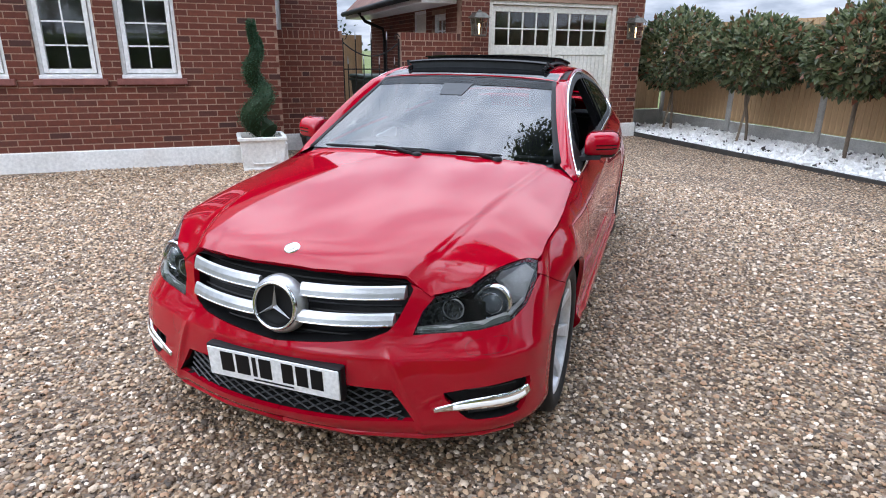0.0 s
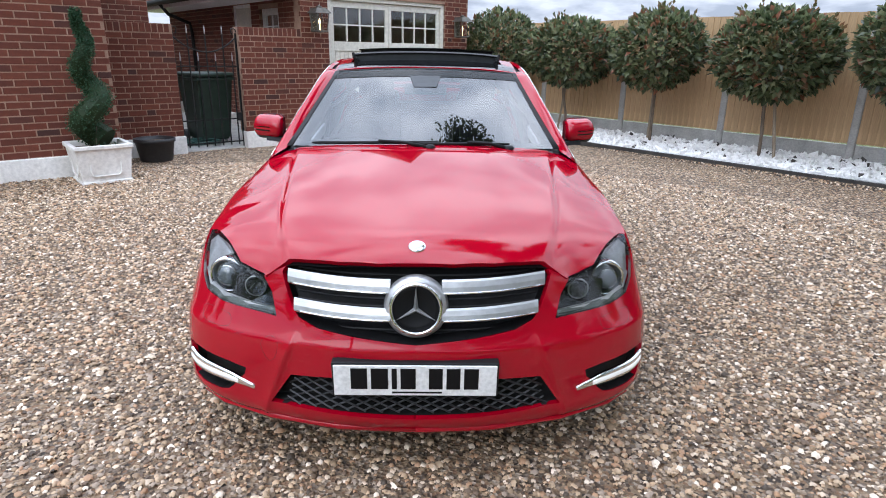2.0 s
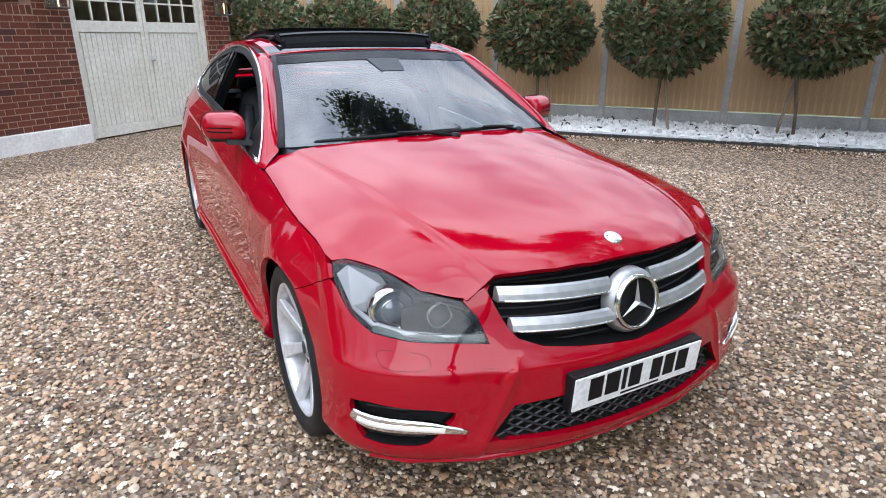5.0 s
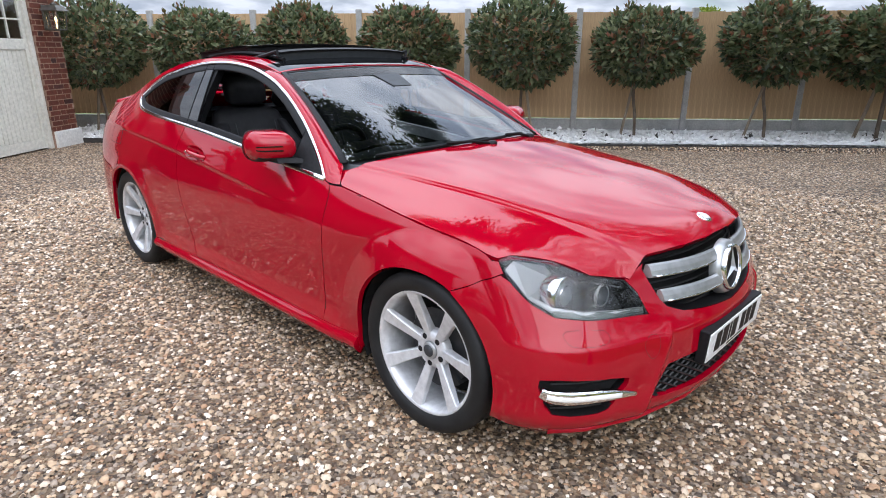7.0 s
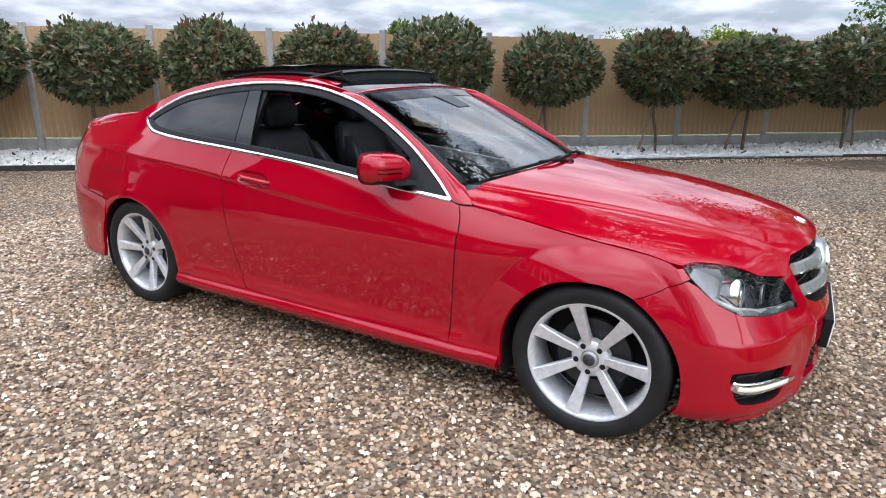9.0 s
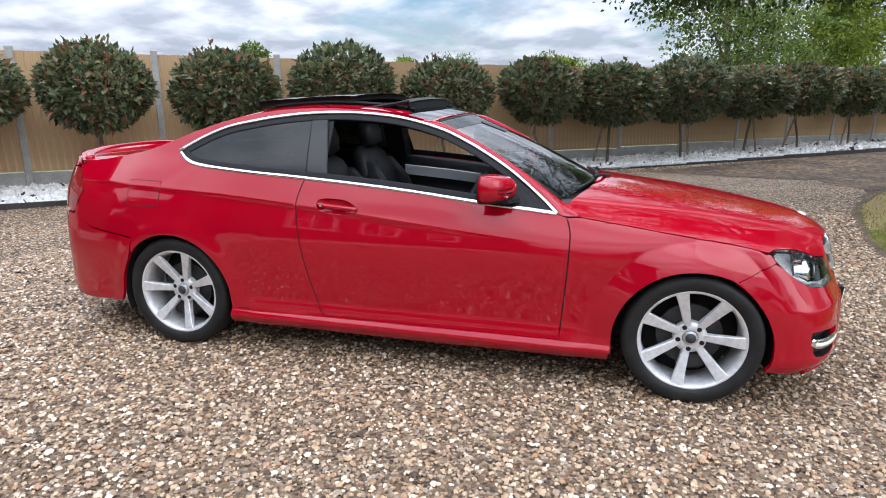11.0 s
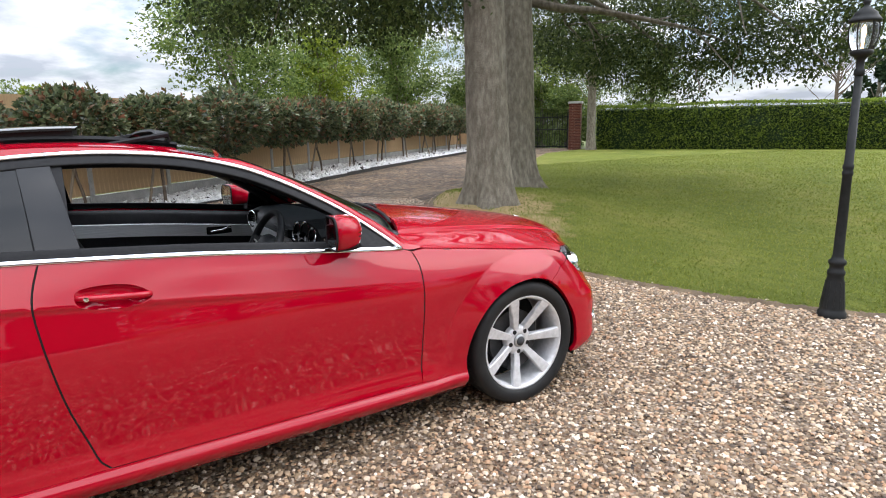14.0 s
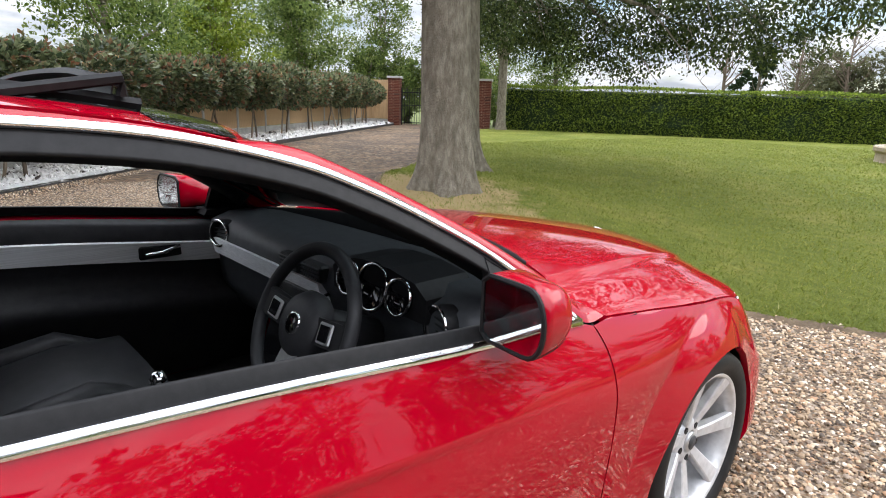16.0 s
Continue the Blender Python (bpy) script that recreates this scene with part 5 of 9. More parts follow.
    tube(cl, [0.75 * (0.145 * (1 - k / 40) + 0.05) for k in range(41)], 9, bm)
    # dark filling along the spiral, coloured as the shade behind its leaves
    part("shade_core", bm, M_conifer, s)


topiary()
pot = thing("plant_pot", "black plastic plant pot on the gravel by the garden wall", "plant pot", SITE @ pose(-5.78, -0.36, 0))
part("body", lathe([(0.19, -0.01), (0.20, 0.02), (0.235, 0.24), (0.252, 0.245), (0.252, 0.29), (0.235, 0.29), (0.225, 0.24), (0.0, 0.235)], 28, cap=False), M_plastic_black, pot, smooth=True)
part("soil", lathe([(0.0, 0.236), (0.2, 0.242), (0.226, 0.241)], 20, cap=False), M_soil, pot)


def side_gate():
    t = thing("side_gate", "black wrought iron side gate with a dipped top rail", "gate", SITE @ pose(-5.29, 0.10, 0))
    W = 0.91
    for x in (0.012, W - 0.03):
        up = part("upright", B(x, x + 0.022, -0.012, 0.012, 0.01, 1.62), M_black, t)
    for x, s in ((0.023, 1), (W - 0.019, -1)):
        pts = [(x + s * (0.03 - 0.045 * math.cos(a) * (1 - a / 9)), 0, 1.64 + 0.045 * math.sin(a)) for a in np.linspace(0, 4.6, 14)]
        part("scroll", tube(pts, 0.007, 6), M_black, t, smooth=True)
    for z in (0.09, 0.42, 1.16):
        part("rail", B(0.034, W - 0.03, -0.010, 0.010, z, z + 0.018), M_black, t)
    arc = [(0.034 + (W - 0.064) * k / 16, 0, 1.36 + 0.19 * (2 * k / 16 - 1) ** 2) for k in range(17)]
    part("dipped_rail", tube(arc, 0.010, 6), M_black, t, smooth=True)
    for k in range(7):
        x = 0.034 + (W - 0.064) * (k + 0.5) / 7
        tall = k % 2 == 1
        top = 1.60 if tall else 1.24
        bar = part("bar", B(x - 0.007, x + 0.007, -0.0095, 0.0095, 0.05, top), M_black, t)
        sp = lathe([(0.008, 0), (0.011, 0.02), (0.009, 0.07), (0.002, 0.12)], 8, at=(x, 0, top))
        part("spear_tip", sp, M_steel, bar, "bare metal spear tip")
    part("latch", B(W - 0.09, W - 0.02, -0.03, -0.011, 0.40, 0.52, 0.006), M_black, t)
    return t


side_gate()


def wheelie_bin():
    t = thing("wheelie_bin", "dark green wheeled bin behind the side gate", "bin", SITE @ pose(-4.66, 0.75, 0.02, 0, 0, 8))
    bm = bmesh.new()
    lo = [bm.verts.new(p) for p in ((-0.22, -0.24, 0.06), (0.22, -0.24, 0.06), (0.22, 0.26, 0.06), (-0.22, 0.26, 0.06))]
    hi = [bm.verts.new(p) for p in ((-0.28, -0.32, 0.98), (0.28, -0.32, 0.98), (0.28, 0.34, 0.98), (-0.28, 0.34, 0.98))]
    bm.faces.new(lo[::-1])
    bm.faces.new(hi)
    for i in range(4):
        bm.faces.new((lo[i], lo[(i + 1) % 4], hi[(i + 1) % 4], hi[i]))
    bmesh.ops.bevel(bm, geom=bm.edges[:], offset=0.03, segments=2, affect="EDGES")
    part("body", bm, M_bin, t)
    part("lid", B(-0.30, 0.30, -0.35, 0.36, 0.985, 1.05, 0.03, 2), M_bin, t)
    part("rim", B(-0.295, 0.295, -0.335, 0.35, 0.94, 0.982, 0.008), M_bin, t)
    part("handle", tube([(-0.25, 0.36, 1.0), (-0.25, 0.42, 1.0), (0.25, 0.42, 1.0), (0.25, 0.36, 1.0)], 0.014, 6), M_bin, t)
    for x in (-0.27, 0.27):
        part("wheel", lathe([(0.03, -0.025), (0.10, -0.025), (0.10, 0.025), (0.03, 0.025)], 20), M_plastic_black, t, m=pose(x, 0.27, 0.10, 0, 90, 0))


wheelie_bin()
hose = thing("garden_hose", "tangled green garden hose on the passage floor", "hose", SITE @ pose(-4.9, 0.6, 0.03))
r_ = random.Random(5)
M_hose = mottled("hose_rubber", [(0.3, (0.02, 0.07, 0.06)), (0.7, (0.04, 0.12, 0.10))], 20, (0.35, 0.5))
for k in range(7):
    c = (r_.uniform(-0.15, 0.15), r_.uniform(-0.25, 0.2))
    ra = r_.uniform(0.18, 0.34)
    part("hose_loop", tube([(c[0] + ra * math.cos(a), c[1] + 0.7 * ra * math.sin(a), 0.004 + 0.013 * k + 0.008 * math.sin(3 * a + k)) for a in np.linspace(0, 6.28, 26)], 0.011, 6), M_hose, hose, smooth=True)
# door and window in the passage wall
pd = thing("door_1", "white painted side door in the passage", "door", SITE @ pose(-3.40, 6.2, 0, 0, 0, -90) @ pose(3.6, 0, 0.0), kind="structure")
part("door_frame", frame_bars(0, 0.8, 0.02, 2.15, 0.05, 0.03, 0.1), M_upvc, pd)
part("door_leaf", B(0.055, 0.745, 0.05, 0.09, 0.075, 2.095, 0.004), M_paintwood, pd)
casement(SITE @ pose(-3.40, 6.2, 0, 0, 0, -90) @ pose(4.75, 0, 1.15), 0.7, 0.9, "white window in the passage wall")


# ---- fountain ----
def fountain():
    t = thing("fountain", "tiered cast-stone fountain in a round stone basin on the lawn", "fountain", pose(0.65, -17.7, 0.02) @ Matrix.Diagonal((0.68, 0.68, 0.85, 1)))
    R = 2.75
    part("basin_wall", lathe([(R + 0.12, -0.03), (R + 0.12, 0.10), (R + 0.03, 0.14), (R, 0.2), (R, 0.42), (R + 0.06, 0.46), (R + 0.10, 0.50), (R + 0.10, 0.60), (R + 0.05, 0.63), (R - 0.22, 0.63), (R - 0.22, 0.25)], 72, cap=False), M_stonecast, t, smooth=False)
    for k in range(24):
        a = 2 * math.pi * k / 24
        part("coping_joint", B(R - 0.225, R + 0.103, -0.005, 0.005, 0.5, 0.633), M_concrete, t, m=pose(0, 0, 0, 0, 0, math.degrees(a)))
    part("water", lathe([(0.0, 0.44), (R - 0.2, 0.44)], 48, cap=False), M_water, t)
    part("basin_floor", lathe([(0.0, 0.2), (R - 0.2, 0.2)], 48, cap=False), M_stonecast, t)
    part("pedestal", lathe([(0.55, 0.2), (0.55, 0.62), (0.42, 0.68), (0.26, 0.8), (0.22, 0.95), (0.30, 1.1), (0.33, 1.22), (0.2, 1.34), (0.16, 1.42)], 28), M_stonecast, t, smooth=True)
    part("lower_bowl", lathe([(0.16, 1.40), (0.5, 1.47), (0.95, 1.62), (1.08, 1.72), (1.08, 1.78), (1.0, 1.78), (0.85, 1.70), (0.0, 1.64)], 40, cap=False), M_stonecast, t, smooth=True)
    part("middle_stem", lathe([(0.2, 1.64), (0.2, 1.78), (0.13, 1.86), (0.11, 2.0), (0.17, 2.12), (0.12, 2.25)], 24), M_stonecast, t, smooth=True)
    part("upper_bowl", lathe([(0.12, 2.24), (0.35, 2.30), (0.55, 2.40), (0.6, 2.48), (0.55, 2.49), (0.4, 2.43), (0.0, 2.40)], 32, cap=False), M_stonecast, t, smooth=True)
    part("finial", lathe([(0.12, 2.4), (0.14, 2.5), (0.08, 2.58), (0.09, 2.7), (0.13, 2.78), (0.10, 2.86), (0.06, 2.95), (0.08, 3.02), (0.01, 3.12)], 20), M_stonecast, t, smooth=True)
    apron = lathe([(R + 0.1, -0.015), (R + 0.75, -0.012)], 48, cap=False)
    part("gravel_apron", apron, M_gravel, t)


M_water = mat("water", (0.05, 0.07, 0.06), 0.05, IOR=1.33)
fountain()


# ---- trees beyond the boundary ----
def far_tree(base, h, w, leaf_mat, seed, n=12000, leaf=0.135, label="leafy green tree beyond the fence", name="tree", trunk=0.16, lobes=9, low=0.22):
    r, rnd = np.random.default_rng(seed), random.Random(seed)
    t = thing(name, label, "tree", pose(base[0], base[1], -0.1))
    bm = tube(catmull([(0, 0, 0), (rnd.uniform(-0.2, 0.2), rnd.uniform(-0.2, 0.2), h * 0.3), (rnd.uniform(-0.4, 0.4), rnd.uniform(-0.4, 0.4), h * 0.85)], 4), [trunk * (1 - 0.8 * k / 8) for k in range(9)], 8)
    part("trunk", bm, M_bark, t, smooth=True)
    poses, lb = [], bmesh.new()
    for k in range(lobes):
        f = (k + 0.5) / lobes
        z = h * (low + (0.93 - low) * f)
        rr = w * (0.42 + 0.25 * math.sin(math.pi * min(f * 1.1, 1))) * rnd.uniform(0.7, 1.1)
        a = rnd.uniform(0, 6.28)
        off = w * 0.55 * math.sin(math.pi * (0.15 + 0.8 * f)) * rnd.uniform(0.3, 1.0)
        c = (off * math.cos(a), off * math.sin(a), z)
        limb(lb, (0, 0, z * 0.62), c, trunk * 0.4, trunk * 0.08, 0, rnd)
        k = int(n / lobes / 30) + 1
        p, d = crown_points(k, rr, rr, rr * 0.72, r, 0.55, 0.45)
        p = np.repeat(p, 30, 0) + r.normal(size=(k * 30, 3)) * rr * np.array((0.13, 0.13, 0.08)) * r.uniform(0.5, 1.4, k).repeat(30)[:, None]
        d = np.repeat(d, 30, 0)
        poses.append(leaf_poses(p + np.array(c), d, leaf, r, 0.1, 0.9))
    part("branchwork", lb, M_bark, t, smooth=True)
    scatter("crown", LEAF2_V, LEAF2_F, np.concatenate(poses), leaf_mat, t, False)
    return t


def bare_tree(base, h, seed, label):
    rnd = random.Random(seed)
    t = thing("bare_tree", label, "tree", pose(base[0], base[1], -0.1))
    part("trunk", tube([(0, 0, 0), (0.1, 0, h * 0.5), (0, 0.1, h)], [0.13, 0.08, 0.015], 7), M_stem, t, smooth=True)
    bm = bmesh.new()
    for k in range(22):
        z = h * rnd.uniform(0.25, 0.95)
        a = rnd.uniform(0, 6.28)
        ln_ = h * 0.32 * (1.15 - z / h)
        e = (ln_ * math.cos(a), ln_ * math.sin(a), z + ln_ * rnd.uniform(0.7, 1.5))
        pts = limb(bm, (0, 0, z), e, 0.035, 0.008, 0, rnd)
        for j in range(4):
            q = pts[2 + j % 4]
            limb(bm, q, q + Vector((rnd.uniform(-0.7, 0.7), rnd.uniform(-0.7, 0.7), rnd.uniform(0.1, 0.9))), 0.014, 0.004, 0, rnd)
    part("branchwork", bm, M_stem, t)
    return t


k_ = 0
# behind the fence down the drive
for u, v, h, w, mt in ((5.5, -21, 7.0, 3.0, M_treeleaf), (8.5, -25, 8.5, 3.4, M_treeleaf), (4.8, -25.5, 5.4, 2.2, M_limeleaf), (6.0, -29, 7.8, 3.2, M_treeleaf), (3.8, -31.5, 6.4, 2.6, M_treeleaf), (5.5, -35, 8.2, 3.2, M_treeleaf),
                       (10.5, -33, 9.5, 3.8, M_treeleaf), (1.5, -38, 7.4, 3.0, M_treeleaf), (-1.5, -40, 7.0, 2.8, M_limeleaf), (-4.5, -41, 7.8, 3.0, M_treeleaf), (8.0, -40, 10.0, 4.0, M_treeleaf), (-8, -43, 6.0, 2.6, M_treeleaf),
                       (-2.0, -39.0, 4.2, 2.4, M_treeleaf), (-3.6, -37.6, 3.4, 1.8, M_treeleaf), (0.2, -37.4, 3.6, 1.9, M_treeleaf), (2.2, -36.2, 4.0, 2.0, M_treeleaf),
                       (13, -20, 3.1, 1.8, M_limeleaf), (18, -23, 3.3, 2.0, M_treeleaf), (24, -17, 3.4, 2.0, M_limeleaf), (16.0, -7.6, 3.3, 1.3, M_treeleaf), (30, -24, 3.9, 2.6, M_treeleaf)):
    p_ = site(u, v)
    far_tree((p_.x, p_.y), h, w, mt, 100 + k_, low=0.22 if h > 4.5 else 0.1)
    k_ += 1
p_ = site(-4.3, 9.3)
far_tree((p_.x, p_.y), 5.2, 1.7, M_conifer, 91, label="dark evergreen beyond the passage", low=0.12)
# behind the hedge
for u, v, h, w, mt, nm in ((-30, -44, 6.2, 2.8, M_olive, "tree"), (-34, -42, 5.4, 2.6, M_conifer, "tree"), (-38, -43, 6.8, 3.2, M_conifer, "tree"), (-26, -50, 5.6, 2.6, M_olive, "tree"), (-43, -40, 7.5, 3.2, M_treeleaf, "tree"),
                           (-24.5, -43, 4.4, 2.6, M_olive, "tree"), (-27.5, -43, 5.8, 3.0, M_olive, "tree"), (-29.5, -41, 5.6, 2.8, M_conifer, "tree"), (-32, -43.5, 7.2, 3.4, M_olive, "tree"), (-35.5, -42, 7.8, 3.4, M_treeleaf, "tree")):
    p_ = site(u, v)
    far_tree((p_.x, p_.y), h, w, mt, 100 + k_, n=8000, leaf=0.2, label="dark tree behind the hedge", low=0.1)
    k_ += 1
for u, v, h in ((-17.2, -41, 6.4), (-21.8, -43, 6.0), (-24.0, -42, 6.6)):
    p_ = site(u, v)
    bare_tree((p_.x, p_.y), h, int(-u), "thin leafless tree behind the hedge")
p_ = site(-19.3, -42)
far_tree((p_.x, p_.y), 5.4, 1.1, M_conifer, 77, n=1600, leaf=0.3, label="narrow dark conifer behind the hedge", name="conifer", lobes=7)


# beyond the side lawn, mirrored in the car's flank
for k, (x, y, h, w, mt) in enumerate(((-19, -17, 6.4, 3.0, M_treeleaf), (-18, -13, 5.6, 2.6, M_treeleaf), (-20, -9.5, 7.2, 3.2, M_treeleaf), (-18.5, -6, 5.2, 2.6, M_conifer), (-20, -2.5, 6.8, 3.0, M_treeleaf), (-21, 1.5, 6.0, 2.8, M_treeleaf),
                                      (-22, 5.0, 6.6, 3.0, M_conifer), (-16.5, -21, 7.0, 3.2, M_treeleaf), (-13.5, -25, 6.2, 2.8, M_treeleaf))):
    far_tree((x, y), h, w, mt, 300 + k, n=5200, leaf=0.24, label="leafy tree across the side lawn", low=0.08)


def utility_pole():
    p = site(-26.5, -40)
    t = thing("utility_pole", "grey wooden utility pole with overhead wires", "utility pole", pose(p.x, p.y, -0.1))
    part("pole", tube([(0, 0, 0), (0.1, 0, 9.5)], [0.14, 0.10], 10), M_pole, t, smooth=True)
    part("wire", tube([(0.1 + 30 * k / 12 * 0.8, 30 * k / 12 * 0.45, 9.2 - 1.2 * (1 - (k / 6 - 1) ** 2)) for k in range(13)], 0.012, 4), M_black, t)
    return t


utility_pole()


# ---- gravel pebbles, white stones, grass ----
OCT_V = np.array([(1, 0, 0), (-1, 0, 0), (0, 1, 0), (0, -1, 0), (0, 0, 1), (0, 0, -1)], float)
OCT_F = [(0, 2, 4), (2, 1, 4), (1, 3, 4), (3, 0, 4), (2, 0, 5), (1, 2, 5), (3, 1, 5), (0, 3, 5)]


def in_ellipse(x, y):
    return ((x + 0.8) / 5.4) ** 2 + ((y - 0.5) / 5.0) ** 2


def pebble_layer(name, n, lo, hi, shape_v, shape_f, seed, size):
    r = np.random.default_rng(seed)
    x, y = r.uniform(-6.4, 4.8, n), r.uniform(-4.6, 5.7, n)
    e = in_ellipse(x, y)
    keep = (e >= lo) & (e < hi) & inside_np(x, y, DRIVE) & ~((np.abs(x) < 0.25) & (y > 0.0) & (y < 2.6))
    x, y = x[keep], y[keep]
    n = len(x)
    s = np.clip(r.lognormal(math.log(size), 0.27, n), 0.0048, 0.016)
    sc = np.stack([s * r.uniform(0.9, 1.4, n), s * r.uniform(0.75, 1.05, n), s * r.uniform(0.5, 0.8, n)], 1)
    a, b = r.uniform(0, 6.28, n), r.normal(0, 0.4, n)
    ca, sa, cb, sb = np.cos(a), np.sin(a), np.cos(b), np.sin(b)
    z0 = np.zeros(n)
    rot = np.stack([np.stack([ca, -sa * cb, sa * sb], 1), np.stack([sa, ca * cb, -ca * sb], 1), np.stack([z0, sb, cb], 1)], 1)
    z = lie(x, y) + sc[:, 2] * r.uniform(0.2, 1.5, n)
    v = np.array(shape_v)
    v = v * (1 + 0.16 * np.sin(v[:, :1] * 5 + v[:, 1:2] * 7 + 1.0))
    ob = scatter(name, v, shape_f, frames4(rot, sc, np.stack([x, y, z], 1)), M_pebble)
    return tagged(ob, "loose brown, cream and grey pebbles on the drive", "gravel", kind="stuff")


# the undersides are never seen
UPPER_F = [f for f in ICO_F if sum(ICO_V[i][2] for i in f) > -0.2]
pebble_layer("pebbles", 300000, 0.0, 0.36, ICO_V, UPPER_F, 51, 0.0086)
pebble_layer("outer_pebbles", 290000, 0.36, 1.0, OCT_V * 1.12, OCT_F[:4], 54, 0.0096)

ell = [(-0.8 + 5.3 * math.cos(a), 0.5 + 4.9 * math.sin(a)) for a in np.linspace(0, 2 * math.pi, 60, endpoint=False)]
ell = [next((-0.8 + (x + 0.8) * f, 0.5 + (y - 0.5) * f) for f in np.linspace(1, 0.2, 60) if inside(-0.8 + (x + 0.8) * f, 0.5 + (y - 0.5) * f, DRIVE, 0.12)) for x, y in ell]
# darkened sheet under the pebbles: the gap shade is in its colour
sheet("gravel_bed", ell, 0.25, 0.0035, M_bed, "packed gravel, coloured dark as the shade between the loose pebbles", "gravel")


def white_stones():
    r = np.random.default_rng(52)
    n = 17000
    u, v = r.uniform(0.08, 1.70, n), 0.8 - 34.8 * r.random(n) ** 1.35
    pw = np.array([site(a, b) for a, b in zip(u, v)])
    s = np.clip(r.lognormal(math.log(0.026), 0.3, n), 0.012, 0.05) * (1 + np.clip((-v - 12) / 30, 0, 0.6))
    sc = np.stack([s * r.uniform(0.9, 1.5, n), s * r.uniform(0.8, 1.1, n), s * r.uniform(0.5, 0.85, n)], 1)
    z = lie(pw[:, 0], pw[:, 1]) + 0.055 + sc[:, 2] * r.uniform(-0.1, 0.9, n)
    v_ = OCT_V * 1.15
    v_ = v_ * (1 + 0.2 * np.sin(v_[:, :1] * 6 + v_[:, 1:2] * 5 + 2.0))
    ob = scatter("white_stones", v_, OCT_F, frames4(rand_rot(n, r), sc, np.stack([pw[:, 0], pw[:, 1], z], 1)), M_whitestone, smooth=False)
    return tagged(ob, "white stone chippings with a few dark bits", "stones", kind="stuff")


white_stones()


def grass():
    r = np.random.default_rng(53)
    n = 150000
    # denser near the lawn's front edge
    d = r.random(n) ** 1.9 * 22
    a = r.uniform(-0.3, 1.0, n)
    x = -6 + r.random(n) * 17
    y = -2.0 - d
    keep = inside_np(x, y, LAWN)
    # worn bare ground round the beech
    bare = np.exp(-(((x - 4.4) / 1.5) ** 2 + ((y + 3.1) / 1.1) ** 2))
    keep &= r.random(n) > bare * 0.9
    x, y, d = x[keep], y[keep], d[keep]
    n = len(x)
    h = r.uniform(0.014, 0.042, n)
    an = r.uniform(0, 6.28, n)
    tilt = r.normal(0, 0.8, (n, 2))
    wd = 0.0042 + 0.0008 * d
    rot = np.zeros((n, 3, 3))
    rot[:, 0, 0], rot[:, 1, 0] = np.cos(an), np.sin(an)
    rot[:, 0, 1], rot[:, 1, 1] = -np.sin(an), np.cos(an)
    rot[:, 0, 2], rot[:, 1, 2], rot[:, 2, 2] = tilt[:, 0], tilt[:, 1], 1.0
    z = lie(x, y) + 0.018
    bv = [(-1, 0, 0), (1, 0, 0), (0.5, 0.8, 0.75), (-0.2, 1.6, 1.0)]
    bf = [(0, 1, 2), (0, 2, 3)]
    ob = scatter("grass", bv, bf, frames4(rot, np.stack([wd, wd, h], 1), np.stack([x, y, z], 1)), M_grass, smooth=False)
    return tagged(ob, "short mown grass blades on the lawn", "grass", kind="stuff")


grass()


# ---- car: the surfaces of the body ----
def spline(xs, ys):
    """A natural cubic spline through points; ys may hold columns."""
    xs, ys = np.asarray(xs, float), np.asarray(ys, float)
    n = len(xs)
    h = np.diff(xs)
    A, r = np.zeros((n, n)), np.zeros((n,) + ys.shape[1:])
    A[0, 0] = A[-1, -1] = 1
    for i in range(1, n - 1):
        A[i, i - 1:i + 2] = h[i - 1], 2 * (h[i - 1] + h[i]), h[i]
        r[i] = 6 * ((ys[i + 1] - ys[i]) / h[i] - (ys[i] - ys[i - 1]) / h[i - 1])
    m = np.linalg.solve(A, r.reshape(n, -1)).reshape(r.shape)

    def f(x):
        x = np.asarray(x, float)
        i = np.clip(np.searchsorted(xs, x) - 1, 0, n - 2)
        a, b = xs[i + 1] - x, x - xs[i]
        hh = h[i]
        if ys.ndim > 1:
            a, b, hh = a[..., None], b[..., None], hh[..., None]
        return (m[i] * a ** 3 + m[i + 1] * b ** 3) / (6 * hh) + (ys[i] / hh - m[i] * hh / 6) * a + (ys[i + 1] / hh - m[i + 1] * hh / 6) * b
    return f


LEVELS = [0.16, 0.23, 0.30, 0.45, 0.60, 0.72, 0.85, 0.95, 1.10, 1.32, 1.42]
SIDE_Y = [-0.20, 0.0, 0.36, 0.62, 1.2, 1.9, 2.4, 2.76, 3.1, 3.4]
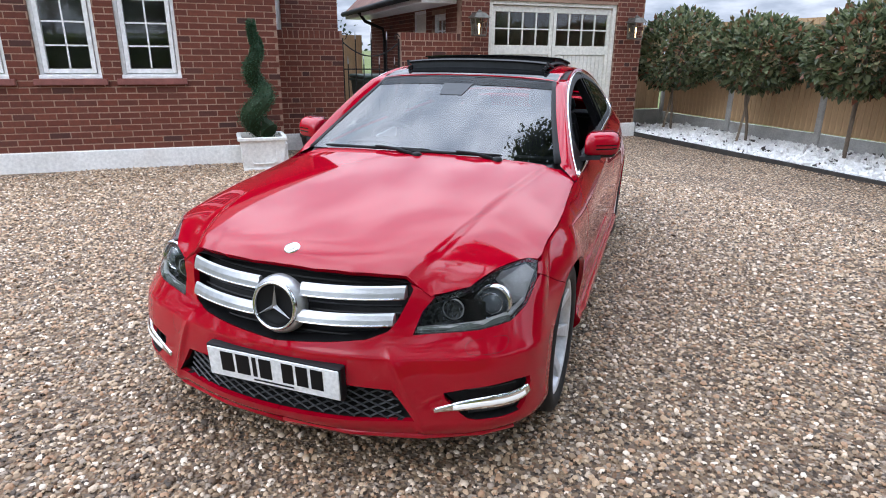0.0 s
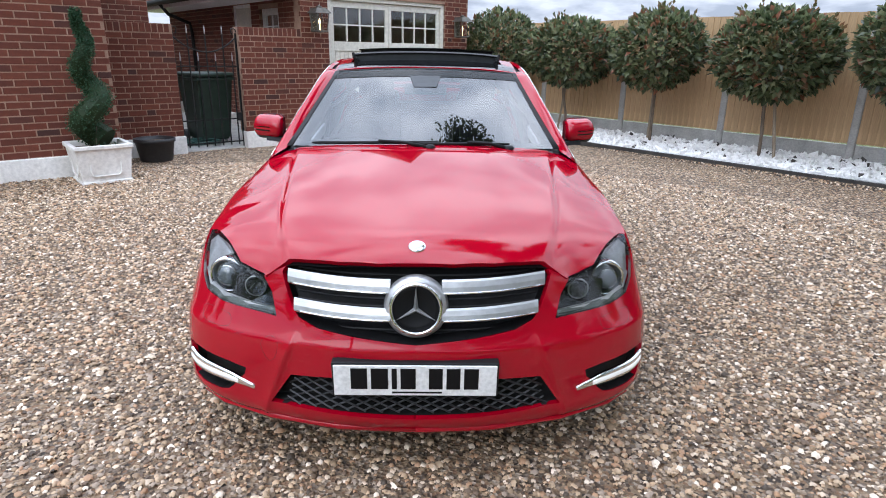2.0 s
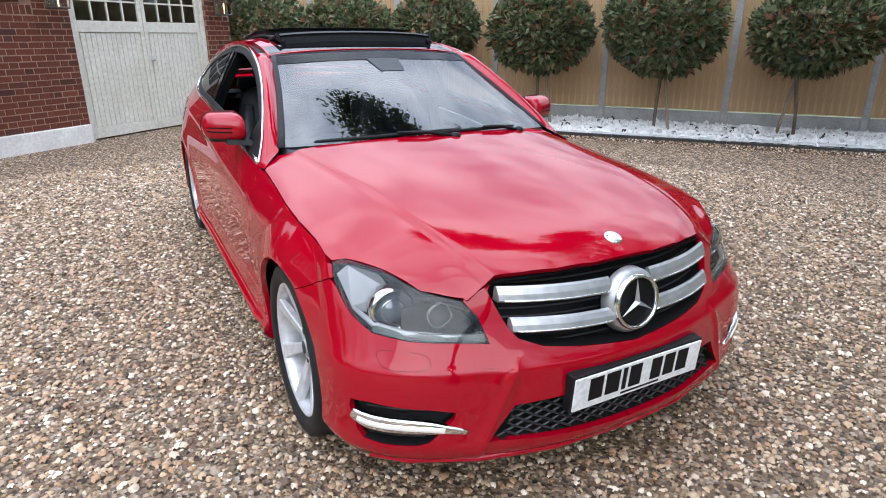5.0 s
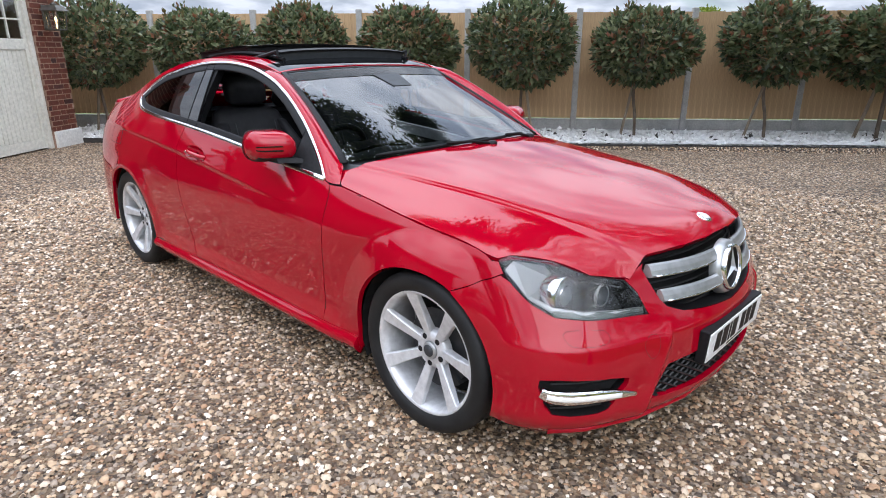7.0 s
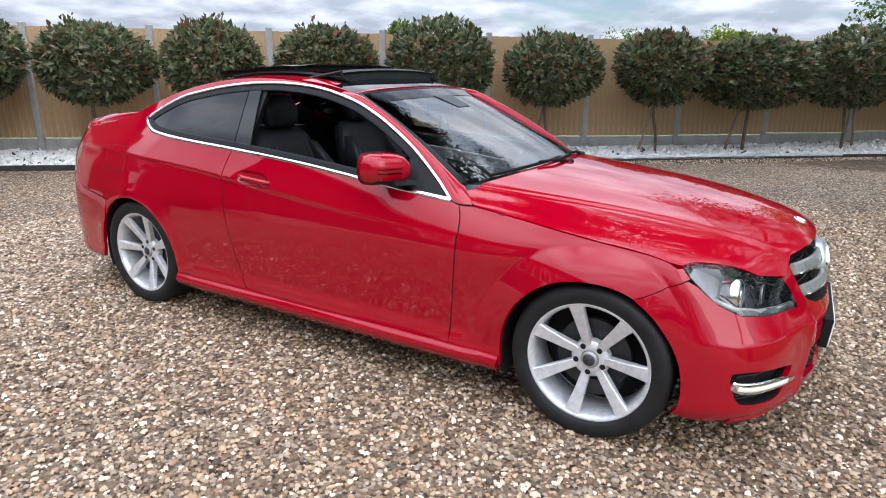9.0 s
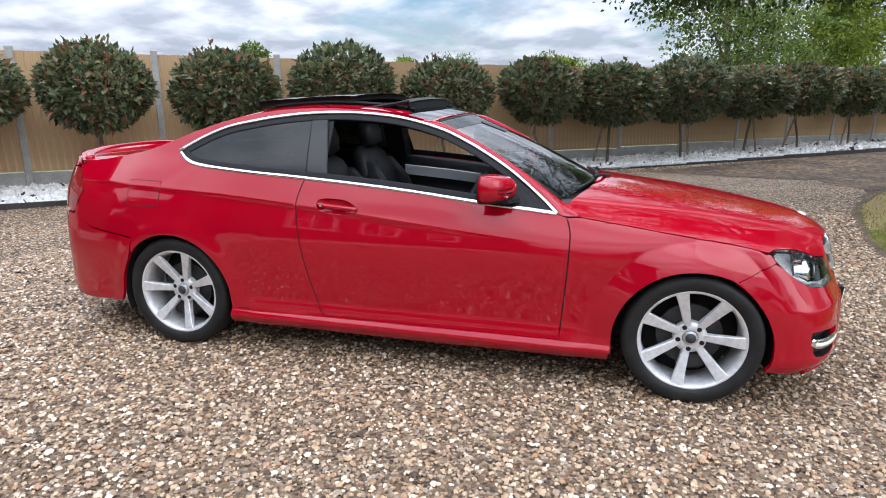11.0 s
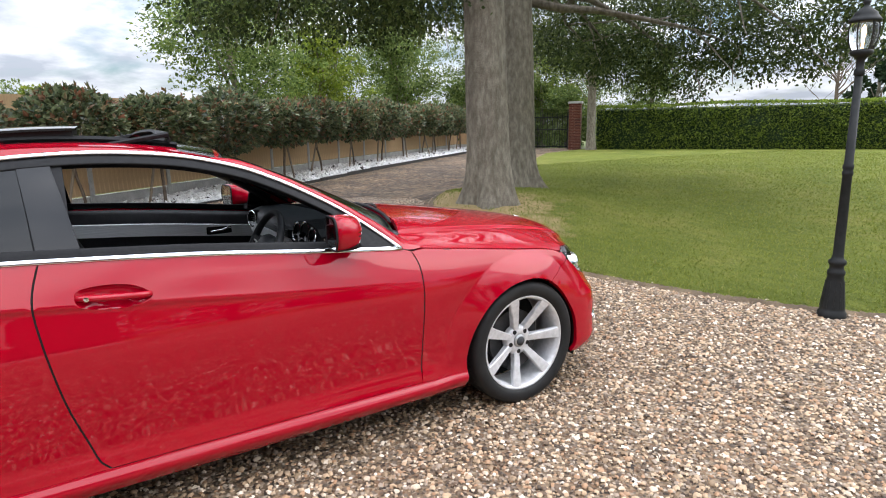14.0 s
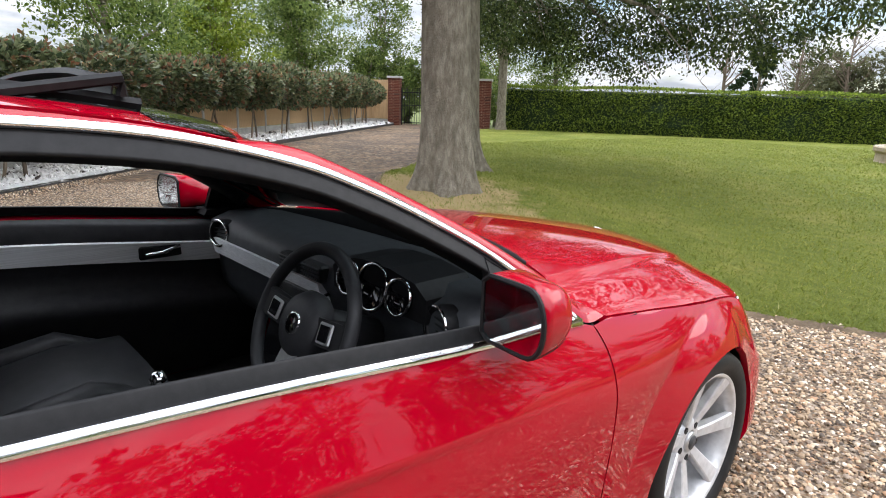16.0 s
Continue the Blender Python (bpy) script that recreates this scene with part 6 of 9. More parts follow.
SIDE_X = [  # half width at each level (rows) and station (columns)
    [0.83, 0.835, 0.83, 0.825, 0.825, 0.825, 0.835, 0.845, 0.83, 0.79],
    [0.872, 0.88, 0.872, 0.868, 0.866, 0.866, 0.874, 0.882, 0.868, 0.82],
    [0.873, 0.884, 0.872, 0.860, 0.858, 0.860, 0.874, 0.885, 0.868, 0.822],
    [0.871, 0.887, 0.878, 0.867, 0.866, 0.869, 0.882, 0.890, 0.870, 0.824],
    [0.862, 0.885, 0.881, 0.875, 0.875, 0.878, 0.888, 0.892, 0.870, 0.82],
    [0.835, 0.866, 0.867, 0.866, 0.870, 0.874, 0.884, 0.886, 0.860, 0.805],
    [0.74, 0.775, 0.792, 0.806, 0.832, 0.846, 0.858, 0.858, 0.828, 0.77],
    [0.66, 0.68, 0.70, 0.735, 0.790, 0.808, 0.818, 0.812, 0.775, 0.71],
    [0.60, 0.60, 0.61, 0.64, 0.712, 0.735, 0.738, 0.715, 0.66, 0.59],
    [0.42, 0.42, 0.43, 0.46, 0.575, 0.603, 0.595, 0.57, 0.50, 0.42],
    [0.33, 0.33, 0.34, 0.37, 0.49, 0.52, 0.51, 0.48, 0.41, 0.33]]
NOSE_S = [-1.43, -1.16, -0.90, -0.68, -0.50]
NOSE_X = [0.0, 0.27, 0.52, 0.712, 0.836]
NOSE_Y = [  # front outline at the same levels
    [-0.735, -0.718, -0.655, -0.565, -0.440],
    [-0.785, -0.768, -0.700, -0.616, -0.492],
    [-0.790, -0.772, -0.702, -0.620, -0.496],
    [-0.785, -0.765, -0.690, -0.606, -0.480],
    [-0.752, -0.728, -0.636, -0.540, -0.410],
    [-0.705, -0.683, -0.590, -0.468, -0.340],
    [-0.62, -0.60, -0.50, -0.36, -0.25],
    [-0.55, -0.53, -0.43, -0.31, -0.22],
    [-0.50, -0.48, -0.39, -0.28, -0.21],
    [-0.45, -0.43, -0.35, -0.26, -0.20],
    [-0.42, -0.40, -0.33, -0.25, -0.19]]
NOSE_NARROW = [0.945, 0.99, 0.995, 0.99, 0.965, 0.93, 0.84, 0.75, 0.68, 0.48, 0.38]
TAIL_S, TAIL_X = [3.62, 3.83, 4.12, 4.48], [0.90, 0.72, 0.38, 0.0]
TAIL_Y = [3.60, 3.70, 3.76, 3.79]


def plan_curves():
    fx, fy = [], []
    for j in range(len(LEVELS)):
        s = [-1.70] + NOSE_S + SIDE_Y + TAIL_S + [4.75]
        back = 0.06 * max(0, (LEVELS[j] - 0.9)) + 0.03 * max(0, 0.3 - LEVELS[j]) * 3
        x = [-0.27 * NOSE_NARROW[j]] + [v * NOSE_NARROW[j] for v in NOSE_X] + SIDE_X[j] + [v * SIDE_X[j][-1] for v in TAIL_X] + [-0.3]
        y = [NOSE_Y[j][1]] + NOSE_Y[j] + SIDE_Y + [v - back for v in TAIL_Y] + [3.76 - back]
        fx.append(x)
        fy.append(y)
    return spline(s, np.array(fx).T), spline(s, np.array(fy).T)


PLAN_X, PLAN_Y = plan_curves()
BAND_R = 0.475    # upper edge of the flared band over the front wheel
CREASE_Z = spline([0.3, 0.9, 1.466, 1.965, 2.295, 3.11, 3.5], [0.72, 0.75, 0.80, 0.848, 0.876, 0.915, 0.92])


def W(s, z):
    """The wrap of the body: s runs from the middle of the nose (-1.43) along the side, where s = y, to the tail; z is height."""
    s, z = np.atleast_1d(np.asarray(s, float)), np.atleast_1d(np.asarray(z, float))
    s, z = np.broadcast_arrays(s, z)
    X, Y = PLAN_X(s), PLAN_Y(s)
    x, y = np.empty(s.shape), np.empty(s.shape)
    lv = np.array(LEVELS)
    # cubic interpolation over the levels, point by point (Catmull-Rom with true spacing)
    i = np.clip(np.searchsorted(lv, z) - 1, 0, len(lv) - 2)
    k = np.arange(len(s))
    for src, dst in ((X, x), (Y, y)):
        p1, p2 = src[k, i], src[k, i + 1]
        i0, i3 = np.maximum(i - 1, 0), np.minimum(i + 2, len(lv) - 1)
        h = lv[i + 1] - lv[i]
        m1 = (p2 - src[k, i0]) / (lv[i + 1] - lv[i0])
        m2 = (src[k, i3] - p1) / (lv[i3] - lv[i])
        t = (z - lv[i]) / h
        dst[:] = (2 * t ** 3 - 3 * t ** 2 + 1) * p1 + (t ** 3 - 2 * t ** 2 + t) * h * m1 + (-2 * t ** 3 + 3 * t ** 2) * p2 + (t ** 3 - t ** 2) * h * m2
    # the pressed crease along door and quarter panel: a ridge, the skin below it tucked in
    zc = CREASE_Z(np.clip(s, 0.3, 3.5))
    fade = np.clip((s - 0.70) / 0.7, 0, 1) * np.clip((3.6 - s) / 0.3, 0, 1)
    d = z - zc
    x = x + fade * np.where(d > 0, 0.006 * np.exp(-d / 0.035), 0.006 - 0.009 * (1 - np.exp(d / 0.010)) * np.exp(d / 0.16) - 0.006 * (1 - np.exp(d / 0.05)))
    # the rocker turns out again above the sill
    x = x + 0.010 * np.clip((0.345 - z) / 0.05, 0, 1) ** 1.5 * np.clip((s - 0.45) / 0.1, 0, 1) * np.clip((2.36 - s) / 0.1, 0, 1)
    # front arch: a flat flared band with a hard upper edge; rear arch: a soft swelling
    r = np.hypot(s - 0.01, z - 0.30)
    ang = np.degrees(np.arctan2(z - 0.30, s - 0.01))
    on = np.clip((ang - 2) / 30, 0, 1) * np.clip((150 - ang) / 25, 0, 1)
    x = x + on * np.where(r < BAND_R, 0.014 - 0.030 * np.clip((r - 0.352) / (BAND_R - 0.352), 0, 1), -0.016 * np.exp(-np.maximum(r - BAND_R, 0) / 0.10))
    r = np.hypot(s - 2.76, z - 0.305)
    x = x + 0.012 * np.exp(-((r - 0.37) / 0.06) ** 2) * np.clip((z - 0.16) / 0.15, 0, 1)
    # the pressed ridge round the front bumper and the blade that runs down beside the intake
    d = z - 0.492
    k = 0.012 * np.clip((-0.32 - s) / 0.22, 0, 1) * np.where(d > 0, np.exp(-d / 0.035), np.exp(d / 0.07))
    d = s - (-1.035 + (0.54 - z) * 0.40)
    k = k + 0.013 * np.clip((0.53 - z) / 0.06, 0, 1) * np.clip((z - 0.17) / 0.05, 0, 1) * np.where(d > 0, np.exp(-d / 0.035), np.exp(d / 0.012))
    o = np.clip(np.abs(x) / 0.9, 0, 1) ** 2
    x = x + np.sign(x) * k * o
    y = y - k * np.sqrt(1 - o * o)
    return np.stack([x, y, z], -1)


HOOD_C = spline([-0.76, -0.72, -0.68, -0.63, -0.5, -0.3, 0.0, 0.3, 0.5, 0.75], [0.690, 0.733, 0.765, 0.790, 0.822, 0.855, 0.899, 0.937, 0.958, 0.975])
EDGE_S = [-0.985, -0.957, -0.905, -0.875, -0.75, -0.64, -0.50, -0.425, -0.291, -0.15, 0.0, 0.15, 0.3, 0.45, 0.545, 0.75]
EDGE_Z = [0.722, 0.716, 0.692, 0.676, 0.699, 0.742, 0.755, 0.741, 0.752, 0.771, 0.792, 0.813, 0.832, 0.850, 0.862, 0.885]
EDGE = W(EDGE_S, EDGE_Z)
EDGE = np.concatenate([[[0.42, -0.80, 0.64], [0.482, -0.655, 0.668]], EDGE[3:]])


HOOD_FIT = [np.polyfit(EDGE[1:, 1], EDGE[1:, k], 5) for k in (0, 2)]
HOOD_XE, HOOD_ZE = (lambda y: np.polyval(HOOD_FIT[0], y)), (lambda y: np.polyval(HOOD_FIT[1], y))
HOOD_XC = spline([-0.72, -0.45, -0.1, 0.3, 0.65], [0.40, 0.485, 0.545, 0.605, 0.655])


def HOOD_RAW(x, y):
    """Bonnet skin: a low dome with a raised middle between two pressed lines."""
    x, y = np.broadcast_arrays(np.atleast_1d(np.asarray(x, float)), np.atleast_1d(np.asarray(y, float)))
    ax = np.sqrt(x * x + 1e-5)
    xe, ze, zc = HOOD_XE(y), HOOD_ZE(y), HOOD_C(y)
    u = ax / xe
    z = zc - (zc - ze) * (0.50 * u ** 2 + 0.50 * u ** 5)
    f = np.clip((HOOD_XC(y) + 0.016 - ax) / 0.032, 0, 1)
    g = np.clip((ax - HOOD_XC(y) - 0.016) / (xe - HOOD_XC(y) - 0.016), 0, 1)
    z = z + 0.009 * f * f * (3 - 2 * f) - 0.004 * np.sin(np.pi * g) ** 2
    return np.stack([x, y, z], -1)


HOOD_MISS = EDGE[1:, 2] - HOOD_RAW(EDGE[1:, 0], EDGE[1:, 1])[:, 2]


def HOOD(x, y):
    """The skin, drawn to the shut line at its rim."""
    p = HOOD_RAW(x, y)
    q = p[:, 1]
    miss = sum(np.interp(q + d, EDGE[1:, 1], HOOD_MISS) * k for d, k in ((-0.03, 0.2), (-0.015, 0.2), (0, 0.2), (0.015, 0.2), (0.03, 0.2)))
    rim = np.interp(q, EDGE[1:, 1], EDGE[1:, 0])
    p[:, 2] += miss * np.clip(np.abs(p[:, 0]) / rim, 0, 1) ** 9
    return p


RAIL_Y = [0.64, 0.9, 1.1, 1.315, 1.6, 1.9, 2.2, 2.5, 2.8, 3.0, 3.2]
RAIL = spline(RAIL_Y, np.array([[0.712, 0.935], [0.655, 1.082], [0.612, 1.180], [0.572, 1.272], [0.560, 1.333], [0.558, 1.350], [0.558, 1.335], [0.566, 1.278], [0.590, 1.175], [0.615, 1.105], [0.64, 1.065]]))
ROOF_C = spline([1.20, 1.35, 1.6, 1.9, 2.2, 2.5, 2.8, 3.0, 3.2], [1.298, 1.330, 1.364, 1.379, 1.366, 1.316, 1.222, 1.146, 1.092])


def ROOF(x, y):
    x, y = np.broadcast_arrays(np.atleast_1d(np.asarray(x, float)), np.atleast_1d(np.asarray(y, float)))
    e = RAIL(y)
    u = np.clip(np.abs(x) / e[:, 0], 0, 1.05)
    z = ROOF_C(y) - (ROOF_C(y) - e[:, 1]) * (0.55 * u ** 2 + 0.45 * u ** 6)
    return np.stack([x, y, z], -1)


def SCREEN(a, b):
    """Windscreen: a across (-1..1), b from the base (0) to the roof (1)."""
    a, b = np.broadcast_arrays(np.atleast_1d(np.asarray(a, float)), np.atleast_1d(np.asarray(b, float)))
    bx, tx = 0.705, 0.545
    x = a * (bx + (tx - bx) * b - 0.012 * np.sin(np.pi * b))
    y = (0.465 + 0.180 * a * a) * (1 - b) + (1.262 + 0.055 * a * a) * b
    z = (0.952 - 0.024 * a * a) * (1 - b) + (1.303 - 0.023 * a * a) * b + 0.016 * np.sin(np.pi * b) * (1 - 0.2 * a * a)
    return np.stack([x, y, z], -1)


# ---- car: materials ----
M_red = mat("red_car_paint", (0.34, 0.0004, 0.011), 0.5, Coat_Weight=1.0, Coat_Roughness=0.005, Coat_IOR=1.5, Specular_IOR_Level=0.0)
n_ = noise_fac(M_red, coord(M_red), 900, 2)
colour(M_red, ramp(M_red, n_, [(0.35, (0.32, 0.0003, 0.0100)), (0.65, (0.36, 0.0005, 0.0125))]))
n2_ = noise_fac(M_red, coord(M_red), 2.2, 5)
r2_ = nd(M_red, "ShaderNodeMapRange")
r2_.inputs["To Min"].default_value, r2_.inputs["To Max"].default_value = 0.012, 0.034
ln(M_red, n2_, r2_.inputs[0])
ln(M_red, r2_.outputs[0], bsdf(M_red).inputs["Coat Roughness"])
M_chrome = mat("chrome", (0.80, 0.80, 0.81), 0.06, 1.0)
M_silver = mottled("silver_satin", [(0.3, (0.47, 0.475, 0.48)), (0.7, (0.53, 0.535, 0.54))], 3, (0.30, 0.40), 0.0, 0.0005, metal=0.7)
M_alloy = mottled("alloy_wheel", [(0.3, (0.60, 0.60, 0.61)), (0.7, (0.69, 0.69, 0.70))], 4, (0.34, 0.46), 0.0, 0.0005, metal=0.35)
M_tyre = mottled("tyre_rubber", [(0.3, (0.009, 0.009, 0.0095)), (0.7, (0.018, 0.018, 0.018))], 12, (0.50, 0.7), 0.1, 0.001, Specular_IOR_Level=0.3)
M_gloss = mat("black_gloss", (0.006, 0.006, 0.007), 0.05, Specular_IOR_Level=0.4)
M_trimblack = mottled("black_trim", [(0.3, (0.007, 0.007, 0.008)), (0.7, (0.014, 0.014, 0.015))], 60, (0.45, 0.6), 0.1, 0.0005, Specular_IOR_Level=0.22)
M_leather = mottled("black_leather", [(0.3, (0.016, 0.016, 0.018)), (0.7, (0.028, 0.028, 0.031))], 25, (0.38, 0.55), 0.25, 0.001, fine=260, Specular_IOR_Level=0.28)
M_dash = mottled("grey_dash_plastic", [(0.3, (0.030, 0.033, 0.037)), (0.7, (0.045, 0.049, 0.055))], 30, (0.5, 0.65), 0.25, 0.0008, fine=420)
M_carpet = mottled("black_carpet", [(0.3, (0.02, 0.02, 0.022)), (0.7, (0.045, 0.045, 0.048))], 60, (0.9, 1.0), 0.5, 0.003)
M_alu = mottled("brushed_aluminium", [(0.3, (0.74, 0.75, 0.77)), (0.7, (0.84, 0.85, 0.87))], 6, (0.35, 0.5), 0.05, 0.0004, stretch=(1, 0.05, 8), metal=0.0)
M_lampbody = mottled("lamp_housing", [(0.3, (0.05, 0.052, 0.056)), (0.7, (0.09, 0.093, 0.097))], 10, (0.2, 0.35), 0.02, 0.0005, metal=0.4)
M_lampband = mottled("lamp_lower_lens", [(0.3, (0.13, 0.15, 0.14)), (0.7, (0.20, 0.22, 0.205))], 30, (0.12, 0.25), 0.02, 0.0004)
M_under = mat("underbody", (0.006, 0.006, 0.006), 0.9)
M_disc = mottled("brake_disc", [(0.3, (0.035, 0.035, 0.037)), (0.7, (0.065, 0.065, 0.068))], 20, (0.45, 0.6), 0.05, 0.0005, metal=0.4)
M_plate = mottled("white_plate", [(0.3, (0.74, 0.74, 0.74)), (0.7, (0.80, 0.80, 0.80))], 8, (0.25, 0.35), 0.02, 0.0005)
M_ink = mat("black_print", (0.005, 0.005, 0.006), 0.5, Specular_IOR_Level=0.2)
M_lens = mat("projector_lens", (0.10, 0.115, 0.13), 0.03, 0.0, Coat_Weight=1.0, Coat_IOR=1.9)
M_drl = mat("daytime_light", (0.85, 0.87, 0.88), 0.18, 0.55, Emission_Strength=0.35)
bsdf(M_drl).inputs["Emission Color"].default_value = (1, 1, 1, 1)
M_taillens = mat("tail_lens", (0.22, 0.004, 0.006), 0.06, Coat_Weight=1.0)
M_mirrorglass = mat("mirror_glass", (0.85, 0.87, 0.88), 0.01, 1.0)


def thin_glass(name, tint, ior):
    """A clear pane: what lies behind, tinted, with gloss by angle."""
    m = bpy.data.materials.new(name)
    m.use_nodes = True
    t = m.node_tree
    t.nodes.clear()
    out, mx = t.nodes.new("ShaderNodeOutputMaterial"), t.nodes.new("ShaderNodeMixShader")
    tr, gl, fr = t.nodes.new("ShaderNodeBsdfTransparent"), t.nodes.new("ShaderNodeBsdfGlossy"), t.nodes.new("ShaderNodeFresnel")
    tr.inputs[0].default_value = (*tint, 1)
    gl.inputs["Roughness"].default_value = 0.0
    fr.inputs[0].default_value = ior
    t.links.new(fr.outputs[0], mx.inputs[0])
    t.links.new(tr.outputs[0], mx.inputs[1])
    t.links.new(gl.outputs[0], mx.inputs[2])
    t.links.new(mx.outputs[0], out.inputs[0])
    return m


M_screen = thin_glass("windscreen_glass", (0.46, 0.52, 0.53), 2.2)
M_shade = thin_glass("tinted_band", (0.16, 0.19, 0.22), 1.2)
M_privacy = thin_glass("privacy_glass", (0.03, 0.033, 0.036), 1.5)
M_clear = thin_glass("clear_cover", (0.90, 0.92, 0.92), 1.55)


# ---- car: panel builder ----
def dense(poly, step, closed=True):
    out, n = [], len(poly)
    for i in range(n if closed else n - 1):
        a, b = np.array(poly[i], float), np.array(poly[(i + 1) % n], float)
        k = max(1, int(math.ceil(np.linalg.norm(b - a) / step)))
        out += [a + (b - a) * j / k for j in range(k)]
    if not closed:
        out.append(np.array(poly[-1], float))
    return out


def inset(poly, d):
    """Moves an outline inwards by d."""
    p = np.array(poly, float)
    if np.sum(p[:, 0] * np.roll(p[:, 1], -1) - np.roll(p[:, 0], -1) * p[:, 1]) < 0:
        p = p[::-1]
    t = np.roll(p, -1, 0) - np.roll(p, 1, 0)
    t /= np.linalg.norm(t, axis=1)[:, None] + 1e-12
    return [tuple(q) for q in p + np.stack([-t[:, 1], t[:, 0]], 1) * d]


def surf_normals(fn, u, v, e=2e-3):
    a, b = fn(u + e, v) - fn(u - e, v), fn(u, v + e) - fn(u, v - e)
    n = np.cross(a, b)
    return n / (np.linalg.norm(n, axis=1)[:, None] + 1e-12)


def panel_data(fn, outline, holes=(), step=0.018, gap=0.0032, flange=0.02, lines=()):
    from mathutils.geometry import delaunay_2d_cdt
    outer = dense(inset(outline, gap) if gap else outline, step * 0.6)
    hs = [dense(h, step * 0.6) for h in holes]
    op, hp = [tuple(p) for p in outer], [[tuple(p) for p in h] for h in hs]
    o = np.array(op)
    lo, hi = o.min(0), o.max(0)
    gx, gy = np.meshgrid(np.arange(lo[0] + step / 2, hi[0], step), np.arange(lo[1] + step / 2, hi[1], step), indexing="ij")
    gx, gy = gx.ravel(), gy.ravel()
    if lines:
        L = np.concatenate([np.array(dense(l, step * 0.8, False)) for l in lines])
        far = np.min((gx[:, None] - L[:, 0]) ** 2 + (gy[:, None] - L[:, 1]) ** 2, 1) > (0.45 * step) ** 2
        gx, gy = np.concatenate([gx[far], L[:, 0]]), np.concatenate([gy[far], L[:, 1]])
    ok = inside_np(gx, gy, op)
    for h in hp:
        ok &= ~inside_np(gx, gy, h)
    edge = np.array(op + [p for h in hp for p in h])
    gx, gy = gx[ok], gy[ok]
    if len(gx):
        near = np.min((gx[:, None] - edge[:, 0]) ** 2 + (gy[:, None] - edge[:, 1]) ** 2, 1)
        gx, gy = gx[near > (0.42 * step) ** 2], gy[near > (0.42 * step) ** 2]
    pts = [Vector(p) for p in op]
    cons = [(i, (i + 1) % len(op)) for i in range(len(op))]
    for h in hp:
        n0 = len(pts)
        pts += [Vector(p) for p in h]
        cons += [(n0 + i, n0 + (i + 1) % len(h)) for i in range(len(h))]
    pts += [Vector(p) for p in zip(gx.tolist(), gy.tolist())]
    vs, _, fs, *_ = delaunay_2d_cdt(pts, cons, [], 0, 1e-6)
    uv = np.array([(p.x, p.y) for p in vs])
    fs = [list(f) for f in fs]
    c = np.array([uv[f].mean(0) for f in fs])
    ok = inside_np(c[:, 0], c[:, 1], op)
    for h in hp:
        ok &= ~inside_np(c[:, 0], c[:, 1], h)
    fs = [f for f, k in zip(fs, ok) if k]
    P, N = fn(uv[:, 0], uv[:, 1]), surf_normals(fn, uv[:, 0], uv[:, 1])
    if flange:
        count = {}
        for f in fs:
            for a, b in zip(f, f[1:] + f[:1]):
                count[(a, b)] = count.get((a, b), 0) + 1
        rim = [(a, b) for (a, b) in count if (b, a) not in count]
        ids, VP, VN = {}, [P], [N]
        n0 = len(P)
        for a, b in rim:
            for k in (a, b):
                if k not in ids:
                    ids[k] = n0 + 2 * len(ids)
        order = sorted(ids, key=ids.get)
        extra = np.empty((2 * len(order), 3))
        extra[0::2], extra[1::2] = P[order], P[order] - N[order] * flange
        out = {k: np.zeros(3) for k in order}
        for a, b in rim:
            o = np.cross(P[b] - P[a], N[a])
            out[a] += o
            out[b] += o
        en = np.array([out[k] / (np.linalg.norm(out[k]) + 1e-12) for k in order])
        en = np.repeat(en, 2, 0)
        P, N = np.concatenate([P, extra]), np.concatenate([N, en])
        for a, b in rim:
            fs.append([ids[b], ids[a], ids[a] + 1, ids[b] + 1])
    return P, N, fs


def mesh_from(name, data, sides=(1,), lift=0.0):
    """Mesh with exact surface normals; sides: 1 for the car's left (+x), -1 for its right."""
    V, F, NN = [], [], []
    for s in sides:
        P, N, fs = data
        n0 = sum(len(x) for x in V)
        k = np.array((s, 1, 1))
        V.append((P + N * lift) * k)
        NN.append(N * k)
        F += [[n0 + i for i in (f if s > 0 else f[::-1])] for f in fs]
    V, NN = np.concatenate(V), np.concatenate(NN)
    me = bpy.data.meshes.new(name)
    me.from_pydata(V.tolist(), [], F)
    me.polygons.foreach_set("use_smooth", [True] * len(me.polygons))
    me.normals_split_custom_set_from_vertices(NN.tolist())
    return me


def panels(name, fn, outline, material, parent, label="", holes=(), sides=((1,), (-1,)), lift=0.0, **kw):
    data = panel_data(fn, outline, holes, **kw)
    return [link_mesh(name, mesh_from(name, data, s, lift), material, parent, None, label) for s in sides]


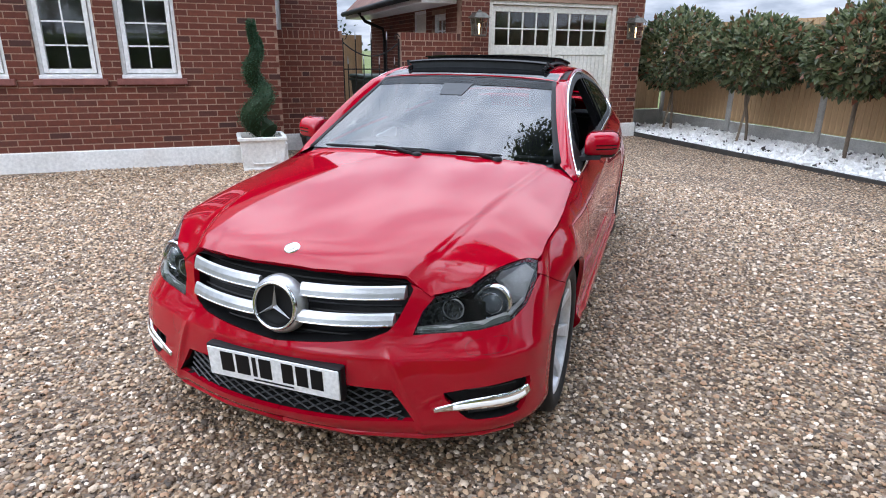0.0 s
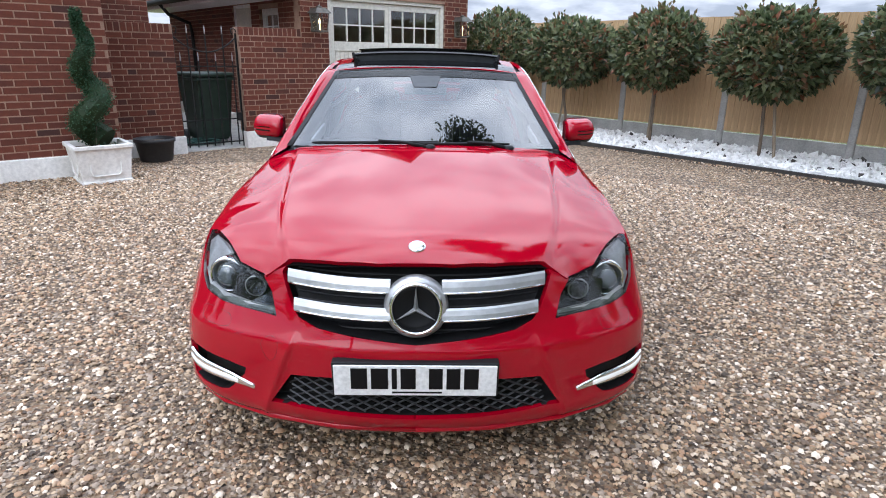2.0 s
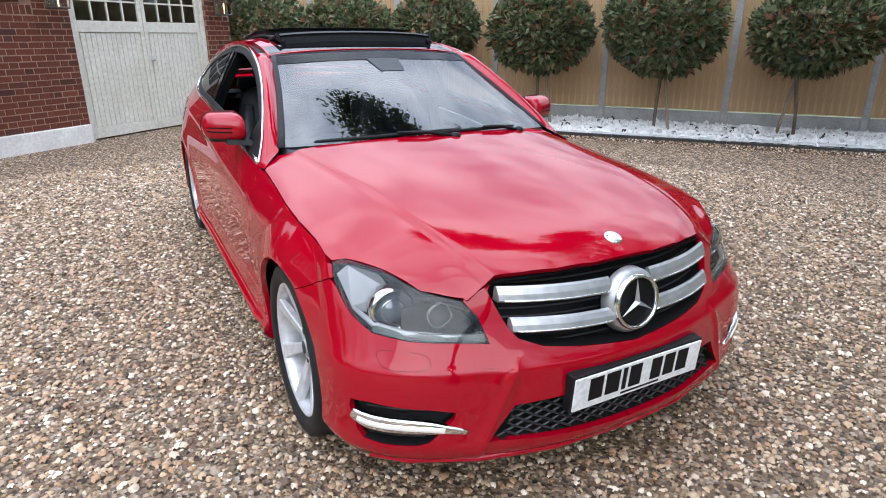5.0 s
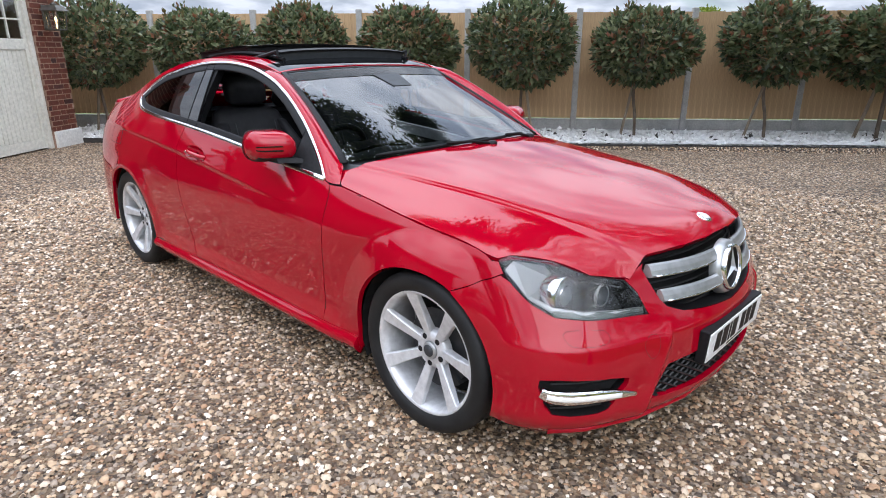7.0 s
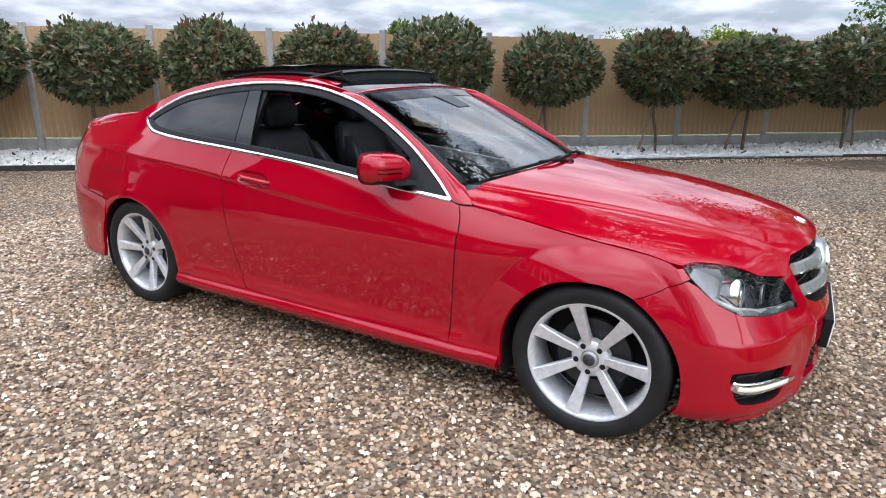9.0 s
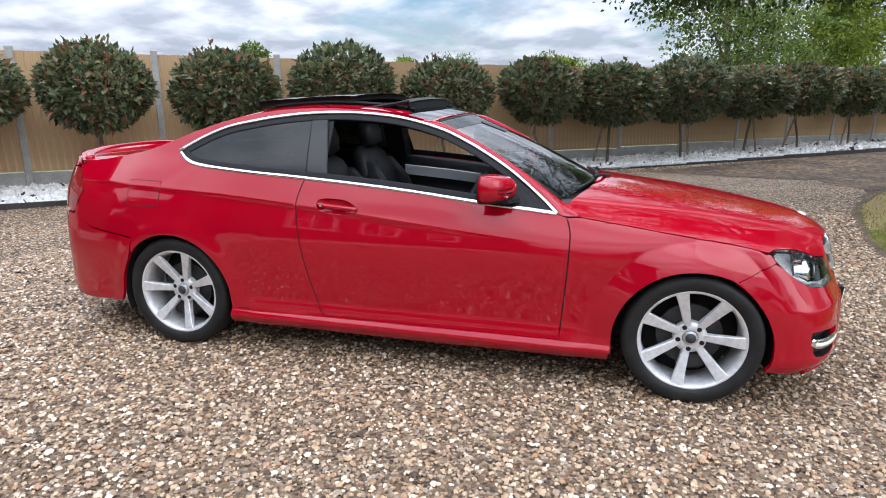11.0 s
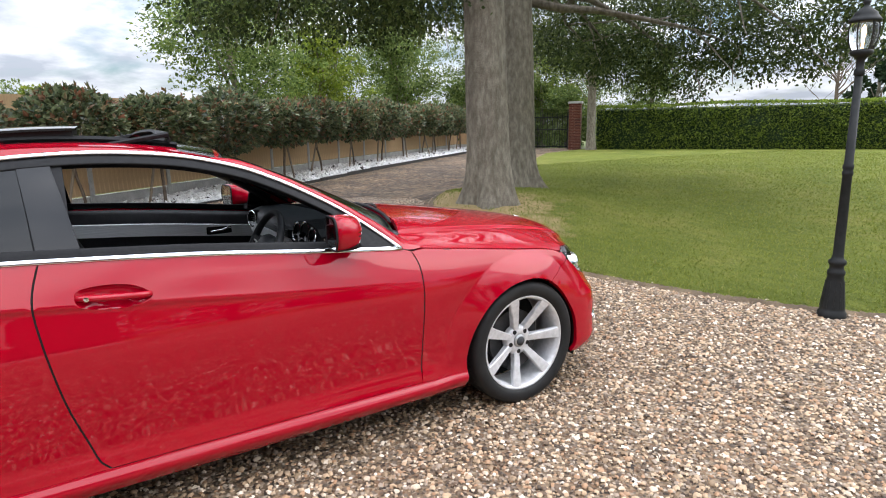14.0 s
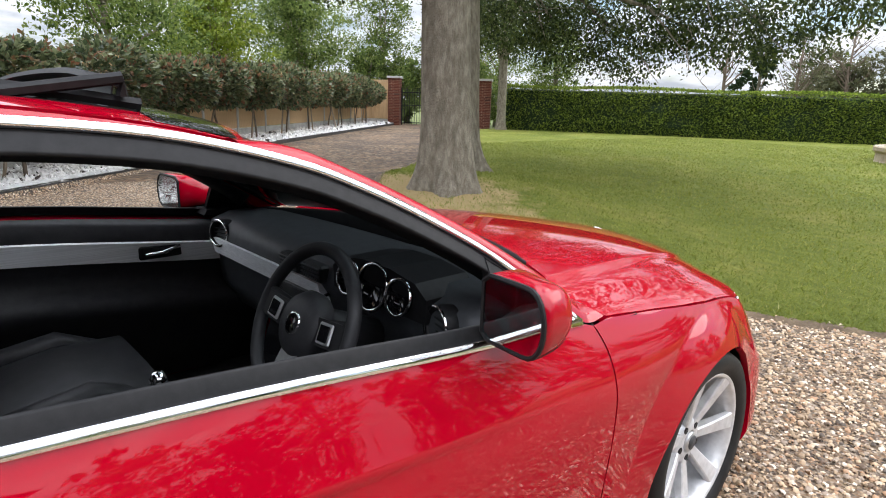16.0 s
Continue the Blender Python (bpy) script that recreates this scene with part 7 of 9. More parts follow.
def strip_data(fn, path, width, high, closed=False, lift=0.0):
    """A raised moulding along a line on a surface."""
    p = np.array(path, float)
    t = (np.roll(p, -1, 0) - np.roll(p, 1, 0)) if closed else np.gradient(p, axis=0)
    t /= np.linalg.norm(t, axis=1)[:, None] + 1e-12
    q = np.stack([-t[:, 1], t[:, 0]], 1)
    w = np.broadcast_to(np.asarray(width, float), (len(p),))[:, None]
    prof = [(-0.5, -0.004), (-0.5, 0.6 * high), (-0.36, high), (0.36, high), (0.5, 0.6 * high), (0.5, -0.004)]
    rows = []
    for a, h in prof:
        uv = p + q * w * a
        rows.append(fn(uv[:, 0], uv[:, 1]) + surf_normals(fn, uv[:, 0], uv[:, 1]) * (h + lift))
    n, k = len(p), len(prof)
    V = np.concatenate(rows)
    fs = []
    for i in range(n if closed else n - 1):
        j = (i + 1) % n
        for r in range(k - 1):
            fs.append([r * n + i, r * n + j, (r + 1) * n + j, (r + 1) * n + i])
    if not closed:
        fs += [[r * n for r in range(k)], [r * n + n - 1 for r in range(k)][::-1]]
    return V, fs


def strips(name, fn, path, width, high, material, parent, label="", closed=False, sides=(1, -1), lift=0.0, smooth=True):
    V, fs = strip_data(fn, path, width, high, closed, lift)
    out = []
    for s in sides:
        bm = bmesh.new()
        vs = [bm.verts.new((v[0] * s, v[1], v[2])) for v in V]
        for f in fs:
            bm.faces.new([vs[i] for i in f])
        out.append(part(name, bm, material, parent, label, smooth))
    return out


def smooth_line(pts, per=6, closed=False):
    return [tuple(p) for p in catmull(pts, per, closed)]


def arc_pts(yc, zc, r, a0, a1, n):
    return [(yc + r * math.cos(radians(a0 + (a1 - a0) * k / n)), zc + r * math.sin(radians(a0 + (a1 - a0) * k / n))) for k in range(n + 1)]


def loft(rings, bm=None, closed=True, cap=True):
    bm = bm or bmesh.new()
    R = [[bm.verts.new(p) for p in r] for r in rings]
    n = len(R[0])
    for a, b in zip(R, R[1:]):
        for i in range(n if closed else n - 1):
            bm.faces.new((a[i], a[(i + 1) % n], b[(i + 1) % n], b[i]))
    if cap and closed:
        bm.faces.new(R[0][::-1])
        bm.faces.new(R[-1])
    return bm


car = thing("car", "shiny red two-door coupe with open sunroof on gravel", "car")

# ---- car: outlines on the wrap ----
DLO_LOW = [(0.648, 0.872), (1.017, 0.908), (1.464, 0.955), (1.96, 0.991), (2.309, 1.011), (2.60, 1.036), (2.70, 1.062), (2.768, 1.108)]
DLO_UP = [(2.768, 1.108), (2.617, 1.188), (2.477, 1.243), (2.336, 1.273), (2.193, 1.298), (1.995, 1.319), (1.755, 1.325), (1.5, 1.305), (1.286, 1.256), (1.15, 1.203), (1.024, 1.140), (0.881, 1.055), (0.741, 0.950), (0.648, 0.872)]
dlo_low, dlo_up = smooth_line(DLO_LOW, 5), smooth_line(DLO_UP, 5)
DOOR_F = smooth_line([(0.606, 0.262), (0.598, 0.40), (0.588, 0.55), (0.581, 0.72), (0.584, 0.80), (0.604, 0.858)], 3)
DOOR_R = smooth_line([(1.962, 0.990), (1.991, 0.88), (1.985, 0.768), (1.944, 0.536), (1.897, 0.375), (1.872, 0.300), (1.84, 0.264)], 4)
ARCH_F = arc_pts(0.008, 0.300, 0.352, 118, -10, 22)                  # over the front wheel, front to rear
ARCH_FF = arc_pts(0.008, 0.300, 0.352, 197, 118, 12)                 # ahead of the wheel, low to high
ARCH_R = arc_pts(2.758, 0.300, 0.356, 168, 2, 26)                    # over the rear wheel, front to rear
HL = [(-0.425, 0.741), (-0.50, 0.755), (-0.64, 0.742), (-0.75, 0.699), (-0.875, 0.676), (-0.918, 0.632), (-0.948, 0.560), (-0.86, 0.565), (-0.71, 0.571), (-0.60, 0.584), (-0.535, 0.620), (-0.475, 0.680)]
hl_top, hl_bot = HL[:5], HL[6:]
SEAM = [(-0.158, 0.618), (-0.285, 0.668), (-0.43, 0.697)]
GRILLE = [(-1.43, 0.742), (-1.22, 0.738), (-1.0, 0.724), (-0.957, 0.716), (-0.948, 0.700), (-0.972, 0.655), (-1.003, 0.600), (-1.032, 0.570), (-1.10, 0.546), (-1.24, 0.530), (-1.43, 0.512)]

CREASES = [[(y, float(CREASE_Z(y)) + o) for y in np.linspace(0.62, 3.5, 60)] for o in (0.012, 0.0, -0.006, -0.014, -0.03)]
BANDS = [arc_pts(0.01, 0.30, BAND_R + o, 150, -5, 60) for o in (0.008, 0.0, -0.008)]
RIDGES = [[(s_, 0.492 + o) for s_ in np.linspace(-1.43, -0.2, 60)] for o in (0.010, 0.0, -0.010)] + [[(-1.035 + (0.54 - z) * 0.40 + o, z) for z in np.linspace(0.17, 0.53, 24)] for o in (-0.008, 0.0, 0.010)]
# front fender
edge_y = np.linspace(0.535, -0.30, 12)
hood_edge = [(y, float(np.interp(y, EDGE_S, EDGE_Z)) - 0.001) for y in edge_y]
fender = hood_edge + [(-0.36, 0.738), (-0.425, 0.738), (-0.475, 0.680)][:2] + [(-0.452, 0.704)] + SEAM[::-1] + ARCH_F + [(0.362, 0.20), (0.40, 0.260)] + DOOR_F
panels("front_fender", W, fender, M_red, car, lines=BANDS)
# door
door_outline = DOOR_F + dlo_low[:16] + DOOR_R
HANDLE = smooth_line([(1.648, 0.845), (1.70, 0.884), (1.78, 0.897), (1.86, 0.892), (1.878, 0.868), (1.862, 0.836), (1.79, 0.819), (1.70, 0.820)], 3, True)
doors = panels("door", W, door_outline, M_red, car, lines=CREASES, holes=(HANDLE,))
# side frame: pillars, roof rail and quarter panel in one pressing
rail_line = [(y, float(RAIL(y)[1])) for y in np.linspace(1.34, 3.14, 34)]
quarter = rail_line + [(3.30, 1.045), (3.46, 1.025), (3.54, 0.99), (3.47, 0.93), (3.42, 0.86), (3.46, 0.80), (3.50, 0.72), (3.33, 0.655), (3.02, 0.622)]
quarter += [p for p in ARCH_R[::-1] if p[0] < 3.05 and p[1] > 0.29][0:] + [(2.395, 0.21), (2.37, 0.262), (1.84, 0.262)] + DOOR_R[::-1] + dlo_low[16:] + [p for p in dlo_up[1:] if p[0] > 1.34]
panels("side_frame", W, quarter, M_red, car, lines=CREASES)
# A-pillars: from the window chrome over to the edge of the windscreen
PO = [(0.548, 0.864), (0.61, 0.863), (0.655, 0.880), (0.741, 0.950), (0.881, 1.055), (1.024, 1.140), (1.15, 1.203), (1.286, 1.256), (1.37, 1.2795)]
PB = [-0.03, 0.0, 0.03, 0.14, 0.345, 0.56, 0.745, 0.945, 1.03]
pil_o = catmull([tuple(W(s, z)[0]) for s, z in PO], 5)
pil_i = catmull([tuple(SCREEN(1.0, b)[0]) for b in PB[:-1]] + [(float(RAIL(1.37)[0]) - 0.006, 1.37, float(RAIL(1.37)[1]) + 0.002)], 5)
for s_ in (1, -1):
    rows = []
    for k, (o, i) in enumerate(zip(pil_o, pil_i)):
        d = np.array((0.35, -0.18, 0.92)) * min(1.0, 0.1 + k / 16, 0.3 + (len(pil_o) - 1 - k) / 9)
        rows.append([tuple((o + (i - o) * f + d * 0.027 * math.sin(math.pi * min(1, f * 1.02)) ** 0.7) * np.array((s_, 1, 1))) for f in np.linspace(0, 1, 9)])
    bm = loft(rows, None, False)
    part("a_pillar", bm, M_red, car, "red windscreen pillar", True)
# sill skirt
def SKIRT(s, z):
    p = W(s, z)
    p[:, 0] += 0.004 + 0.020 * np.clip((0.262 - p[:, 2]) / 0.030, 0, 1) ** 0.8 - 0.010 * np.clip((0.215 - p[:, 2]) / 0.04, 0, 1) ** 2
    return p


panels("side_skirt", SKIRT, [(0.374, 0.175), (0.362, 0.268), (0.60, 0.2685), (1.2, 0.2685), (1.84, 0.2685), (2.395, 0.268), (2.41, 0.175), (1.4, 0.168)], M_red, car, lines=[[(y, z) for y in np.linspace(0.38, 2.4, 50)] for z in (0.256, 0.244, 0.232, 0.215)])
# fuel flap, in the car's right quarter
panels("fuel_flap", W, smooth_line([(2.835, 0.815), (2.83, 0.93), (2.85, 0.942), (3.03, 0.942), (3.05, 0.93), (3.052, 0.82), (3.035, 0.806), (2.85, 0.806)], 3, True), M_red, car, "round-cornered fuel flap", sides=((-1,),), lift=0.0015, gap=0.0)
strips("flap_gap", W, smooth_line([(2.835, 0.815), (2.83, 0.93), (2.85, 0.942), (3.03, 0.942), (3.05, 0.93), (3.052, 0.82), (3.035, 0.806), (2.85, 0.806)], 3, True), 0.003, 0.0020, M_under, car, closed=True, sides=(-1,))
# front bumper in one piece
DRL_HOLE = smooth_line([(-0.512, 0.396), (-0.657, 0.394), (-0.835, 0.374), (-0.795, 0.322), (-0.748, 0.276), (-0.672, 0.267), (-0.55, 0.276), (-0.520, 0.334)], 2, True)
LOW_HOLE = [(-1.43, 0.400), (-1.165, 0.390), (-1.012, 0.380), (-0.934, 0.268), (-1.16, 0.255), (-1.43, 0.246)]
bumper = [(-1.43, 0.175), (-1.10, 0.175), (-0.80, 0.178), (-0.55, 0.182), (-0.40, 0.190)] + ARCH_FF + SEAM + [(-0.475, 0.680)] + hl_bot[::-1][1:] + [HL[5], HL[4]] + [(-0.905, 0.692), (-0.957, 0.716)] + GRILLE[4:] + LOW_HOLE
panels("front_bumper", W, bumper, M_red, car, holes=(DRL_HOLE,), sides=((1, -1),), gap=0.0, lines=RIDGES + BANDS)
# splitter lip under the bumper
strips("front_lip", W, [(-1.43, 0.182), (-1.16, 0.182), (-0.9, 0.184), (-0.68, 0.186), (-0.56, 0.189)], 0.030, 0.010, M_red, car)
# rear bumper and deck
panels("rear_bumper", W, [(3.02, 0.618), (3.33, 0.651), (3.46, 0.716), (3.9, 0.735), (4.48, 0.74), (4.48, 0.20), (3.9, 0.20), (3.40, 0.215), (3.14, 0.235)] + [p for p in ARCH_R[::-1] if p[0] > 3.04], M_red, car, sides=((1, -1),), gap=0.0)
panels("tail_light", W, smooth_line([(3.475, 0.93), (3.545, 0.985), (3.75, 0.96), (3.95, 0.90), (3.90, 0.80), (3.60, 0.75), (3.505, 0.73), (3.465, 0.80), (3.425, 0.862)], 3, True), M_taillens, car, "dark red tail light")
panels("tail_panel", W, [(3.93, 0.74), (4.48, 0.744), (4.48, 1.03), (3.75, 1.03), (3.52, 1.0), (3.76, 0.968), (3.97, 0.905)], M_red, car, sides=((1, -1),), gap=0.0)


def DECK(x, y):
    x, y = np.broadcast_arrays(np.atleast_1d(np.asarray(x, float)), np.atleast_1d(np.asarray(y, float)))
    e = RAIL(np.clip(y, 0.64, 3.2))
    zc = 1.082 - 0.035 * np.clip((y - 3.05) / 0.6, 0, 1.3) + 0.022 * np.exp(-((y - 3.70) / 0.07) ** 2)
    u = np.clip(np.abs(x) / 0.72, 0, 1.1)
    return np.stack([x, y, zc - 0.05 * u ** 4], -1)


deck = [(-0.62, 3.08), (0.62, 3.08), (0.66, 3.30), (0.64, 3.52), (0.5, 3.66), (0.25, 3.735), (0.0, 3.75), (-0.25, 3.735), (-0.5, 3.66), (-0.64, 3.52), (-0.66, 3.30)]
panels("boot_lid", DECK, deck, M_red, car, sides=((1,),), step=0.06)
sp_pts = smooth_line([(-0.60, 3.50), (-0.45, 3.62), (-0.2, 3.69), (0, 3.705), (0.2, 3.69), (0.45, 3.62), (0.60, 3.50)], 4)
strips("boot_spoiler", DECK, sp_pts, 0.05, 0.014, M_red, car, "slim red boot lip spoiler", sides=(1,))

# hood
front_edge = [(float(W(s, 0.727)[0][0]), float(W(s, 0.727)[0][1])) for s in (-1.43, -1.30, -1.16, -1.05, -0.97)]
hood_half = front_edge + [(float(np.interp(y, EDGE[:, 1], EDGE[:, 0])), y) for y in (-0.612, -0.60, -0.56, -0.527, -0.47, -0.422, -0.37, -0.316, -0.29, -0.247, -0.16, -0.08, 0.0, 0.08, 0.157, 0.23, 0.302, 0.375, 0.449, 0.535)] + [(0.755, 0.595), (0.715, 0.632)] + [(0.69, 0.605), (0.60, 0.565), (0.45, 0.515), (0.25, 0.480), (0.0, 0.468)]
hood_outline = hood_half + [(-x, y) for x, y in hood_half[-2:0:-1]]
panels("hood", HOOD, hood_outline, M_red, car, sides=((1,),), step=0.02, gap=0.001, lines=[[(k * (float(HOOD_XC(y)) + o), y) for y in np.linspace(-0.70, 0.62, 60)] for k in (1, -1) for o in (-0.022, -0.012, 0.0, 0.012, 0.022)])
badge = part("hood_badge", lathe([(0.0, 0.006), (0.024, 0.005), (0.029, 0.002), (0.029, -0.004)], 24, cap=False), M_chrome, car, "small round silver hood badge", True,
             m=Matrix.Translation(Vector(HOOD(0.0, -0.635)[0]) + Vector((0, -0.002, -0.001))) @ Vector(surf_normals(HOOD, np.array([0.0]), np.array([-0.635]))[0]).to_track_quat("Z", "Y").to_matrix().to_4x4())
part("badge_centre", lathe([(0.0, 0.0075), (0.019, 0.007), (0.019, 0.004)], 20, cap=False), M_plate, badge, smooth=True)

# cowl: black scuttle under the wipers
bm = bmesh.new()
loft([[(x, 0.475 + 0.165 * (x / 0.70) ** 2 + dy, 0.938 - 0.030 * (x / 0.7) ** 2 + dz) for dy, dz in ((-0.03, -0.03), (0.0, 0.012), (0.09, 0.02), (0.12, -0.03))] for x in np.linspace(-0.665, 0.665, 21)], bm, False)
part("scuttle", bm, M_trimblack, car, smooth=True)

# windscreen, with a dark border
panels("windscreen", SCREEN, [(-1, 0.0), (-0.5, 0.0), (0, 0.0), (0.5, 0.0), (1, 0.0), (1, 0.5), (1, 1), (0.5, 1), (0, 1), (-0.5, 1), (-1, 1), (-1, 0.5)], M_screen, car, "sky-reflecting tinted windscreen", sides=((1,),), step=0.08, gap=0.0, flange=0.0)
panels("shade_band", SCREEN, [(-0.985, 0.87), (-0.5, 0.865), (0, 0.86), (0.5, 0.865), (0.985, 0.87), (0.985, 0.985), (0, 0.985), (-0.985, 0.985)], M_shade, car, "dark tinted band along the top of the windscreen", sides=((1,),), step=0.08, gap=0.0, flange=0.0, lift=0.002)
for a, b in (((-0.985, 0.0), (-0.985, 1.0)), ((0.985, 1.0), (0.985, 0.0))):
    strips("screen_seal", SCREEN, dense([a, b], 0.1, False), 0.045, 0.004, M_trimblack, car, sides=(1,))
strips("screen_seal", SCREEN, dense([(-1.0, 1.0), (1.0, 1.0)], 0.1, False), 0.022, 0.003, M_trimblack, car, sides=(1,))
bm = loft([[(-0.09, 1.16, 1.268), (0.09, 1.16, 1.268), (0.065, 1.02, 1.212), (-0.065, 1.02, 1.212)], [(-0.07, 1.15, 1.24), (0.07, 1.15, 1.24), (0.05, 1.03, 1.19), (-0.05, 1.03, 1.19)]])
part("sensor_cover", bm, M_dash, car, "grey sensor housing behind the windscreen")
part("rear_view_mirror", loft([[(x, 1.17 + 0.012 * k, 1.19 + z) for x, z in ((-0.12, -0.03), (0.12, -0.03), (0.125, 0.0), (0.115, 0.032), (-0.115, 0.032), (-0.125, 0.0))] for k in range(3)]), M_trimblack, car)


def wiper(a0, b0, a1, b1, reach):
    """Arm and blade lying on the screen."""
    g = SCREEN([a0, a1], [b0, b1])
    n = surf_normals(SCREEN, np.array([a0, a1]), np.array([b0, b1]))
    bl = [SCREEN(a0 + (a1 - a0) * t, b0 + (b1 - b0) * t)[0] + n[0] * 0.014 for t in np.linspace(0, 1, 14)]
    w = part("wiper_blade", tube(bl, [0.004] + [0.0065] * 12 + [0.004], 6, flat=1.3), M_trimblack, car, smooth=True)
    mid = Vector(bl[7])
    root = Vector(SCREEN(reach, -0.03)[0]) + Vector((0, -0.02, 0.015))
    arm = tube([root, root.lerp(mid, 0.5) + Vector(n[0]) * 0.02, mid + Vector(n[0]) * 0.012], [0.012, 0.008, 0.006], 6)
    part("wiper_arm", arm, M_trimblack, w, smooth=True)
    part("wiper_pivot", lathe([(0.024, -0.02), (0.024, 0.01), (0.015, 0.018)], 14, at=tuple(root)), M_trimblack, w, smooth=True)


wiper(-0.80, 0.010, 0.12, 0.030, 0.05)
wiper(-0.05, 0.012, 0.62, 0.020, 0.60)

# roof: red skin with the panoramic opening, glass front strip, opened glass panel
RO = 0.475
roof_half = [(0.0, 1.270), (0.25, 1.280), (0.45, 1.304), (0.556, 1.330), (0.553, 1.45), (0.554, 1.6), (0.555, 1.9), (0.555, 2.2), (0.562, 2.5), (0.585, 2.8), (0.60, 2.95)]
back = [(0.56, 2.86), (0.52, 2.62), (0.45, 2.53), (0.25, 2.50), (0.0, 2.495)]
ro = roof_half[0:] + back
roof_outline = ro + [(-x, y) for x, y in ro[-2:0:-1]]
hole = [(-0.546, 1.340), (-0.25, 1.289), (0, 1.279), (0.25, 1.289), (0.546, 1.340), (0.543, 1.47), (RO, 1.472), (RO, 2.02), (-RO, 2.02), (-RO, 1.472), (-0.543, 1.47)]
panels("roof", ROOF, roof_outline, M_red, car, sides=((1,),), holes=(hole,), step=0.05, gap=0.0, flange=0.03)
panels("front_roof_glass", ROOF, [(-0.546, 1.340), (-0.25, 1.289), (0, 1.279), (0.25, 1.289), (0.546, 1.340), (0.543, 1.47), (-0.543, 1.47)], M_gloss, car, "black glass strip ahead of the sunroof", sides=((1,),), step=0.06, gap=0.001, lift=0.001)
panels("rear_window", ROOF, [(0.0, 2.50), (0.25, 2.505), (0.445, 2.535), (0.515, 2.625), (0.555, 2.86), (0.585, 2.99), (0.56, 3.06), (0.3, 3.10), (0, 3.11), (-0.3, 3.10), (-0.56, 3.06), (-0.585, 2.99), (-0.555, 2.86), (-0.515, 2.625), (-0.445, 2.535), (-0.25, 2.505)], M_privacy, car, "dark rear window", sides=((1,),), step=0.07, gap=0.0, lift=-0.002)


def SLID(x, y):
    p = ROOF(x, y - 0.0)
    p[:, 2] += 0.030 + 0.020 * np.clip((2.5 - y) / 0.7, 0, 1) + 0.03 * np.clip((y - 2.15) / 0.35, 0, 1)
    return p


sg = panels("sunroof_glass", SLID, [(-0.46, 1.80), (-0.2, 1.775), (0, 1.77), (0.2, 1.775), (0.46, 1.80), (0.46, 2.42), (0.2, 2.47), (0, 2.475), (-0.2, 2.47), (-0.46, 2.42)], M_gloss, car, "black sunroof glass slid back over the roof", sides=((1,),), step=0.06, gap=0.0, flange=0.008)[0]
SG_ = [(-0.455, 1.805), (-0.2, 1.78), (0, 1.775), (0.2, 1.78), (0.455, 1.805), (0.455, 2.415), (0.2, 2.465), (0, 2.47), (-0.2, 2.465), (-0.455, 2.415)]
panels("sunroof_carrier", SLID, SG_, M_trimblack, sg, sides=((1,),), step=0.06, gap=0.0, lift=-0.009, flange=0.034)
for s in (-1, 1):
    part("slide_rail", tube([(s * 0.44, y, float(ROOF(s * 0.44, y)[0][2]) + 0.010) for y in np.linspace(1.46, 2.30, 9)], 0.011, 6), M_trimblack, sg)
# wind deflector at the front of the opening
wd = part("wind_deflector", loft([[(x, 1.475 - 0.045 * (x / 0.46) ** 2 * 0 + dy + 0.03 * (x / 0.46) ** 2, float(ROOF(min(abs(x), 0.46), 1.45)[0][2]) + dz) for dy, dz in ((-0.015, 0.050), (0.03, 0.058), (0.035, 0.048), (-0.01, 0.040))] for x in np.linspace(-0.46, 0.46, 17)]), M_trimblack, car, "black sunroof wind deflector with mesh", smooth=False)
part("mesh", loft([[(x, 1.468 + 0.03 * (x / 0.46) ** 2 + dy, float(ROOF(min(abs(x), 0.45), 1.45)[0][2]) + dz) for dy, dz in ((0.0, 0.044), (0.012, 0.0), (0.015, 0.0), (0.003, 0.044))] for x in np.linspace(-0.44, 0.44, 15)]), M_dash, wd)
for s in (-1, 1):
    part("deflector_arm", tube([(s * 0.455, 1.49, 1.355), (s * 0.46, 1.49, float(ROOF(0.46, 1.45)[0][2]) + 0.055), (s * 0.465, 1.72, 1.345)], 0.010, 6), M_trimblack, wd)

# chrome round the side windows, black inner seal, B-pillar, quarter glass
strips("chrome_trim", W, dlo_low[:-1], 0.017, 0.006, M_chrome, car, "bright chrome window trim")
strips("chrome_trim", W, dlo_up, 0.013, 0.006, M_chrome, car, "bright chrome window trim")
up_in = [tuple(p) for p in inset(dlo_low + dlo_up[1:-1], 0.022)]
strips("window_seal", W, up_in, 0.030, 0.002, M_trimblack, car, closed=True, lift=-0.004)
panels("b_pillar_trim", W, [(1.835, 0.985), (1.962, 0.998), (1.975, 1.15), (1.992, 1.312), (1.90, 1.318), (1.865, 1.15)], M_gloss, car, "gloss black pillar trim", lift=-0.003, gap=0.0)
q_low = [p for p in dlo_low if p[0] > 1.975]
q_up = [p for p in dlo_up if p[0] > 1.99]
panels("quarter_window", W, [(s, z + 0.006) for s, z in q_low] + [(s, z - 0.006) for s, z in q_up] + [(1.992, 1.30), (1.978, 1.15), (1.968, 1.0)], M_privacy, car, "dark tinted rear quarter window", gap=0.0, flange=0.0, lift=-0.006)
# black triangle ahead of the door window
panels("mirror_triangle", W, [(0.665, 0.880), (0.905, 0.902), (0.895, 1.050), (0.84, 1.014), (0.741, 0.942)], M_trimblack, car, "matt black mirror triangle", gap=0.0, lift=-0.002)
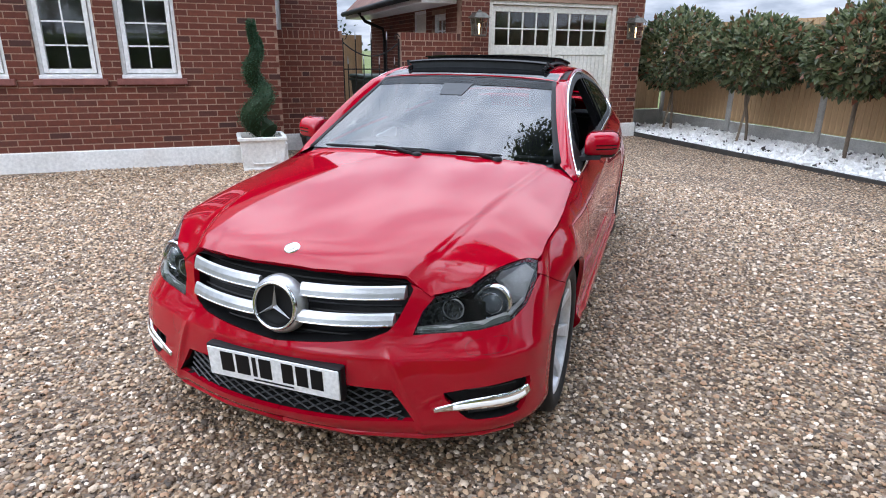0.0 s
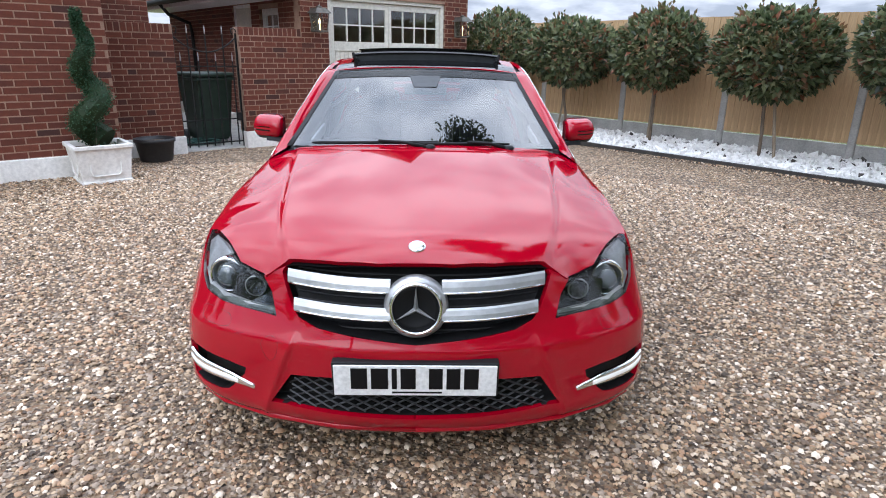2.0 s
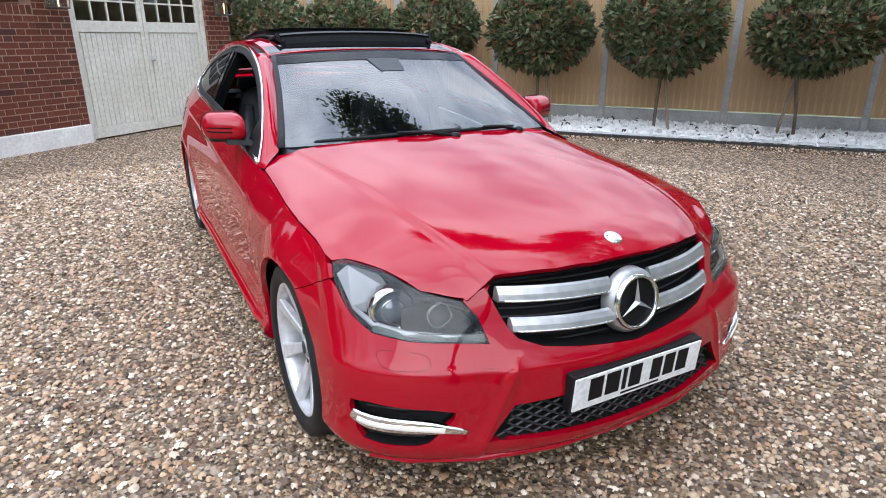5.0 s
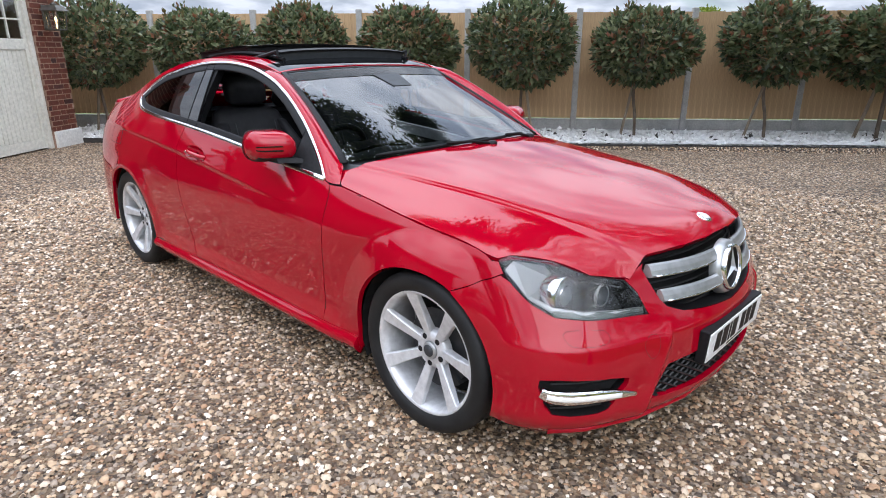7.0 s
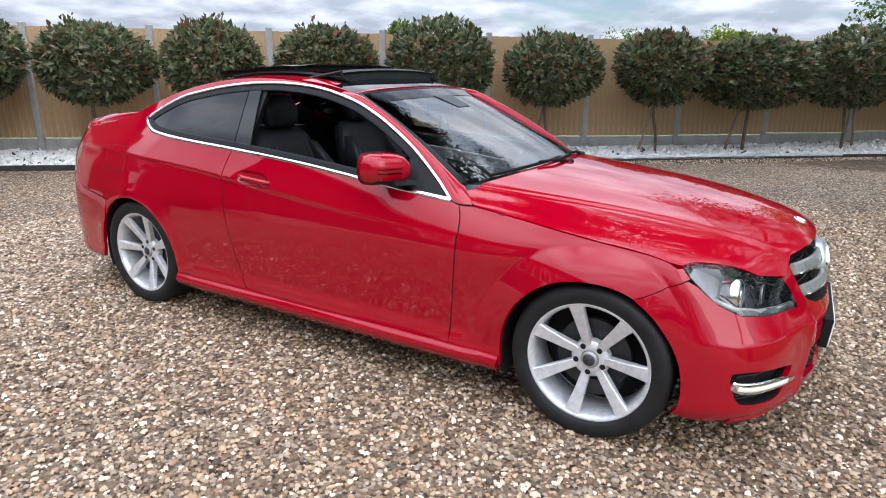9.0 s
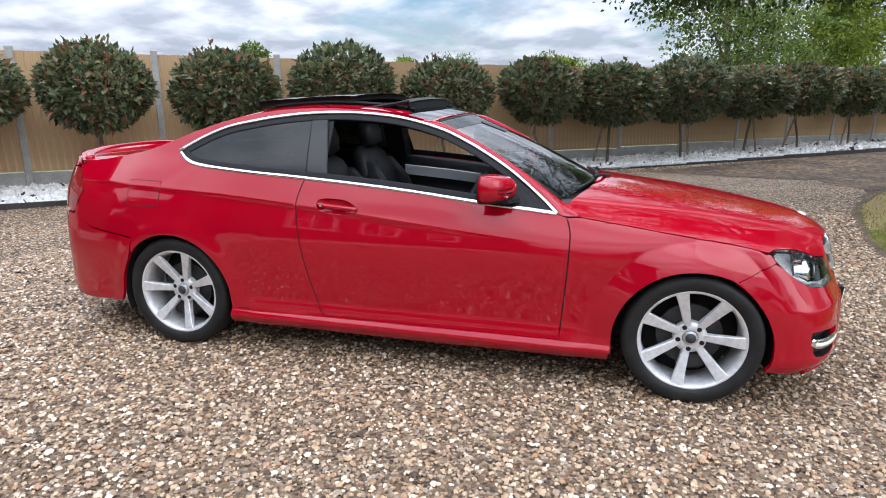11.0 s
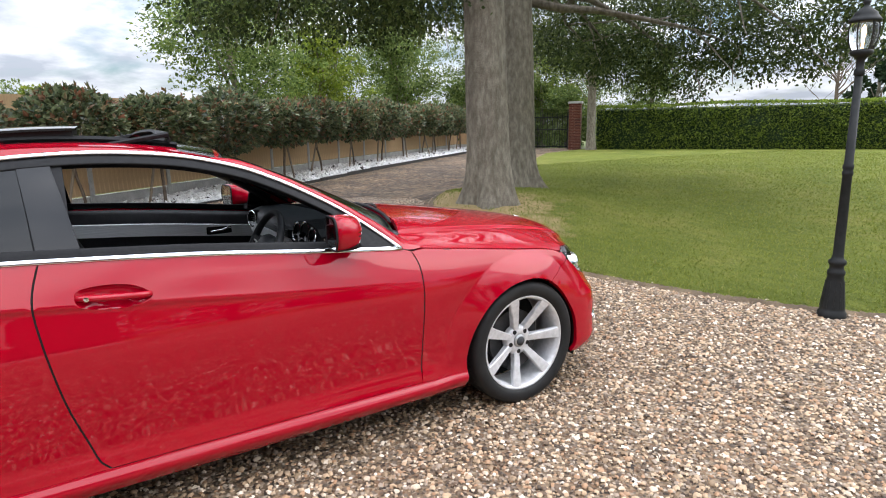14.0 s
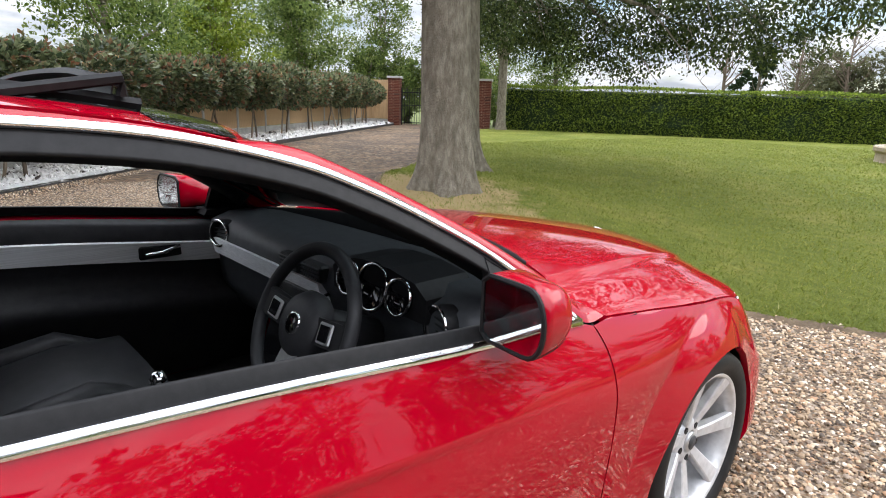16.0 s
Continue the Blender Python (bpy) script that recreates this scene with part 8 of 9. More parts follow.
panels("quarter_lining", W, [(1.90, 0.28), (2.36, 0.28), (2.40, 0.56), (2.75, 0.68), (2.95, 0.68), (2.95, 1.02), (2.6, 1.02), (1.95, 0.975)], M_trimblack, car, "black rear side lining", gap=0.0, flange=0.0, lift=-0.03)
panels("pillar_lining_upper", W, [(s, z + 0.010) for s, z in dlo_up if s > 1.42] + [(s, z - 0.006) for s, z in rail_line if 1.42 < s < 3.0] + [(2.98, 1.0), (2.82, 1.0), (2.785, 1.07)], M_trimblack, car, "dark cabin lining above the side window", gap=0.0, flange=0.0, lift=-0.022)
# dark seam strips along the shut lines
for ln_, wd_, dp_ in ((DOOR_F[1:], 0.013, -0.0035), (DOOR_R[:-1], 0.013, -0.0035), ([(0.395, 0.2665), (0.8, 0.2665), (1.3, 0.2665), (1.84, 0.2665), (2.39, 0.2665)], 0.008, -0.003)):
    strips("shut_line", W, ln_, wd_, 0.0003, M_under, car, lift=dp_)


# ---- car: front details ----
def recess(fn, outline, depth, shrink=0.90):
    """A bowl behind an outline: the rim on the surface, the floor set back."""
    o = dense(outline, 0.03)
    u, v = np.array([p[0] for p in o]), np.array([p[1] for p in o])
    c = np.array([u.mean(), v.mean()])
    P, N = fn(u, v), surf_normals(fn, u, v)
    n = N.mean(0)
    n /= np.linalg.norm(n)
    uu, vv = c[0] + (u - c[0]) * shrink, c[1] + (v - c[1]) * shrink
    Q = fn(uu, vv) - n * depth
    k = len(o)
    V = np.concatenate([P - N * 0.004, Q, (Q.mean(0))[None]])
    fs = [[i, (i + 1) % k, k + (i + 1) % k, k + i] for i in range(k)] + [[k + i, k + (i + 1) % k, 2 * k] for i in range(k)]
    return V, fs


def mirrored_raw(name, V, fs, material, parent, s, label="", smooth=False):
    return raw(name, [(v[0] * s, v[1], v[2]) for v in V], [f if s > 0 else f[::-1] for f in fs], material, parent, label, smooth)


def facing(p, n):
    return Matrix.Translation(Vector(p)) @ Vector(n).to_track_quat("Z", "Y").to_matrix().to_4x4()


for s_ in (1, -1):
    V_, F_ = recess(W, HL, 0.10, 0.84)
    lamp = mirrored_raw("headlight", V_, F_, M_lampbody, car, s_, "clear headlight with a projector lens")
    data = panel_data(W, HL, step=0.04, gap=0.002, flange=0.01)
    cv = link_mesh("lens_cover", mesh_from("lens_cover", data, (s_,)), M_clear, lamp)
    cv.visible_shadow = False
    d = np.array((s_ * 0.10, -1.0, 0.06))
    d /= np.linalg.norm(d)

    def hp(s, z, back):
        p, n = W(s, z)[0], surf_normals(W, np.array([s]), np.array([z]))[0]
        q = p - n * back
        return Vector((q[0] * s_, q[1], q[2]))

    pc = hp(-0.645, 0.655, 0.050)
    m_ = facing(pc, d)
    part("projector_bezel", lathe([(0.066, -0.03), (0.068, 0.02), (0.062, 0.034), (0.055, 0.030), (0.050, 0.012), (0.047, 0.0)], 28, cap=False), M_chrome, lamp, smooth=True, m=m_)
    part("projector_lens", lathe([(0.048, 0.004), (0.046, 0.016), (0.038, 0.030), (0.024, 0.040), (0.010, 0.044), (0.0, 0.0445)], 28, cap=False), M_lens, lamp, "round glass projector lens", True, m=m_)
    part("lens_ring", lathe([(0.034, 0.034), (0.037, 0.0345), (0.039, 0.031), (0.037, 0.028)], 28, cap=False), M_chrome, lamp, smooth=True, m=m_)
    # bright reflector wedge towards the corner
    wedge = [hp(a, b, c) for a, b, c in ((-0.46, 0.715, 0.010), (-0.51, 0.742, 0.012), (-0.62, 0.735, 0.022), (-0.655, 0.70, 0.060), (-0.60, 0.625, 0.062), (-0.53, 0.640, 0.014))]
    bm = bmesh.new()
    bm.faces.new([bm.verts.new(p) for p in wedge])
    bmesh.ops.solidify(bm, geom=bm.faces[:], thickness=0.004)
    part("reflector", bm, M_alloy, lamp)
    # inner bowl beside the grille
    m2 = facing(hp(-0.80, 0.640, 0.055), d)
    part("high_beam_bowl", lathe([(0.034, 0.012), (0.030, -0.005), (0.018, -0.025), (0.0, -0.03)], 24, cap=False), M_lampbody, lamp, smooth=True, m=m2)
    part("high_beam_ring", lathe([(0.034, 0.014), (0.037, 0.014), (0.037, 0.006), (0.033, 0.006)], 24, cap=False), M_silver, lamp, smooth=True, m=m2)
    # grey light guide along the bottom
    lo = [hp(a, b, 0.014) for a, b in ((-0.535, 0.640), (-0.60, 0.606), (-0.70, 0.590), (-0.82, 0.583), (-0.925, 0.580))]
    part("light_guide", tube(lo, [0.006, 0.0085, 0.009, 0.008, 0.006], 8, flat=1.2), M_alloy, lamp, "pale light guide", True)
    V2, F2 = strip_data(W, smooth_line([(-0.60, 0.596), (-0.72, 0.585), (-0.84, 0.579), (-0.935, 0.575)], 4), 0.020, 0.003, False, -0.010)
    mirrored_raw("lower_band", V2, F2, M_lampband, lamp, s_, "grey-green ribbed lower lens", True)
    for k in range(3):
        lo = [hp(a, b + 0.0 - 0.008 * k, 0.008) for a, b in ((-0.62, 0.593), (-0.72, 0.580), (-0.84, 0.574), (-0.93, 0.571))]
        part("guide_rib", tube(lo, 0.0026, 5), M_dash, lamp)
    fin = [hp(a, b, 0.03) for a, b in ((-0.76, 0.682), (-0.82, 0.668), (-0.88, 0.650))]
    part("fin", tube(fin, 0.004, 5), M_dash, lamp)

# fog and daytime lights in the bumper
for s_ in (1, -1):
    V_, F_ = recess(W, DRL_HOLE, 0.05, 0.93)
    dl = mirrored_raw("daytime_lamp", V_, F_, M_trimblack, car, s_, "black vent with a bright light bar")
    path = smooth_line([(-0.515, 0.352), (-0.545, 0.340), (-0.60, 0.333), (-0.71, 0.330), (-0.80, 0.321), (-0.868, 0.309)], 4)
    wd_ = [0.034 + 0.014 * math.sin(math.pi * min(1, k / (len(path) - 1) * 1.25)) - 0.018 * max(0, (k / (len(path) - 1) - 0.72) / 0.28) for k in range(len(path))]
    V2, F2 = strip_data(W, path, wd_, 0.010, False, -0.004)
    mirrored_raw("chrome_bar", V2, F2, M_chrome, dl, s_, "chrome light bar", True)
    V2, F2 = strip_data(W, path[3:17], 0.020, 0.0125, False, -0.004)
    mirrored_raw("light_strip", V2, F2, M_drl, dl, s_, "white daytime running light", True)
    for z in (0.37, 0.295, 0.283):
        V2, F2 = strip_data(W, [(-0.55, z), (-0.65, z + 0.001), (-0.74, z)], 0.006, 0.002, False, -0.03)
        mirrored_raw("vent_rib", V2, F2, M_plastic_black, dl, s_)

# grille: black pocket, honeycomb ribs, two silver bars, round emblem
gp = [W(s, z)[0] for s, z in dense(GRILLE, 0.04, False)]
bm = bmesh.new()
ring = [(p[0], p[1], p[2]) for p in gp] + [(-p[0], p[1], p[2]) for p in gp[::-1]]
rv = [bm.verts.new((x, y + 0.004, z)) for x, y, z in ring]
bv = [bm.verts.new((x * 0.98, y + 0.07, z)) for x, y, z in ring]
for i in range(len(rv)):
    j = (i + 1) % len(rv)
    bm.faces.new((rv[i], rv[j], bv[j], bv[i]))
half = len(gp)
for i in range(half - 1):
    bm.faces.new((bv[i], bv[i + 1], bv[2 * half - 2 - i], bv[2 * half - 1 - i]))
grille = part("grille", bm, M_trimblack, car, "black grille with two silver bars and a round emblem")


def nose_y(x, z):
    """Depth of the nose at a width and height."""
    s = np.linspace(-1.43, -0.6, 120)
    p = W(s, np.full(120, z))
    return float(np.interp(abs(x), p[:, 0], p[:, 1]))


for k in range(9):
    z = 0.535 + k * 0.024
    xm = 0.40 if z > 0.60 else 0.30 + (z - 0.535) * 1.4
    part("grille_rib", tube([(x, nose_y(x, z) + 0.058, z) for x in np.linspace(-xm, xm, 13)], 0.0035, 4), M_plastic_black, grille)
for zb, zt, x0, x1, drop in ((0.664, 0.710, 0.082, 0.424, 0.004), (0.581, 0.624, 0.082, 0.400, 0.005)):
    for s_ in (1, -1):
        rings = []
        for x in np.linspace(x0, x1, 14):
            f = (x / 0.44) ** 2
            a, b = zb + drop * f + 0.004, zt + drop * f
            y = nose_y(x, (a + b) / 2)
            rings.append([(s_ * x, y + dy, z) for dy, z in ((0.020, a - 0.004), (-0.008, a - 0.003), (-0.015, a + 0.004), (-0.010, (a + b) / 2), (-0.001, b - 0.005), (0.007, b), (0.014, b - 0.004))])
        bar = part("grille_bar", loft(rings), M_silver, grille, "satin silver grille bar", False)
        part("bar_edge", tube([(s_ * x, nose_y(x, zb + 0.01) - 0.011, zb + 0.0075 + drop * (x / 0.44) ** 2) for x in np.linspace(x0, x1 - 0.012, 14)], 0.0036, 6), M_chrome, bar, smooth=True)
em = Matrix.Translation((0, nose_y(0, 0.625) - 0.020, 0.629)) @ Matrix.Rotation(radians(90 - 8), 4, "X") @ Matrix.Scale(0.85, 4)
part("emblem_dish", lathe([(0.0, -0.014), (0.070, -0.014), (0.086, -0.006), (0.088, -0.03)], 40, cap=False), M_ink, grille, smooth=True, m=em)
part("emblem_ring", lathe([(0.101, -0.035), (0.102, -0.008), (0.098, 0.006), (0.092, 0.008), (0.087, 0.002), (0.086, -0.012)], 48, cap=False), M_chrome, grille, "chrome emblem ring", True, m=em)
part("emblem_mount", lathe([(0.122, -0.055), (0.119, -0.030), (0.110, -0.014), (0.100, -0.010)], 48, cap=False), M_silver, grille, smooth=True, m=em)
bm = bmesh.new()
top_ = bm.verts.new((0, 0, 0.013))
pts_ = []
for k in range(3):
    a = math.pi / 2 + k * 2 * math.pi / 3
    tip = bm.verts.new((0.086 * math.cos(a), 0.086 * math.sin(a), 0.000))
    sa = bm.verts.new((0.0105 * math.cos(a + math.pi / 3), 0.0105 * math.sin(a + math.pi / 3), -0.004))
    pts_.append((tip, sa))
for k in range(3):
    tip, sa = pts_[k]
    prev = pts_[k - 1][1]
    bm.faces.new((top_, tip, sa))
    bm.faces.new((top_, prev, tip))
    bm.faces.new((prev, sa, tip))
part("emblem_star", bm, M_silver, grille, "chrome three-pointed shape", m=em)
# lower intake with a lattice
bm = bmesh.new()
lp = [W(s, z)[0] for s, z in dense(LOW_HOLE, 0.04, False)]
ring = [tuple(p) for p in lp] + [(-p[0], p[1], p[2]) for p in lp[::-1]]
rv = [bm.verts.new((x, y + 0.003, z)) for x, y, z in ring]
bv = [bm.verts.new((x * 0.99, y + 0.06, z)) for x, y, z in ring]
n_ = len(rv)
for i in range(n_):
    bm.faces.new((rv[i], rv[(i + 1) % n_], bv[(i + 1) % n_], bv[i]))
for i in range(n_ // 2 - 1):
    bm.faces.new((bv[i], bv[i + 1], bv[n_ - 2 - i], bv[n_ - 1 - i]))
intake = part("lower_intake", bm, M_under, car, "black lattice lower intake")
for k in range(-16, 17):
    for slope in (1, -1):
        x0 = k * 0.056
        pts = []
        for z in np.linspace(0.262, 0.384, 6):
            x = x0 + slope * (z - 0.323) * 1.9
            lim = 0.40 + (0.384 - z) * 0.62
            if abs(x) < lim:
                pts.append((x, nose_y(x, z) + 0.022 + 0.004 * slope, z))
        if len(pts) > 1:
            part("lattice_bar", tube(pts, 0.0038, 4), M_plastic_black, intake)

# number plate: white plate in a black holder, print as plain bars
PLM = Matrix.Translation((0, -0.800, 0.402)) @ Matrix.Rotation(radians(4), 4, "X")
holder = part("plate_holder", B(-0.266, 0.266, -0.005, 0.030, -0.062, 0.063, 0.004, 2), M_trimblack, car, "black plate holder", m=PLM)
plate = part("number_plate", B(-0.260, 0.260, -0.010, -0.003, -0.056, 0.056, 0.003, 2), M_plate, car, "white number plate with black print", m=PLM)
xs_ = -0.205
for k, wdt in enumerate((0.052, 0.054, 0.016, 0.048, 0.0, 0.044, 0.044, 0.046)):
    if wdt:
        part("print_bar", B(xs_, xs_ + wdt, -0.0115, -0.0098, -0.030, 0.046), M_ink, plate)
        xs_ += wdt + 0.012
    else:
        xs_ += 0.030
part("print_line", B(-0.075, 0.085, -0.0112, -0.0098, -0.046, -0.040), M_ink, plate)
strips("plate_rim", lambda a, b: np.stack([np.atleast_1d(a), np.full(np.shape(np.atleast_1d(a)), -0.0102), np.atleast_1d(b)], -1), [(-0.253, -0.05), (0.253, -0.05), (0.253, 0.05), (-0.253, 0.05)], 0.0025, -0.0006, M_ink, plate, closed=True, sides=(1,), smooth=False)
M_redline = mat("paint_seam", (0.06, 0.002, 0.003), 0.6)
# headlight washer flaps and towing-eye cover as pressed lines
strips("washer_flap_line", W, smooth_line([(-0.62, 0.512), (-0.62, 0.545), (-0.75, 0.540), (-0.755, 0.505), (-0.66, 0.500)], 3, True), 0.0014, 0.0003, M_redline, car, closed=True)
strips("tow_cover_line", W, smooth_line([(-0.90, 0.47), (-0.93, 0.50), (-0.965, 0.49), (-0.96, 0.44), (-0.93, 0.42)], 3, True), 0.0014, 0.0003, M_redline, car, closed=True, sides=(-1,))


# ---- car: wheels ----
def wheel(x, y, side, turn):
    """A tyre on a seven-spoke alloy rim; the outer face looks along local +z."""
    m = Matrix.Translation((x, y, 0.316)) @ Matrix.Rotation(radians(90 * side), 4, "Y") @ Matrix.Rotation(radians(turn), 4, "Z")
    w = part("wheel", lathe([(0.236, -0.10), (0.243, -0.095), (0.243, -0.085), (0.225, -0.07), (0.222, 0.06), (0.230, 0.088), (0.240, 0.096), (0.245, 0.094), (0.244, 0.086), (0.233, 0.078), (0.224, 0.055)], 56, cap=False), M_alloy, car, "seven-spoke silver alloy wheel", True, m=m)
    prof = [(0.238, -0.095), (0.262, -0.108), (0.290, -0.110), (0.308, -0.100), (0.316, -0.080), (0.318, -0.04), (0.318, 0.04), (0.316, 0.080), (0.308, 0.100), (0.290, 0.110), (0.262, 0.107), (0.246, 0.098), (0.240, 0.090)]
    ty = part("tyre", lathe(prof, 64, cap=False), M_tyre, w, "black tyre", True)
    bm = bmesh.new()
    for k in range(72):
        a = 2 * math.pi * k / 72
        for z0, z1, sk in ((0.05, 0.098, 0.10), (-0.098, -0.05, -0.10)):
            p = [(0.3172 - 0.012 * (abs(z) > 0.09), a + sk * 0.5 * (z - z0) / (z1 - z0) + da, z) for z in (z0, z1) for da in (0, 0.035)]
            q = [bm.verts.new((r * math.cos(t), r * math.sin(t), z)) for r, t, z in (p[0], p[1], p[3], p[2])]
            q2 = [bm.verts.new(v.co * 1.0 + Vector((math.cos(a), math.sin(a), 0)) * 0.003) for v in q]
            bm.faces.new(q2)
            for i in range(4):
                bm.faces.new((q[i], q[(i + 1) % 4], q2[(i + 1) % 4], q2[i]))
    tagged(part("tread", bm, M_tyre, ty), kind="stuff")
    for k in range(7):
        a = 2 * math.pi * k / 7
        rings = []
        for r, hw, zf, th in ((0.040, 0.017, 0.046, 0.035), (0.075, 0.0175, 0.052, 0.034), (0.12, 0.020, 0.064, 0.030), (0.17, 0.0235, 0.076, 0.026), (0.205, 0.027, 0.085, 0.022), (0.232, 0.031, 0.090, 0.016)):
            rings.append([(r, -hw, zf - th), (r, -hw, zf - 0.004), (r, -hw + 0.004, zf), (r, hw - 0.004, zf), (r, hw, zf - 0.004), (r, hw, zf - th)])
        part("spoke", loft(rings), M_alloy, w, m=Matrix.Rotation(a, 4, "Z"))
    part("hub", lathe([(0.078, 0.010), (0.078, 0.036), (0.070, 0.047), (0.040, 0.052), (0.036, 0.050)], 35, cap=False), M_alloy, w, smooth=True)
    part("hub_cap", lathe([(0.034, 0.048), (0.034, 0.056), (0.030, 0.060), (0.0, 0.062)], 28, cap=False), M_silver, w, "round hub cap", True)
    part("hub_cap_disc", lathe([(0.024, 0.0602), (0.024, 0.0625), (0.0, 0.0635)], 24, cap=False), M_dash, w, smooth=True)
    for k in range(5):
        a = 2 * math.pi * k / 5 + 0.3
        part("bolt_recess", lathe([(0.0115, 0.0475), (0.0115, 0.0515), (0.007, 0.0518), (0.0, 0.0505)], 12, cap=False, at=(0.056 * math.cos(a), 0.056 * math.sin(a), 0)), M_trimblack, w)
    part("brake_disc", lathe([(0.06, 0.0), (0.150, 0.0), (0.150, -0.024), (0.06, -0.024)], 40), M_disc, w)
    part("caliper", loft([[(r * math.cos(t), r * math.sin(t), z) for r, z in ((0.10, 0.014), (0.165, 0.014), (0.165, -0.045), (0.10, -0.045))] for t in np.linspace(2.6, 3.7, 8)]), M_disc, w)
    part("inner_drum", lathe([(0.222, -0.09), (0.0, -0.09)], 40, cap=False), M_under, w)
    part("valve", tube([(0.214, 0.02, 0.055), (0.205, 0.02, 0.075)], 0.004, 6), M_trimblack, w)
    return w


# the spokes stand as the wheels came to rest
wheel(-0.765, 0.0, -1, 15)
wheel(-0.765, 2.76, -1, -16)
wheel(0.765, 0.0, 1, 20)
wheel(0.765, 2.76, 1, 5)
# wheel housings and underbody
for y_ in (0.0, 2.76):
    for s_ in (1, -1):
        bm = bmesh.new()
        rows = [[bm.verts.new((s_ * x, y_ + 0.372 * math.cos(a), 0.30 + 0.372 * math.sin(a))) for a in np.linspace(-0.35, math.pi + 0.35, 22)] for x in (0.845, 0.50)]
        for i in range(21):
            bm.faces.new((rows[0][i], rows[0][i + 1], rows[1][i + 1], rows[1][i]))
        bm.faces.new(rows[1])
        part("wheel_housing", bm, M_under, car, "black wheel arch liner")
part("underbody", B(-0.80, 0.80, 0.40, 2.36, 0.165, 0.215), M_under, car)
part("underbody_front", B(-0.50, 0.50, -0.66, 0.40, 0.19, 0.23), M_under, car)
part("underbody_rear", B(-0.50, 0.50, 2.36, 3.55, 0.22, 0.26), M_under, car)
part("engine_cover", B(-0.66, 0.66, -0.50, 0.40, 0.25, 0.64), M_under, car)
part("firewall", B(-0.80, 0.80, 0.40, 0.44, 0.21, 0.84), M_under, car)
part("boot_floor", B(-0.60, 0.60, 2.70, 3.45, 0.26, 0.95), M_under, car)


# ---- car: mirrors, handles ----
def door_mirror(s):
    """Mirror head: a rounded shell over a black tray, with glass at the rear, indicator strip and foot."""
    def section(f, a0=-90, a1=90, grow=0.0):
        x = 0.794 + 0.168 * f
        k = (0.80 + 0.20 * min(1.0, f / 0.12)) * math.sqrt(max(0.0, 1 - (max(0.0, f - 0.72) / 0.285) ** 2.4))
        yr, depth = 0.985 + 0.022 * f, (0.150 - 0.050 * f) * (0.55 + 0.45 * k)
        pts = []
        for a in np.linspace(radians(a0), radians(a1), 17):
            ca, sa = max(0.0, math.cos(a)) ** 0.62, math.copysign(abs(math.sin(a)) ** 0.80, math.sin(a))
            pts.append((s * x, yr - (depth + grow) * ca, 0.984 + ((0.069 if sa > 0 else 0.064) * k + grow) * sa + 0.004 * f))
        return pts
    F = (0.0, 0.04, 0.12, 0.3, 0.5, 0.7, 0.8, 0.88, 0.94, 0.98, 1.0)
    head = part("door_mirror", loft([section(f) for f in F]), M_red, car, "red door mirror over a black tray", True)
    part("mirror_tray", loft([section(f, -90, -38, 0.0018) + section(f, -38, -90, -0.006) for f in F[:-3]]), M_trimblack, head, "black lower shell", True)
    bm = bmesh.new()
    rim = [Vector(section(f)[-1]) for f in F] + [Vector(section(f)[0]) for f in F[::-1]]
    c = sum(rim, Vector()) / len(rim)
    bm.faces.new([bm.verts.new(c + (p - c) * 0.90 + Vector((0, 0.004, 0))) for p in rim])
    bmesh.ops.solidify(bm, geom=bm.faces[:], thickness=0.003)
    part("mirror_glass", bm, M_mirrorglass, head, "silvered mirror glass")
    part("glass_surround", tube([c + (p - c) * 0.96 + Vector((0, 0.002, 0)) for p in rim + rim[:1]], 0.005, 6), M_trimblack, head)
    part("mirror_foot", loft([[(s * x, y + dy, z + dz) for dy, dz in ((-w, -0.010), (w, -0.010), (w * 0.8, 0.010), (-w * 0.8, 0.010))] for x, y, z, w in ((0.875, 0.915, 0.930, 0.045), (0.83, 0.905, 0.929, 0.046), (0.78, 0.880, 0.925, 0.050), (0.74, 0.860, 0.918, 0.058))]), M_trimblack, head, "black mirror foot")
    for lo, hi, mt, nm in ((-9, -4, M_gloss, "indicator_lens"), (2, 5, M_gloss, "indicator_trim")):
        part(nm, loft([section(f, lo, hi, 0.0012) + section(f, hi, lo, -0.004) for f in (0.34, 0.45, 0.6, 0.74, 0.86, 0.93)]), mt, head, smooth=False)


for s_ in (1, -1):
    door_mirror(s_)
